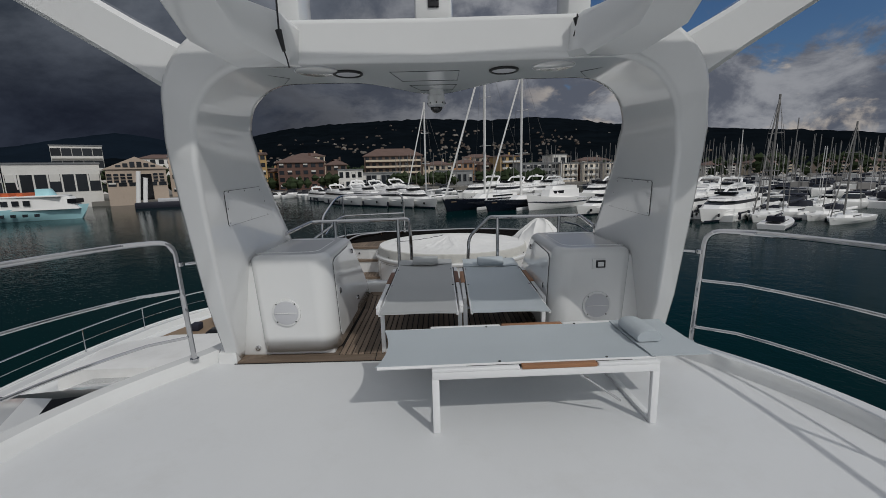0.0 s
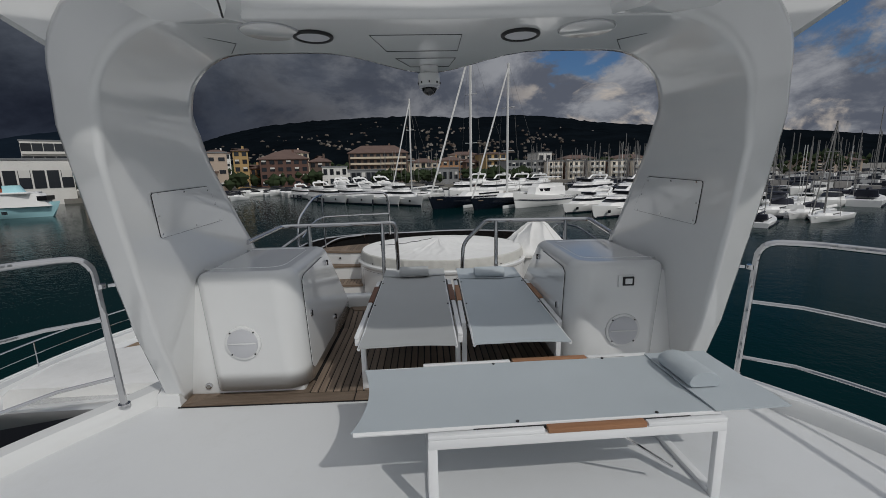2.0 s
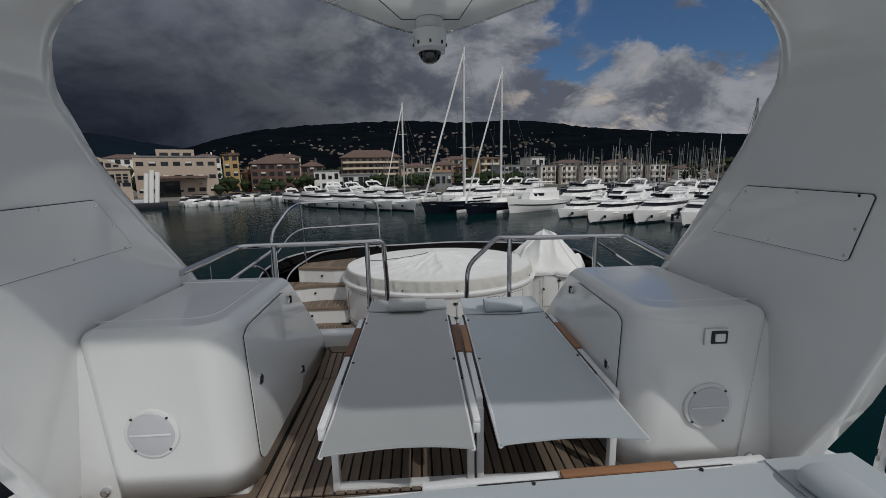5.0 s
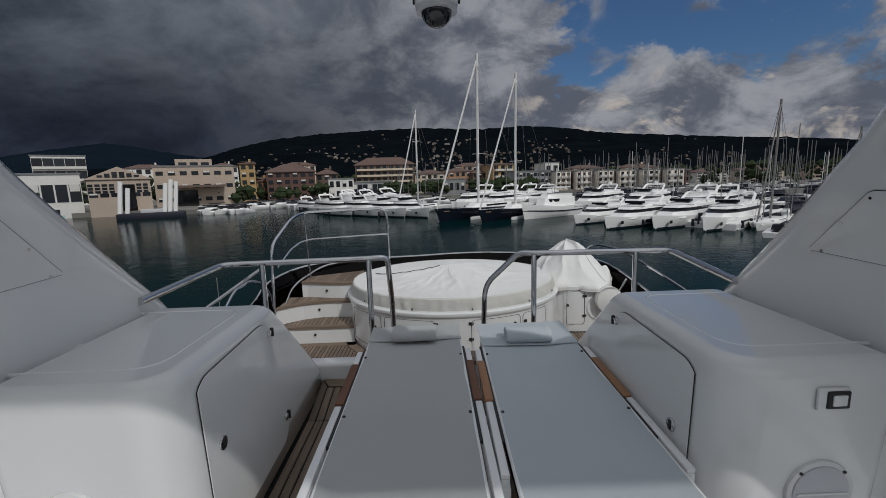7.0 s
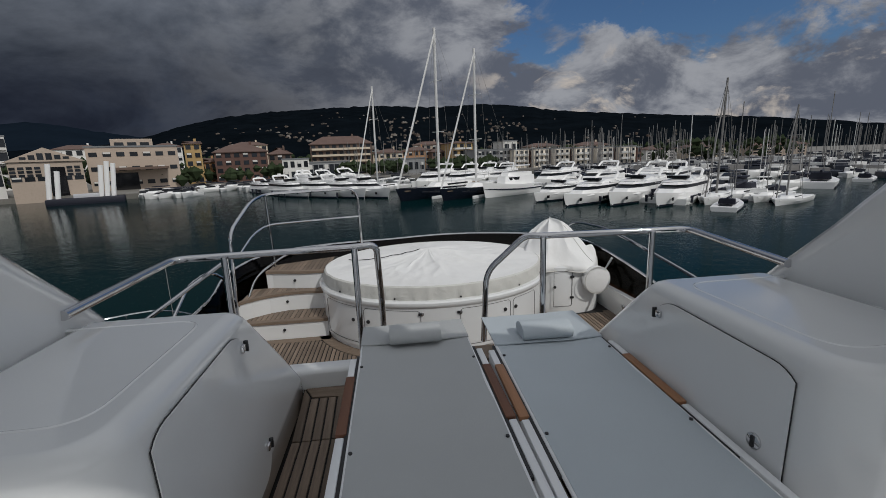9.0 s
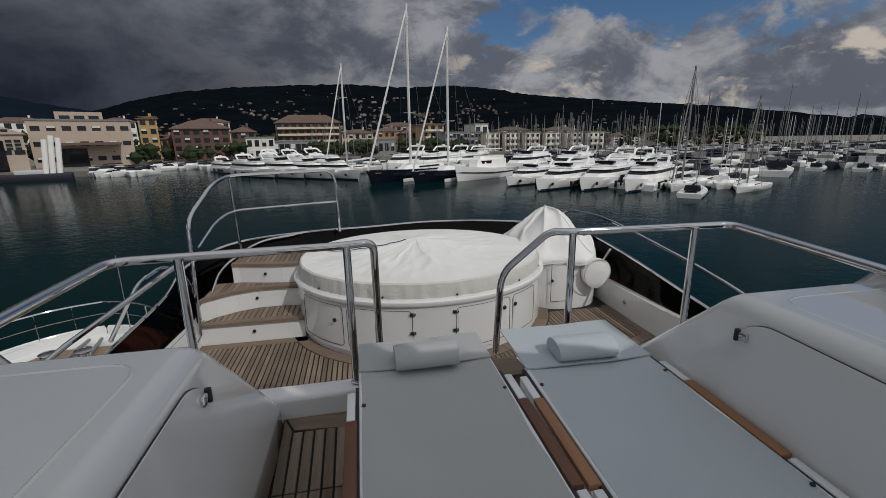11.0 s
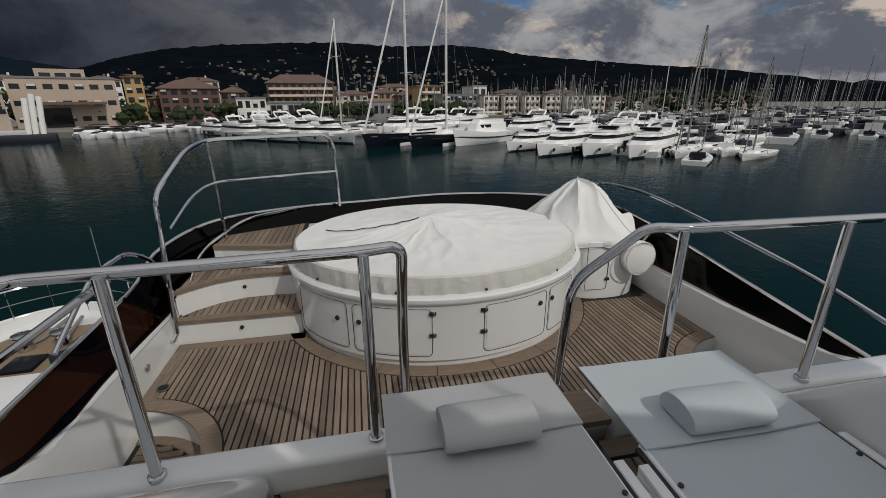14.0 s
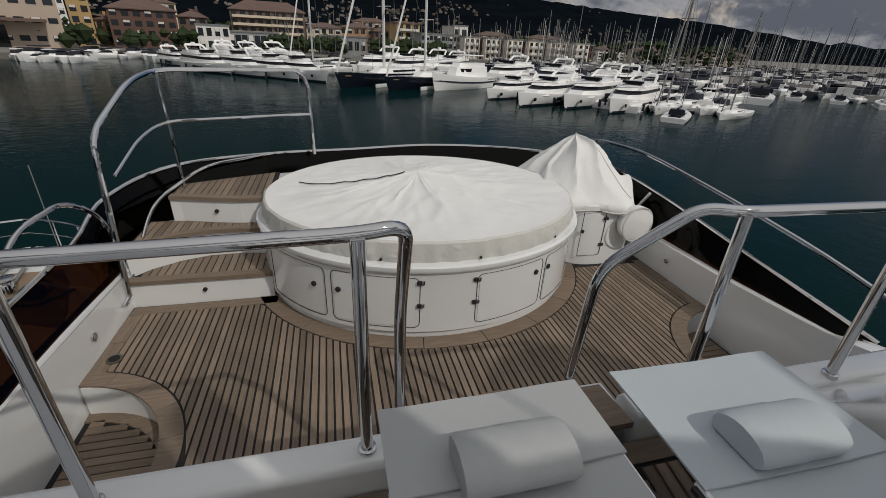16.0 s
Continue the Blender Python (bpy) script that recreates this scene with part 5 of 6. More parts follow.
building("office_block", 10.8, 15.9, 0.75, 168, 3, GREYS, ROOFG, "grey office block with window bands", 0.3, 10, winw=0.8)
building("water_tower", 14.7, 16.6, 1.75, 190, 2, WHITE, ROOFG, "white boxy tower above the roofs", 0.3, 2)
for k in range(6):
    a0 = 16.1 + k * 2.55
    building("terrace_house", a0, a0 + 2.0, 0.62 - k * 0.03, 168, 3, TERR, ROOFG, "cream terrace house with balconies", 0.3, 3, 0.8, winw=0.5)
    building("stair_tower", a0 + 2.0, a0 + 2.55, 0.45 - k * 0.03, 170, 3, RED, ROOFG, "dark red stair tower between terraces", 0.2, 1)
for a0, a1, el, c in ((-35, -31, 2.6, WHITE), (-19, -15, 2.7, CREAM), (3, 7, 2.1, TAN), (18, 22, 1.3, TAN), (24, 28, 1.2, CREAM), (-27, -24, 2.7, WHITE), (31.8, 35, 0.4, WHITE), (36, 40, 0.5, CREAM), (42, 47, 0.4, TAN)):
    building("town_house", a0, a1, el, 235, 4, c, TILE, "pale town house with tiled roof", 1.8, 5)

# ---- boats ----
HULLW = mat("white_hull", (0.94, 0.94, 0.93), 0.35, var=0.04, vscale=0.5, coat=0.2)
NAVY = mat("navy_hull", (0.010, 0.013, 0.022), 0.2, var=0.1, coat=0.5)
TENDER = mat("white_boot_stripe", (0.75, 0.76, 0.76), 0.35)
MASTM = mat("white_mast", (0.74, 0.74, 0.73), 0.4)
MASTG = mat("grey_mast", (0.22, 0.215, 0.21), 0.5)
WIN = mat("tinted_boat_window", (0.008, 0.009, 0.012), 0.3, spec=0.2)
TEAKF = mat("boat_teak", (0.25, 0.18, 0.12), 0.7, var=0.2, vscale=1.5)
BLUEH = mat("light_blue_hull", (0.42, 0.72, 0.78), 0.35, var=0.06, vscale=0.5)
ORANGEP = mat("orange_paint", (0.62, 0.14, 0.05), 0.5)
FENDER = mat("dark_fender", (0.015, 0.017, 0.03), 0.6)


def hull_rings(L, B, fb, draft=0.6, sheer=0.5, fine=2.2):
    """Stations from stern (y=0) to bow (y=L); z=0 at the waterline."""
    rings = []
    n = 14
    for i in range(n + 1):
        k = i / n
        w = B / 2 * (1 - max(0, (k - 0.35) / 0.65) ** fine) * (0.9 + 0.1 * min(1, k / 0.3))
        w = max(w, 0.02)
        zt = fb + sheer * k * k
        yb = L * k
        flare = 0.92 - 0.42 * k ** 1.5
        ywl = yb - 0.10 * L * max(0, k - 0.5) * 2 * 0.5
        rings.append([(-w, yb, zt), (-w * 0.98, yb - (yb - ywl) * 0.35, zt * 0.55), (-w * flare, ywl, 0.0), (-w * flare * 0.5, ywl, -draft), (w * flare * 0.5, ywl, -draft), (w * flare, ywl, 0.0), (w * 0.98, yb - (yb - ywl) * 0.35, zt * 0.55), (w, yb, zt)])
    return rings


def house(rows):
    """A lofted deckhouse from rows (y0, y1, half width, z)."""
    rings = []
    for y0, y1, w, z in rows:
        m = (y1 - y0)
        rings.append([(-w, y0, z), (w, y0, z), (w, y0 + m * 0.6, z), (w * 0.86, y0 + m * 0.85, z), (w * 0.45, y1, z), (-w * 0.45, y1, z), (-w * 0.86, y0 + m * 0.85, z), (-w, y0 + m * 0.6, z)])
    return loft(rings)


def place(e, x, y, bow, z=WATER):
    """Bow point at x, y; bow = heading vector; the thing's own bow is +y at length L."""
    a = math.atan2(-bow[0], bow[1])
    e.matrix_world = Matrix.Translation((x, y, z)) @ Matrix.Rotation(a, 4, "Z")


def motor_yacht(L, B, x, y, bow, fly=True):
    e = tagged(new("motor_yacht"), "white motor yacht moored side by side, dark windows", "motor yacht", "moored motor yachts")
    mesh_of("hull", *loft([[(a, b - L, c) for a, b, c in r] for r in hull_rings(L, B, L * 0.075, sheer=L * 0.034)]), HULLW, e)
    band = hull_rings(L, B, L * 0.075, sheer=L * 0.034)
    for s in (0, 1):
        q = [(r[2], r[1]) if s == 0 else (r[5], r[6]) for r in band]
        mesh_of("waterline_band", *loft([[(a[0] * 1.012, a[1] - L, -0.1), (a[0] + (b[0] - a[0]) * 0.3 + (0.02 if s else -0.02), a[1] + (b[1] - a[1]) * 0.3 - L, b[2] * 0.26), (a[0] * 0.9, a[1] - L, b[2] * 0.26), (a[0] * 0.9, a[1] - L, -0.1)] for a, b in q]), FENDER, e, "dark waterline band")
    h0 = L * 0.075
    w = B * 0.44
    mesh_of("deckhouse", *house([(-L * 0.97, -L * 0.16, w, h0), (-L * 0.97, -L * 0.24, w * 0.97, h0 + L * 0.045)]), HULLW, e)
    mesh_of("window_band", *house([(-L * 0.93, -L * 0.245, w * 0.955, h0 + L * 0.044), (-L * 0.93, -L * 0.34, w * 0.91, h0 + L * 0.070)]), WIN, e, "dark tinted window band")
    mesh_of("roof", *house([(-L * 0.96, -L * 0.31, w * 0.95, h0 + L * 0.069), (-L * 0.96, -L * 0.34, w * 0.93, h0 + L * 0.090)]), HULLW, e)
    fb = mesh_of("flybridge", *house([(-L * 0.9, -L * 0.42, w * 0.80, h0 + L * 0.089), (-L * 0.92, -L * 0.54, w * 0.82, h0 + L * 0.113)]), HULLW, e)
    part("fly_screen", rbox(0, -L * 0.5, h0 + L * 0.120, w * 1.2, L * 0.06, L * 0.018), WIN, fb)
    ra = rod("radar_arch", fillet([(-w * 0.8, -L * 0.74, h0 + L * 0.10), (-w * 0.7, -L * 0.86, h0 + L * 0.165), (w * 0.7, -L * 0.86, h0 + L * 0.165), (w * 0.8, -L * 0.74, h0 + L * 0.10)], 0.5), 0.18, HULLW, e, 6)
    part("radome", cyl((0, -L * 0.86, h0 + L * 0.178), (0, 0, 1), 0.35, 0.4, 12), HULLW, ra)
    rod("bow_rail", [(B * 0.40, -L * 0.45, h0 + L * 0.055 + 0.5), (B * 0.28, -L * 0.2, h0 + L * 0.06 + 0.6), (0, -0.1, h0 + L * 0.065 + 0.6), (-B * 0.28, -L * 0.2, h0 + L * 0.06 + 0.6), (-B * 0.40, -L * 0.45, h0 + L * 0.055 + 0.5)], 0.03, STEEL, e, 5)
    for s in (-1, 1):
        part("anchor_pocket", rbox(s * B * 0.265, -L * 0.155, h0 * 0.72, 0.10, 0.5, 0.35, 0.03), WIN, e)
        part("hull_window", rbox(s * B * 0.475, -L * 0.5, h0 * 0.62, 0.10, L * 0.12, 0.35, 0.03), WIN, e)
        for k in (0.35, 0.55, 0.75):
            part("fender", cyl((s * (B * 0.5 + 0.12), -L * k, h0 * 0.5), (0, 0, 1), 0.16, 0.8, 8), FENDER, e)
    place(e, x, y, bow)
    return e


BOW = Vector((-0.78, -0.63)).normalized()
for x, y, L, B in ((17.8, 52.6, 12.5, 3.7), (19.3, 46.6, 14.5, 4.0), (24.0, 45.1, 15.5, 4.3), (27.8, 42.2, 15, 4.2)):
    motor_yacht(L, B, x, y, BOW)
BOWL = Vector((0.72, -0.69)).normalized()
for x, y, L, B in ((-0.6, 69.0, 16, 4.4), (-4.6, 71.0, 16, 4.5), (-9.4, 74, 17, 4.6), (-15, 78, 16, 4.5), (-24, 92, 13, 3.8), (3.2, 78, 20, 5.2), (9.2, 79, 19, 5.0), (-2.0, 86, 19, 5.0), (-7.5, 88, 18, 4.9), (-12.5, 92, 18, 4.8), (14.5, 84, 19, 5.0), (19.5, 86, 18, 4.9)):
    motor_yacht(L, B, x, y, Vector((0.56, -0.83)) if x < 0 else Vector((-0.5, -0.87)))
for x, y, L, B in ((36, 60, 17, 4.8), (42, 63, 16, 4.6), (30, 66, 18, 5.0), (24, 72, 18, 5.0)):
    motor_yacht(L, B, x, y, Vector((-0.7, -0.7)))


def sailing_yacht(name, L, B, x, y, bow, mast, hullm, label, rig=True, col=MASTM, cover=FENDER):
    e = tagged(new(name), label, "sailing yacht", "sailing yachts")
    mesh_of("hull", *loft([[(a, b - L, c) for a, b, c in r] for r in hull_rings(L, B, L * 0.062, sheer=L * 0.02, fine=2.0)]), hullm, e)
    h0 = L * 0.062
    if hullm is NAVY:
        for s in (-1, 1):
            part("boot_stripe", rbox(s * B * 0.47, -L * 0.56, 0.22, 0.2, L * 0.70, 0.5, 0.08), TENDER, e, "white waterline stripe")
    part("deck", prism([(-B * 0.42, -L * 0.97), (B * 0.42, -L * 0.97), (B * 0.44, -L * 0.5), (B * 0.1, -L * 0.06), (-B * 0.1, -L * 0.06), (-B * 0.44, -L * 0.5)], h0 - 0.05, h0 + 0.06), TEAKF if hullm is NAVY else HULLW, e)
    mesh_of("coachroof", *house([(-L * 0.72, -L * 0.3, B * 0.28, h0), (-L * 0.72, -L * 0.36, B * 0.24, h0 + L * 0.032)]), HULLW, e)
    part("cabin_window", rbox(0, -L * 0.55, h0 + L * 0.018, B * 0.545, L * 0.22, L * 0.010), WIN, e)
    my = -L * 0.42
    ma = rod("mast", [(0, my, h0), (0, my, mast * 0.6), (0, my - 0.1, mast)], 0.0085 * mast if rig else 0.0045 * mast, col, e, 6)
    rod("boom", [(0, my, h0 + L * 0.09), (0, my - L * 0.36, h0 + L * 0.095)], 0.16, CANVAS if rig else cover, e, 6)
    if not rig:
        mesh_of("sprayhood", *house([(-L * 0.80, -L * 0.64, B * 0.30, h0 + L * 0.02), (-L * 0.80, -L * 0.66, B * 0.26, h0 + L * 0.085)]), cover, e, "dark canvas sprayhood" if cover is FENDER else "")
        part("cockpit", rbox(0, -L * 0.87, h0 + 0.04, B * 0.44, L * 0.14, 0.16, 0.02), WIN, e)
        part("waterline_stripe", rbox(0, -L * 0.60, 0.10, B * 0.93, L * 0.70, 0.22, 0.05), cover, e)
    if rig:
        rod("furled_jib", [(0, -0.4, h0 + 0.3), (0, my - 0.1, mast * 0.97)], 0.006 * mast, col, e, 5)
        for k in (0.4, 0.7):
            rod("spreader", [(-B * 0.22, my - 0.1, mast * k), (B * 0.22, my - 0.1, mast * k)], 0.05, col, ma, 4)
        for s in (-1, 1):
            rod("shroud", [(s * B * 0.45, my - 0.2, h0), (s * B * 0.22, my - 0.1, mast * 0.7), (0, my, mast * 0.97)], 0.018, MASTG, e, 4)
        rod("backstay", [(0, -L + 0.2, h0), (0, my - 0.1, mast)], 0.018, MASTG, e, 4)
    place(e, x, y, bow)
    return e


sailing_yacht("sailing_yacht", 24, 5.6, 0.2, 62.5, Vector((-0.72, -0.69)), 25.6, NAVY, "navy sailing yacht with tall white mast and furled jib")
sailing_yacht("sailing_yacht", 22, 5.4, 6.4, 60.3, Vector((-0.72, -0.69)), 22.0, NAVY, "navy sailing yacht with tall white mast and furled jib")
sailing_yacht("sailing_yacht", 16, 4.4, -7.0, 78.5, Vector((-0.60, -0.80)), 19.6, HULLW, "white sailing yacht with a tall mast")
sailing_yacht("sailing_yacht", 11, 3.3, 33.2, 41.8, Vector((-0.8, -0.6)), 13.6, HULLW, "white sailing yacht with a grey mast", True, MASTG)
sailing_yacht("sailing_yacht", 9, 2.9, 38.6, 38.6, Vector((-0.85, -0.5)), 10.2, HULLW, "small white sailing boat with a grey mast", True, MASTG)
# white trawler
tr = tagged(new("trawler_yacht"), "white trawler yacht with high wheelhouse", "motor yacht")
mesh_of("hull", *loft([[(a, b - 14, c) for a, b, c in r] for r in hull_rings(14, 4.4, 1.5, sheer=0.9)]), HULLW, tr)
mesh_of("rubbing_strake", *loft([[(a * 1.02, b - 14, c + 0.1), (a * 1.02, b - 14, c - 0.08), (a * 0.9, b - 14, c - 0.08), (a * 0.9, b - 14, c + 0.1)] for a, b, c in [r[1] for r in hull_rings(14, 4.4, 1.5, sheer=0.9)]]), FENDER, tr)
mesh_of("wheelhouse", *house([(-12, -4.6, 1.7, 1.6), (-12, -5.0, 1.6, 3.0)]), HULLW, tr)
mesh_of("window_band", *house([(-11, -4.9, 1.62, 2.35), (-11, -5.0, 1.60, 2.8)]), WIN, tr)
mesh_of("upper_deck", *house([(-11.5, -5.6, 1.5, 3.0), (-11.5, -6.0, 1.5, 3.5)]), HULLW, tr)
part("roof", rbox(0, -9, 4.5, 3.0, 4.0, 0.15, 0.05), HULLW, tr)
rod("mast", [(0, -9, 4.5), (0, -9.2, 7.5)], 0.06, MASTM, tr, 6)
place(tr, 13.0, 61.5, Vector((-0.75, -0.66)))

# marina: rows of moored boats
rnd = random.Random(11)
SB = []
for L, mast, c in ((10, 9.6, MASTG), (12, 11.2, MASTG), (11, 10.2, MASTM), (9, 9.0, MASTG)):
    SB.append(sailing_yacht("sailing_boat", L, L * 0.31, 0, 0, Vector((-0.8, -0.6)), mast, HULLW, "white sailing boat in the marina rows", False, c, CANVAS if c is MASTM else FENDER))


def cruiser(L):
    e = tagged(new("motor_boat"), "small white motor boat moored in the marina", "motor boat", "marina motor boats")
    mesh_of("hull", *loft([[(a, b - L, c) for a, b, c in r] for r in hull_rings(L, L * 0.33, L * 0.10, sheer=L * 0.04)]), HULLW, e)
    mesh_of("cabin", *house([(-L * 0.75, -L * 0.18, L * 0.13, L * 0.10), (-L * 0.7, -L * 0.32, L * 0.12, L * 0.17)]), HULLW, e)
    mesh_of("windscreen", *house([(-L * 0.66, -L * 0.30, L * 0.122, L * 0.165), (-L * 0.62, -L * 0.42, L * 0.105, L * 0.22)]), WIN, e)
    part("canopy", rbox(0, -L * 0.72, L * 0.245, L * 0.24, L * 0.32, L * 0.02, 0.03), FENDER if L > 8.5 else CANVAS, e)
    return e


MB = [cruiser(9), cruiser(7.5), cruiser(8.6)]
spots = []
for row in range(6):
    for i in range(24):
        d = 47 + row * 17 + i * 0.9
        az = 35.5 + i * 1.55 + row * 0.7
        if row == 0:
            az, d = 38.0 + i * 1.75, 55.5 + 0.55 * i
        if az > 74 or (row == 0 and 3 < i):
            continue
        if az > 45:
            d = min(86, 56 + (az - 45) * 6) + row * 15 + rnd.uniform(-1, 1)
        spots.append((az + rnd.uniform(-0.3, 0.3), d + rnd.uniform(-1.2, 1.2), row))
for i in range(26):
    spots.append((rnd.uniform(17, 36), rnd.uniform(80, 125), 9))
protos = {id(o): False for o in SB + MB}
for az, d, row in spots:
    o = rnd.choice(SB) if rnd.random() < 0.66 or row == 0 else rnd.choice(MB)
    x, y = math.sin(radians(az)) * d, math.cos(radians(az)) * d
    hd = radians(rnd.choice((125, 125, 128, -55)) + rnd.uniform(-5, 5))
    b = (-math.cos(hd - math.pi / 2 + 0.0), -abs(math.sin(hd)))
    b = Vector((-0.8 + rnd.uniform(-0.1, 0.1), -0.6 + rnd.uniform(-0.1, 0.1))) * (1 if rnd.random() < 0.7 else -1)
    m = Matrix.Translation((x, y, WATER)) @ Matrix.Rotation(math.atan2(-b.x, b.y), 4, "Z")
    sc = rnd.uniform(0.62, 0.92) if row == 0 else rnd.uniform(0.75, 1.1)
    if not protos[id(o)]:
        o.matrix_world = m
        protos[id(o)] = True
    else:
        c = copy_thing(o, m)
        c.scale = (sc, sc, sc * rnd.uniform(0.9, 1.12))
for o in SB + MB:
    if not protos[id(o)]:
        o.matrix_world = Matrix.Translation((90, 90, WATER))

# far boats and their masts, past counting
FARBOAT = bpy.data.materials.new("far_boats")
FARBOAT.use_nodes = True
_nt = FARBOAT.node_tree
_g, _r = _nt.nodes.new("ShaderNodeNewGeometry"), _nt.nodes.new("ShaderNodeValToRGB")
_r.color_ramp.interpolation = "CONSTANT"
_r.color_ramp.elements[0].color = (0.02, 0.025, 0.04, 1)
_r.color_ramp.elements[1].position = 0.42
_r.color_ramp.elements[1].color = (0.74, 0.74, 0.73, 1)
_e = _r.color_ramp.elements.new(0.8); _e.color = (0.30, 0.29, 0.28, 1)
_nt.links.new(_g.outputs["Random Per Island"], _r.inputs[0])
_nt.links.new(_r.outputs[0], _nt.nodes["Principled BSDF"].inputs["Base Color"])
v, f = [], []
for i in range(950):
    az = rnd.uniform(20, 75)
    d = rnd.uniform(125, 165) if az < 36 else rnd.uniform(105, 300)
    x, y = math.sin(radians(az)) * d, math.cos(radians(az)) * d
    L = rnd.uniform(4.5, 9)
    add_box(v, f, (x, y, WATER), (L * 0.3, L, 1.0), rnd.gauss(0.9, 0.3))
    add_box(v, f, (x, y, WATER + 1.0), (L * 0.22, L * 0.4, rnd.uniform(0.5, 1.3)), rnd.gauss(0.9, 0.3))
tagged(mesh_of("distant_boats", v, f, FARBOAT, smooth=False), "rows of small white boats far across the marina", "boats", kind="stuff")
v, f = [], []
for i in range(430):
    az = rnd.uniform(14, 75) if i < 380 else rnd.uniform(-6, 14)
    d = rnd.uniform(120, 165) if az < 36 else rnd.uniform(90, 320)
    x, y = math.sin(radians(az)) * d, math.cos(radians(az)) * d
    add_box(v, f, (x, y, WATER + 1), (0.09, 0.09, rnd.uniform(7, 12)), 0.4)
tagged(mesh_of("distant_masts", v, f, MASTG, smooth=False), "forest of thin grey masts in the marina", "masts", kind="stuff")

# small craft along the town quay
v, f = [], []
for i in range(60):
    az = rnd.uniform(-33, 12)
    d = (92 if az < -27 else 108) + rnd.uniform(0, 6)
    x, y = math.sin(radians(az)) * d / math.cos(radians(az)) * 0.9, d
    if az > -20:
        y = 100 + rnd.uniform(0, 12)
        x = math.tan(radians(az)) * y
    c = copy_thing(rnd.choice(MB), Matrix.Translation((x, y, WATER)) @ Matrix.Rotation(rnd.uniform(2.2, 3.6), 4, "Z"))
    k = rnd.uniform(0.6, 1.1)
    c.scale = (k, k, k)

# ferry
fe = tagged(new("ferry"), "white and pale blue excursion ferry under way", "ferry")
mesh_of("hull", *loft([[(a, b - 26, c) for a, b, c in r] for r in hull_rings(26, 5.4, 1.6, sheer=0.8)]), BLUEH, fe, "pale blue hull")
mesh_of("saloon", *house([(-25, -1.0, 2.3, 1.7), (-25, -2.2, 2.2, 3.7)]), HULLW, fe)
for i in range(13):
    for s in (-1, 1):
        piece("window", PANE, fe, (s * 2.26, -24 + i * 1.4, 2.85), (0.12, 0.85, 0.8))
        piece("porthole", PANE, fe, (s * 2.55, -24 + i * 1.5, 0.95), (0.35, 0.55, 0.45))
piece("bow_window", WIN, fe, (0, -1.75, 2.95), (2.6, 1.2, 0.7))
part("roof", rbox(0, -14, 3.82, 4.5, 22, 0.25, 0.08), HULLW, fe)
for i in range(9):
    piece("seat_row", ORANGEP, fe, (0, -22.5 + i * 1.8, 4.2), (3.6, 0.8, 0.5))
mesh_of("wheelhouse", *house([(-6.5, -4.2, 1.0, 3.9), (-6.5, -4.8, 0.9, 5.0)]), BLUEH, fe)
rod("funnel_mast", [(0, -9, 5), (0, -9.2, 7.4)], 0.12, MASTM, fe, 6)
place(fe, -58.5, 67.9, Vector((0.95, 0.30)))

# work barge with white pillars
ba = tagged(new("work_barge"), "low dark work barge with tall white pillars", "barge")
part("hull", rbox(0, 0, 0.5, 12, 4, 1.4, 0.2), FENDER, ba)
for x, h in ((-5.2, 7.0), (-4.0, 5.6), (2.6, 6.5), (3.6, 7.2), (4.6, 6.8)):
    part("pillar", cyl((x, 0, h / 2 + 0.8), (0.12, 0, 1), 0.42, h, 10), HULLW, ba)
part("deck_gear", rbox(0, 0.3, 1.5, 4, 1.6, 0.8, 0.1), GREYP, ba)
ba.matrix_world = Matrix.Translation((-59.5, 90.5, WATER)) @ Matrix.Rotation(0.45, 4, "Z")

# ---- neighbouring yacht alongside ----
ny = tagged(new("neighbouring_yacht"), "white yacht moored alongside with a teak foredeck", "yacht")
NZ = -2.55
st_ = [(0.0, 0.04), (0.12, 0.55), (0.45, 1.10), (1.0, 1.60), (2.0, 2.15), (3.5, 2.65), (5.5, 3.0), (8.5, 3.25), (13, 3.3), (20, 3.25)]
rings = []
for b, w in st_:
    z = NZ - 0.02 * b
    rings.append([(-w, -b, z + 0.02), (-w * 1.01, -b, z - 0.25), (-w * 0.8, -b - 0.4, WATER), (-w * 0.4, -b - 0.6, WATER - 0.5), (w * 0.4, -b - 0.6, WATER - 0.5), (w * 0.8, -b - 0.4, WATER), (w * 1.01, -b, z - 0.25), (w, -b, z + 0.02),
                  (w * 0.9 - 0.03, -b - 0.02, z + 0.02), (w * 0.88 - 0.03, -b - 0.02, z - 0.14), (-w * 0.88 + 0.03, -b - 0.02, z - 0.14), (-w * 0.9 + 0.03, -b - 0.02, z + 0.02)])
mesh_of("hull", *loft(rings), GEL, ny)
tk = [(w * 0.66, -b - 0.25) for b, w in st_[2:6]]
part("foredeck_teak", prism([(x, y) for x, y in tk] + [(-x, y) for x, y in tk[::-1]], NZ - 0.26, NZ - 0.15), TEAKF, ny)
mesh_of("sunpad", *house([(-5.0, -2.5, 2.05, NZ - 0.25), (-5.0, -2.7, 2.0, NZ + 0.02), (-5.0, -3.2, 1.85, NZ + 0.16)]), CANVAS, ny, "white covered sunpad")
mesh_of("coachroof", *house([(-20, -4.9, 2.35, NZ - 0.2), (-20, -5.3, 2.3, NZ + 0.10), (-20, -6.0, 2.2, NZ + 0.24)]), GEL, ny)
mesh_of("windscreen", *house([(-20, -6.0, 2.18, NZ + 0.22), (-20, -8.4, 1.85, NZ + 1.30)]), WIN, ny)
mesh_of("roof", *house([(-20, -8.3, 1.90, NZ + 1.27), (-20, -8.6, 1.82, NZ + 1.45)]), GEL, ny)
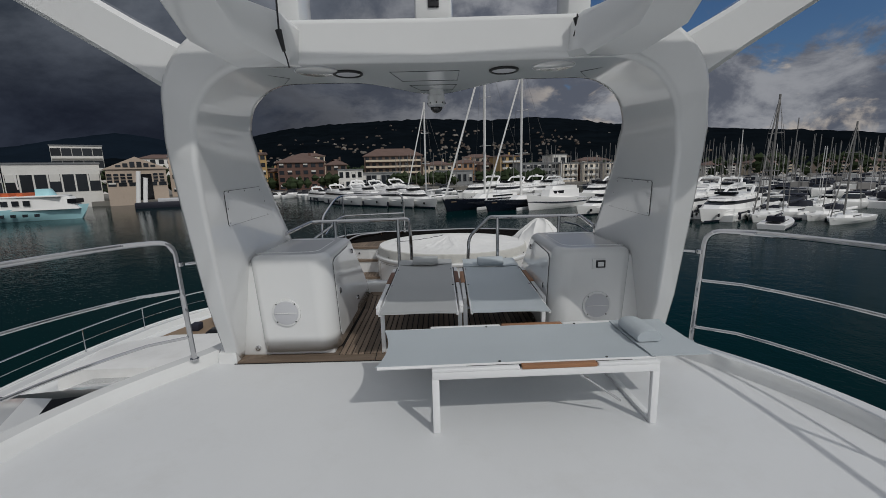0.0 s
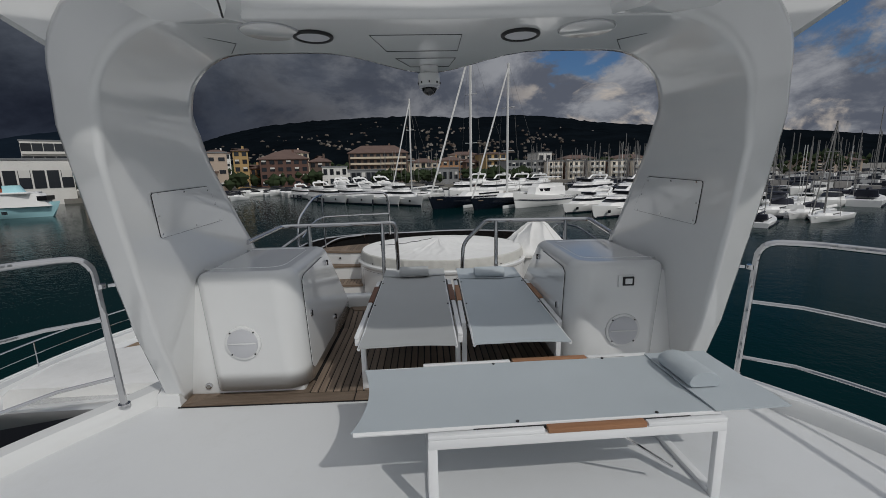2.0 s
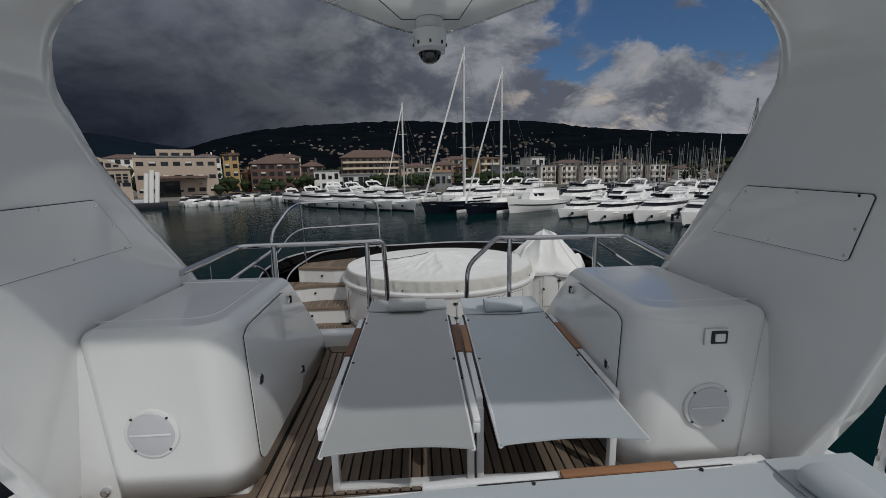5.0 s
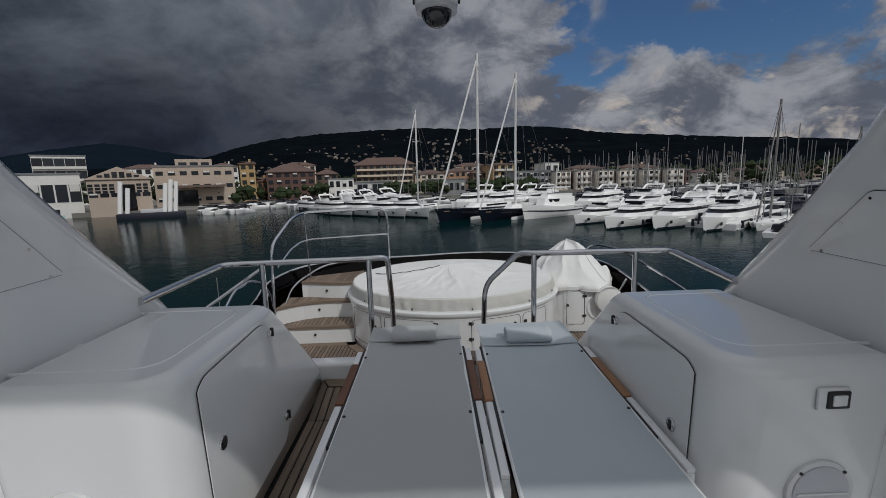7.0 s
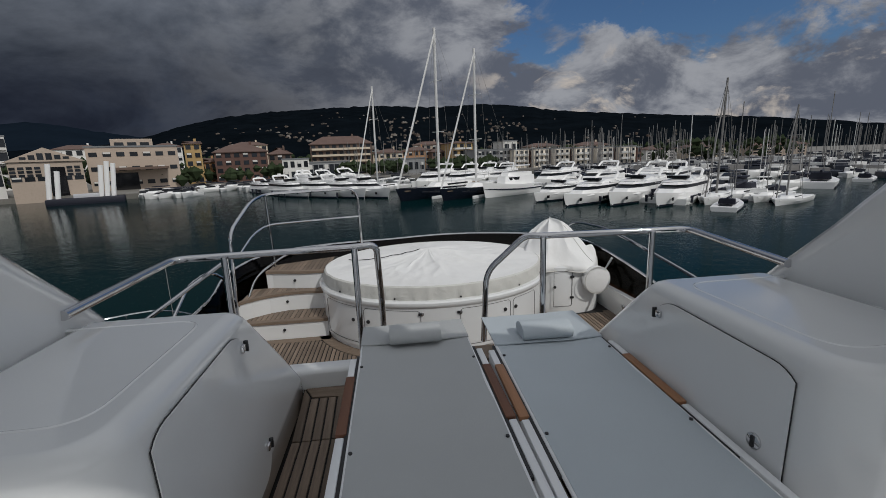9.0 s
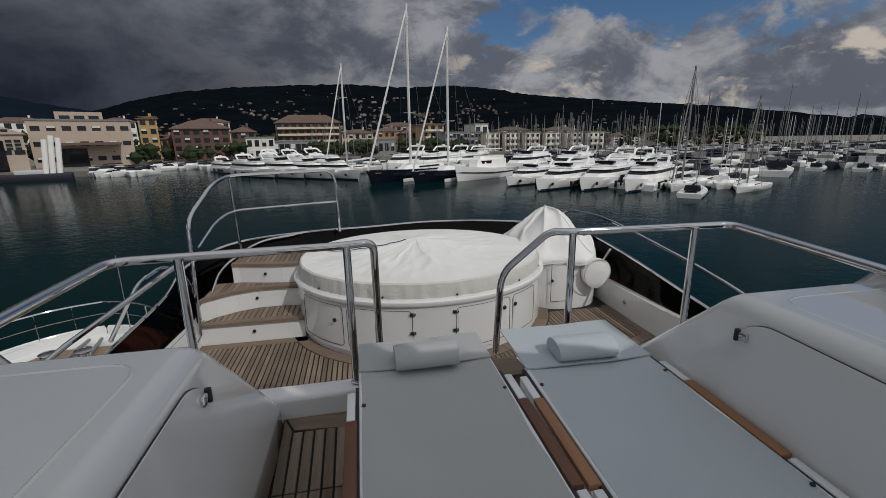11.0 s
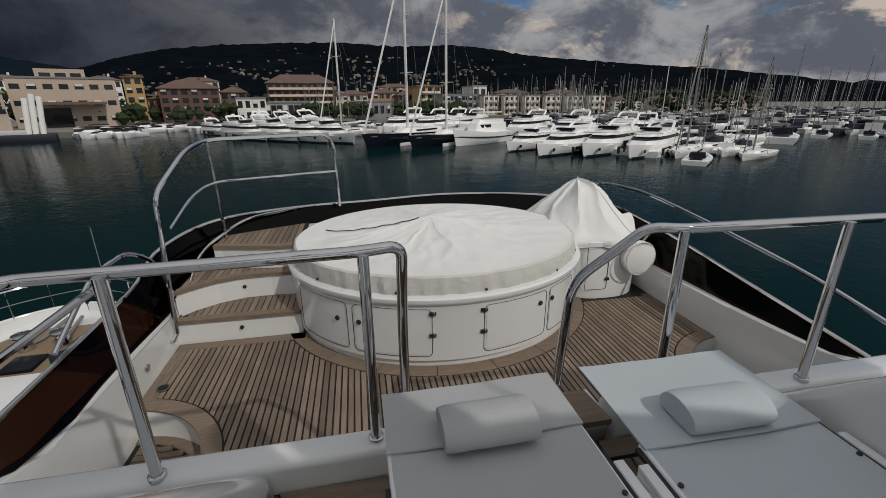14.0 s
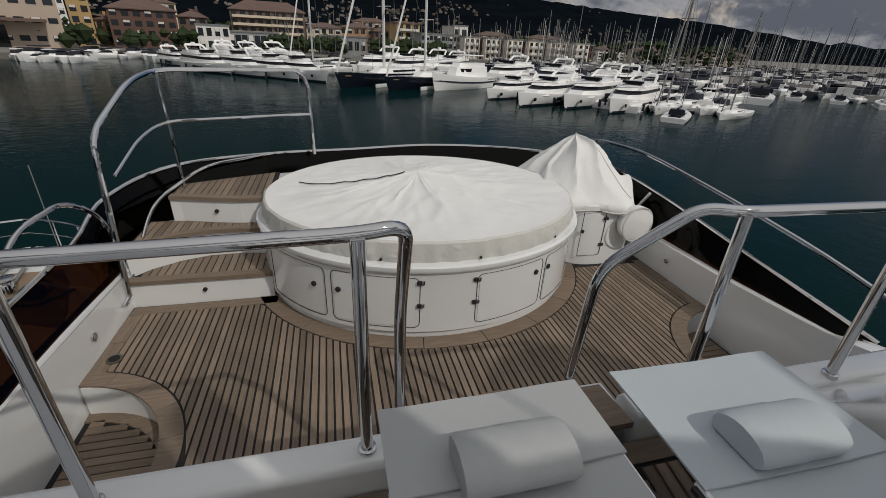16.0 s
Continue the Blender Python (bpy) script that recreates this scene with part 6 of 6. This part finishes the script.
for s in (-1, 1):
    g = [(s * w * 0.97, -b, NZ - 0.02 * b + 0.62) for b, w in st_]
    rod("guard_rail", smooth_path([(0, 0.05, NZ + 0.62)] + g[1:], 4), 0.018, STEEL, ny, 6)
    rod("guard_wire", smooth_path([(0, 0.05, NZ + 0.34)] + [(x, y, z - 0.3) for x, y, z in g[1:]], 4), 0.010, STEEL, ny, 5)
    for x, y, z in smooth_path(g[1:], 2)[::2]:
        rod("stanchion", [(x, y, z - 0.62), (x, y, z)], 0.013, STEEL, ny, 6)
    rod("toe_rail", smooth_path([(s * w, -b, NZ - 0.02 * b + 0.03) for b, w in st_], 4), 0.03, GEL, ny, 6)
    part("cleat", rbox(s * 0.55, -1.1, NZ - 0.06, 0.06, 0.30, 0.05, 0.02), STEEL, ny)
    part("cleat_post", rbox(s * 0.55, -1.1, NZ - 0.10, 0.05, 0.12, 0.08, 0.01), STEEL, ny)
    part("windlass_drum", cyl((s * 0.30, -1.5, NZ - 0.02), (0, 0, 1), 0.14, 0.30, 16, 0.10, 0.02), STEEL, ny)
    part("windlass_cap", cyl((s * 0.30, -1.5, NZ + 0.14), (0, 0, 1), 0.16, 0.05, 16, bevel=0.01), STEEL, ny)
    rod("anchor_chain", [(s * 0.30, -1.45, NZ - 0.10), (s * 0.2, -1.2, NZ - 0.11), (s * 0.12, -0.5, NZ - 0.05)], 0.035, MASTG, ny, 6)
for x, y, a, b in ((0.75, -1.7, 0.3, 0.22), (-0.7, -1.9, 0.24, 0.3), (0.55, -2.15, 0.2, 0.16)):
    part("deck_gear_box", rbox(x, y, NZ - 0.05, a, b, 0.2, 0.03), FENDER, ny)
rod("mooring_line", smooth_path([(0.6, -1.1, NZ - 0.1), (0.9, -1.5, NZ - 0.12), (0.4, -1.8, NZ - 0.12), (0.9, -2.0, NZ - 0.12), (1.3, -1.6, NZ - 0.1)], 6), 0.022, FENDER, ny, 6)
part("hatch", rbox(0, -2.1, NZ - 0.12, 0.5, 0.5, 0.07, 0.02), WIN, ny)
rod("whip_aerial", [(0.9, -0.9, NZ), (0.92, -0.9, NZ + 1.9)], 0.008, MASTG, ny, 5)
ny.matrix_world = pose(-6.45, 10.1, 0, 0, 0, 2.0)

# ---- teak planks (pieces of the floors) ----
upper = tagged(empty("teak_floor_upper", 0, 1.0, 0.004), "weathered teak planking between the lockers", "floor", kind="structure")
lower = tagged(empty("teak_floor_lower", 0, 3.2, LF), "weathered teak planking of the lower deck", "floor", kind="structure")


def slab(name, outline, z0, z1, material, parent):
    """A thin plank with slightly eased top edges over a convex outline."""
    n = len(outline)
    cx, cy = sum(p[0] for p in outline) / n, sum(p[1] for p in outline) / n
    e = 0.0025
    v = [(x - cx, y - cy, z0) for x, y in outline] + [(x - cx, y - cy, z1 - e) for x, y in outline]
    for x, y in outline:
        d = Vector((cx - x, cy - y))
        d = d.normalized() * min(e * 1.5, d.length)
        v.append((x + d.x - cx, y + d.y - cy, z1))
    f = [tuple(range(2 * n, 3 * n))]
    for k in (0, n):
        for i in range(n):
            j = (i + 1) % n
            f.append((k + i, k + j, k + n + j, k + n + i))
    me = bpy.data.meshes.new(name)
    me.from_pydata(v, [], f)
    me.materials.append(material)
    ob = new(name, me)
    ob.location = (cx, cy, 0)
    return under(ob, parent)


def in_hole(x, y, m=0.0):
    return any((x - a) ** 2 + (y - b) ** 2 < (r + m) ** 2 for a, b, r in HOLES)


def in_tub(x, y, m=0.0):
    return ((x - JX) / (JA + m)) ** 2 + ((y - JY) / (JB + m)) ** 2 < 1


def runs(x0, x1, y0, y1, bad, step=0.01, least=0.15):
    """Free stretches in y of a plank between x0 and x1."""
    out, start = [], None
    n = int((y1 - y0) / step)
    for i in range(n + 1):
        y = y0 + i * step
        ok = not (bad(x0, y) or bad(x1, y) or bad((x0 + x1) / 2, y)) and i < n
        if ok and start is None:
            start = y
        if not ok and start is not None:
            if y - start > least:
                out.append((start, y))
            start = None
    return out


GAP, PW = 0.011, 0.056
# upper floor
x = -0.93
while x < 0.93:
    slab("plank", [(x, 0.13), (x + PW - GAP, 0.13), (x + PW - GAP, 1.395), (x, 1.395)], 0.0, 0.014, TEAK, upper)
    x += PW
for a, b, k in ((-1.80, -0.6, -1), (-0.590, 0.6, 0), (0.610, 1.80, 1)):
    slab("border_plank", [(a, 0.002), (b, 0.002), (b - (0.16 if k > 0 else 0), 0.110), (a + (0.16 if k < 0 else 0), 0.110)], 0.0, 0.014, TEAKX, upper)
for s in (-1, 1):
    q = [(s * 0.94, 0.122), (s * 1.60, 0.122), (s * 1.46, 0.30), (s * 0.94, 0.30)]
    slab("border_plank", q if s > 0 else q[::-1], 0.0, 0.0145, TEAKX, upper)
    q = [(s * 1.615, 0.122), (s * 1.80, 0.012), (s * 1.80, 0.5), (s * 1.475, 0.30)]
    slab("border_plank", q if s > 0 else q[::-1], 0.0, 0.0145, TEAK, upper)

# the planking rises gently towards the sill
rise = math.atan2(0.085, 0.445)
under(part("ramp_bed", extrude_x([(1.39, -0.02), (1.39, 0.004), (1.845, 0.088), (1.845, -0.02)], -0.94, 0.94), CAULK, smooth=False), upper)


def ramp_slab(name, outline, material):
    ob = slab(name, outline, 0.0, 0.014, material, upper)
    ob.rotation_euler.x = rise
    ob.location.z = (ob.location.y - 1.395) * math.tan(rise)


x = -0.93 + PW
while x < 0.93 - PW:
    if not (-0.30 < x < 0.42):
        ramp_slab("plank", [(x, 1.40), (x + PW - GAP, 1.40), (x + PW - GAP, 1.745), (x, 1.745)], TEAK)
    else:
        ramp_slab("plank", [(x, 1.40), (x + PW - GAP, 1.40), (x + PW - GAP, 1.70), (x, 1.70)], TEAK)
    x += PW
for s in (-1, 1):
    q = [(s * 0.885, 1.40), (s * 0.93, 1.40), (s * 0.93, 1.84), (s * 0.885, 1.76)]
    ramp_slab("border_plank", q if s > 0 else q[::-1], TEAK)
for a, b, a2, b2 in ((-0.922, -0.30, -0.872, -0.30), (-0.292, 0.41, -0.292, 0.41), (0.418, 0.922, 0.418, 0.872)):
    ramp_slab("border_plank", [(a2, 1.757 if abs(a2) > 0.35 else 1.712), (b2, 1.757 if abs(b2) > 0.35 else 1.712), (b, 1.842), (a, 1.842)], TEAKX)
tn = tagged(empty("gate_tread", 0.07, 1.95, 0.166), "flat teak tread on the gate threshold", "tread")
slab("board", [(-0.34, 1.848), (0.48, 1.848), (0.46, 2.06), (-0.32, 2.06)], 0.166, 0.196, TEAKX, tn)

PW, GAP = 0.0475, 0.0125
# lower floor: planks, margins round the tub, the wells and the walls
bad = lambda px, py: in_hole(px, py, 0.006) or in_tub(px, py, 0.125) or (py > 4.09 and px < -1.1)
x = -2.10
while x < 2.43:
    for y0, y1 in runs(x, x + PW - GAP, 2.42, 4.25, bad):
        mid = (y0 + y1) / 2
        lo = [y0, y0]
        # end cuts follow the curves
        for k, px in enumerate((x, x + PW - GAP)):
            yy = y0
            while yy > max(2.42, y0 - 0.16) and not bad(px, yy - 0.004):
                yy -= 0.004
            lo[k] = yy
        hi = [y1, y1]
        for k, px in enumerate((x, x + PW - GAP)):
            yy = y1
            while yy < min(4.25, y1 + 0.16) and not bad(px, yy + 0.004):
                yy += 0.004
            hi[k] = yy
        slab("plank", [(x, lo[0]), (x + PW - GAP, lo[1]), (x + PW - GAP, hi[1]), (x, hi[0])], LF - 0.012, LF, TEAK, lower)
    x += PW


def arc_pieces(cx, cy, ra, rb, a0, a1, n, w, parent, z, material):
    for i in range(n):
        t0, t1 = a0 + (a1 - a0) * i / n, a0 + (a1 - a0) * (i + 1) / n
        t1 -= math.copysign(0.004, a1 - a0)
        inner = [(cx + (ra) * math.cos(t0 + (t1 - t0) * k / 5), cy + (rb) * math.sin(t0 + (t1 - t0) * k / 5)) for k in range(6)]
        outer = [(cx + (ra + w) * math.cos(t0 + (t1 - t0) * k / 5), cy + (rb + w) * math.sin(t0 + (t1 - t0) * k / 5)) for k in range(6)]
        v, f = [], []
        mx, my = inner[2]
        for zz in (z - 0.012, z + 0.001):
            v += [(px - mx, py - my, zz) for px, py in inner] + [(px - mx, py - my, zz) for px, py in outer]
        for k in range(5):
            f += [(12 + k, 13 + k, 19 + k, 18 + k), (k, k + 1, 13 + k, 12 + k), (6 + k, 18 + k, 19 + k, 7 + k)]
        f += [(0, 12, 18, 6), (5, 11, 23, 17)]
        ob = mesh_of("margin_plank", v, f, material, smooth=False)
        ob.location = (mx, my, 0)
        under(ob, parent)


arc_pieces(JX, JY, JA - 0.02, JB - 0.02, radians(188), radians(352), 9, 0.135, lower, LF, TEAKX)
for (cx, cy, r), a0, a1 in ((HOLES[0], 92, -8), (HOLES[1], 88, 188)):
    arc_pieces(cx, cy, r - 0.125, r - 0.125, radians(a0), radians(a1), 5, 0.12, lower, LF, TEAKX)
for y0, y1 in ((3.40, 3.75), (3.756, 4.1)):
    slab("margin_plank", [(-2.205, y0), (-2.106, y0), (-2.106, y1), (-2.205, y1)], LF - 0.012, LF, TEAK, lower)
for y0, y1 in ((3.42, 3.85), (3.856, 4.3)):
    slab("margin_plank", [(2.436, y0), (2.525, y0), (2.525, y1), (2.436, y1)], LF - 0.012, LF, TEAK, lower)
slab("margin_plank", [(-2.2, 4.10), (-1.12, 4.10), (-1.12, 4.205), (-2.2, 4.205)], LF - 0.012, LF + 0.001, TEAKX, lower)
for a, b in ((-1.45, -0.75), (-0.744, 0.0), (0.006, 0.8), (0.806, 1.75)):
    slab("margin_plank", [(a, 2.30), (b, 2.30), (b, 2.415), (a, 2.415)], LF - 0.012, LF, TEAKX, lower)
dn = tagged(empty("deck_drain", -2.10, 3.56, LF), "round bronze deck drain in the teak", "drain")
part("ring", cyl((0, 0, 0.004), (0, 0, 1), 0.048, 0.012, 24, bevel=0.003), mat("aged_bronze", (0.16, 0.14, 0.11), 0.35, 0.8, var=0.2), dn)
part("grate", cyl((0, 0, 0.008), (0, 0, 1), 0.034, 0.010, 20), CAULK, dn)

# sunken steps in the wells
for k, (cx, cy, r) in enumerate(HOLES):
    well = tagged(empty("well_step", cx, cy, -0.75), "sunken step with teak tread below the deck", "step", kind="structure")
    s = 1 if k == 0 else -1
    fan = [(cx + s * 0.06, 2.14)] + [(cx + s * (0.06 + (r - 0.11) * math.sin(math.pi / 2 * i / 14)), cy + (r - 0.11) * math.cos(math.pi / 2 * i / 14)) for i in range(15)] + [(cx + s * (r - 0.05), 2.14)]
    under(part("bed", prism(fan if s < 0 else fan[::-1], -0.80, -0.757), CAULK, smooth=False), well)
    rr = r - 0.128
    ws = [[(cx + s * (0.07 + (q) * math.sin(math.pi / 2 * i / 20)), cy + q * math.cos(math.pi / 2 * i / 20), z) for q, z in ((rr - 0.012, -0.79), (rr - 0.012, LF - 0.014), (rr + 0.01, LF - 0.014), (rr + 0.01, -0.79))] for i in range(21)]
    ws.append([(p[0], 2.16, p[2]) for p in ws[-1]])
    under(mesh_of("riser", *loft(ws), GEL, label="curved white riser"), well)
    y = 2.20
    while y < cy + r - 0.22:
        t = max(0, y + 0.03 - cy)
        half = math.sqrt(max(0.0, (r - 0.21) ** 2 - t * t))
        if half > 0.12:
            xa, xb = cx + s * 0.10, cx + s * (0.04 + half)
            slab("plank", [(min(xa, xb), y), (max(xa, xb), y), (max(xa, xb), y + 0.052), (min(xa, xb), y + 0.052)], -0.757, -0.745, TEAKX, well)
        y += 0.059
    arc_pieces(cx + s * 0.04, cy, r - 0.205, r - 0.205, radians(90 if s > 0 else 90), radians(0 if s > 0 else 180), 4, 0.085, well, -0.746, TEAKX)

# treads of the stairs
for F, back, z in ((F1, [(x, y + 0.0) for x, y in F2], -0.29), (F2, F3, -0.05), (F3, [(-2.0, 5.2), (-1.0, 5.62)], 0.18)):
    fy = lambda px, T: lerp(sorted(T), px)
    n = 14
    v, f = [], []
    xs = [F[0][0] + (F[-1][0] - F[0][0]) * i / n for i in range(n + 1)]
    for zz in (z - 0.03, z + 0.004):
        v += [(px, fy(px, F) - 0.018, zz) for px in xs] + [(px, fy(px, F) + 0.065, zz) for px in xs]
    m = n + 1
    for i in range(n):
        f += [(2 * m + i, 2 * m + i + 1, 3 * m + i + 1, 3 * m + i), (i, i + 1, 2 * m + i + 1, 2 * m + i), (m + i, 3 * m + i, 3 * m + i + 1, m + i + 1), (i, m + i, m + i + 1, i + 1)]
    f += [(0, 2 * m, 3 * m, m), (n, m + n, 3 * m + n, 2 * m + n)]
    under(mesh_of("nosing", v, f, TEAKX, label="rounded teak nosing"), st)
    under(part("tread_bed", prism([(px, fy(px, F) + 0.05) for px in xs] + [(px, fy(px, back) + 0.02) for px in xs[::-1]], z - 0.025, z - 0.004), CAULK, smooth=False), st)
    px = F[0][0] + 0.02
    while px < F[-1][0] - 0.04:
        ya, yb = fy(px, F) + 0.071, fy(px + 0.05, F) + 0.071
        yc, yd = fy(px + 0.05, back) - 0.004, fy(px, back) - 0.004
        if yc - yb > 0.03 and yd - ya > 0.03:
            slab("plank", [(px, ya), (px + 0.048, yb), (px + 0.048, yc), (px, yd)], z - 0.01, z + 0.002, TEAK, st)
        px += 0.057

# curved step under the gate
gs = tagged(empty("gate_step", 0.2, 2.3, LF), "curved white step with a teak top below the gate", "step")
arc = [(0.24 + 0.62 * math.cos(math.pi * i / 20), 2.17 + 0.36 * math.sin(math.pi * i / 20)) for i in range(21)]
under(part("body", prism(arc, LF, -0.28, 0.0), GEL), gs)
under(part("tread", prism([(0.24 + 0.63 * math.cos(math.pi * i / 20), 2.17 + 0.37 * math.sin(math.pi * i / 20)) for i in range(21)], -0.28, -0.255, 0.006), TEAKX), gs)

# courtesy lights in the bulwarks
for x, y, z, n in ((-2.20, 3.62, -0.36, (1, 0, 0)), (2.525, 3.95, -0.35, (-1, 0, 0))):
    d = tagged(empty("courtesy_light", x, y, z), "small round steel light in the bulwark", "light", "bulwark lights")
    part("ring", cyl((0, 0, 0), n, 0.030, 0.016, 20, bevel=0.004), STEEL, d)
    part("lens", cyl((n[0] * 0.008, 0, 0), n, 0.017, 0.008, 14), LENSG, d)
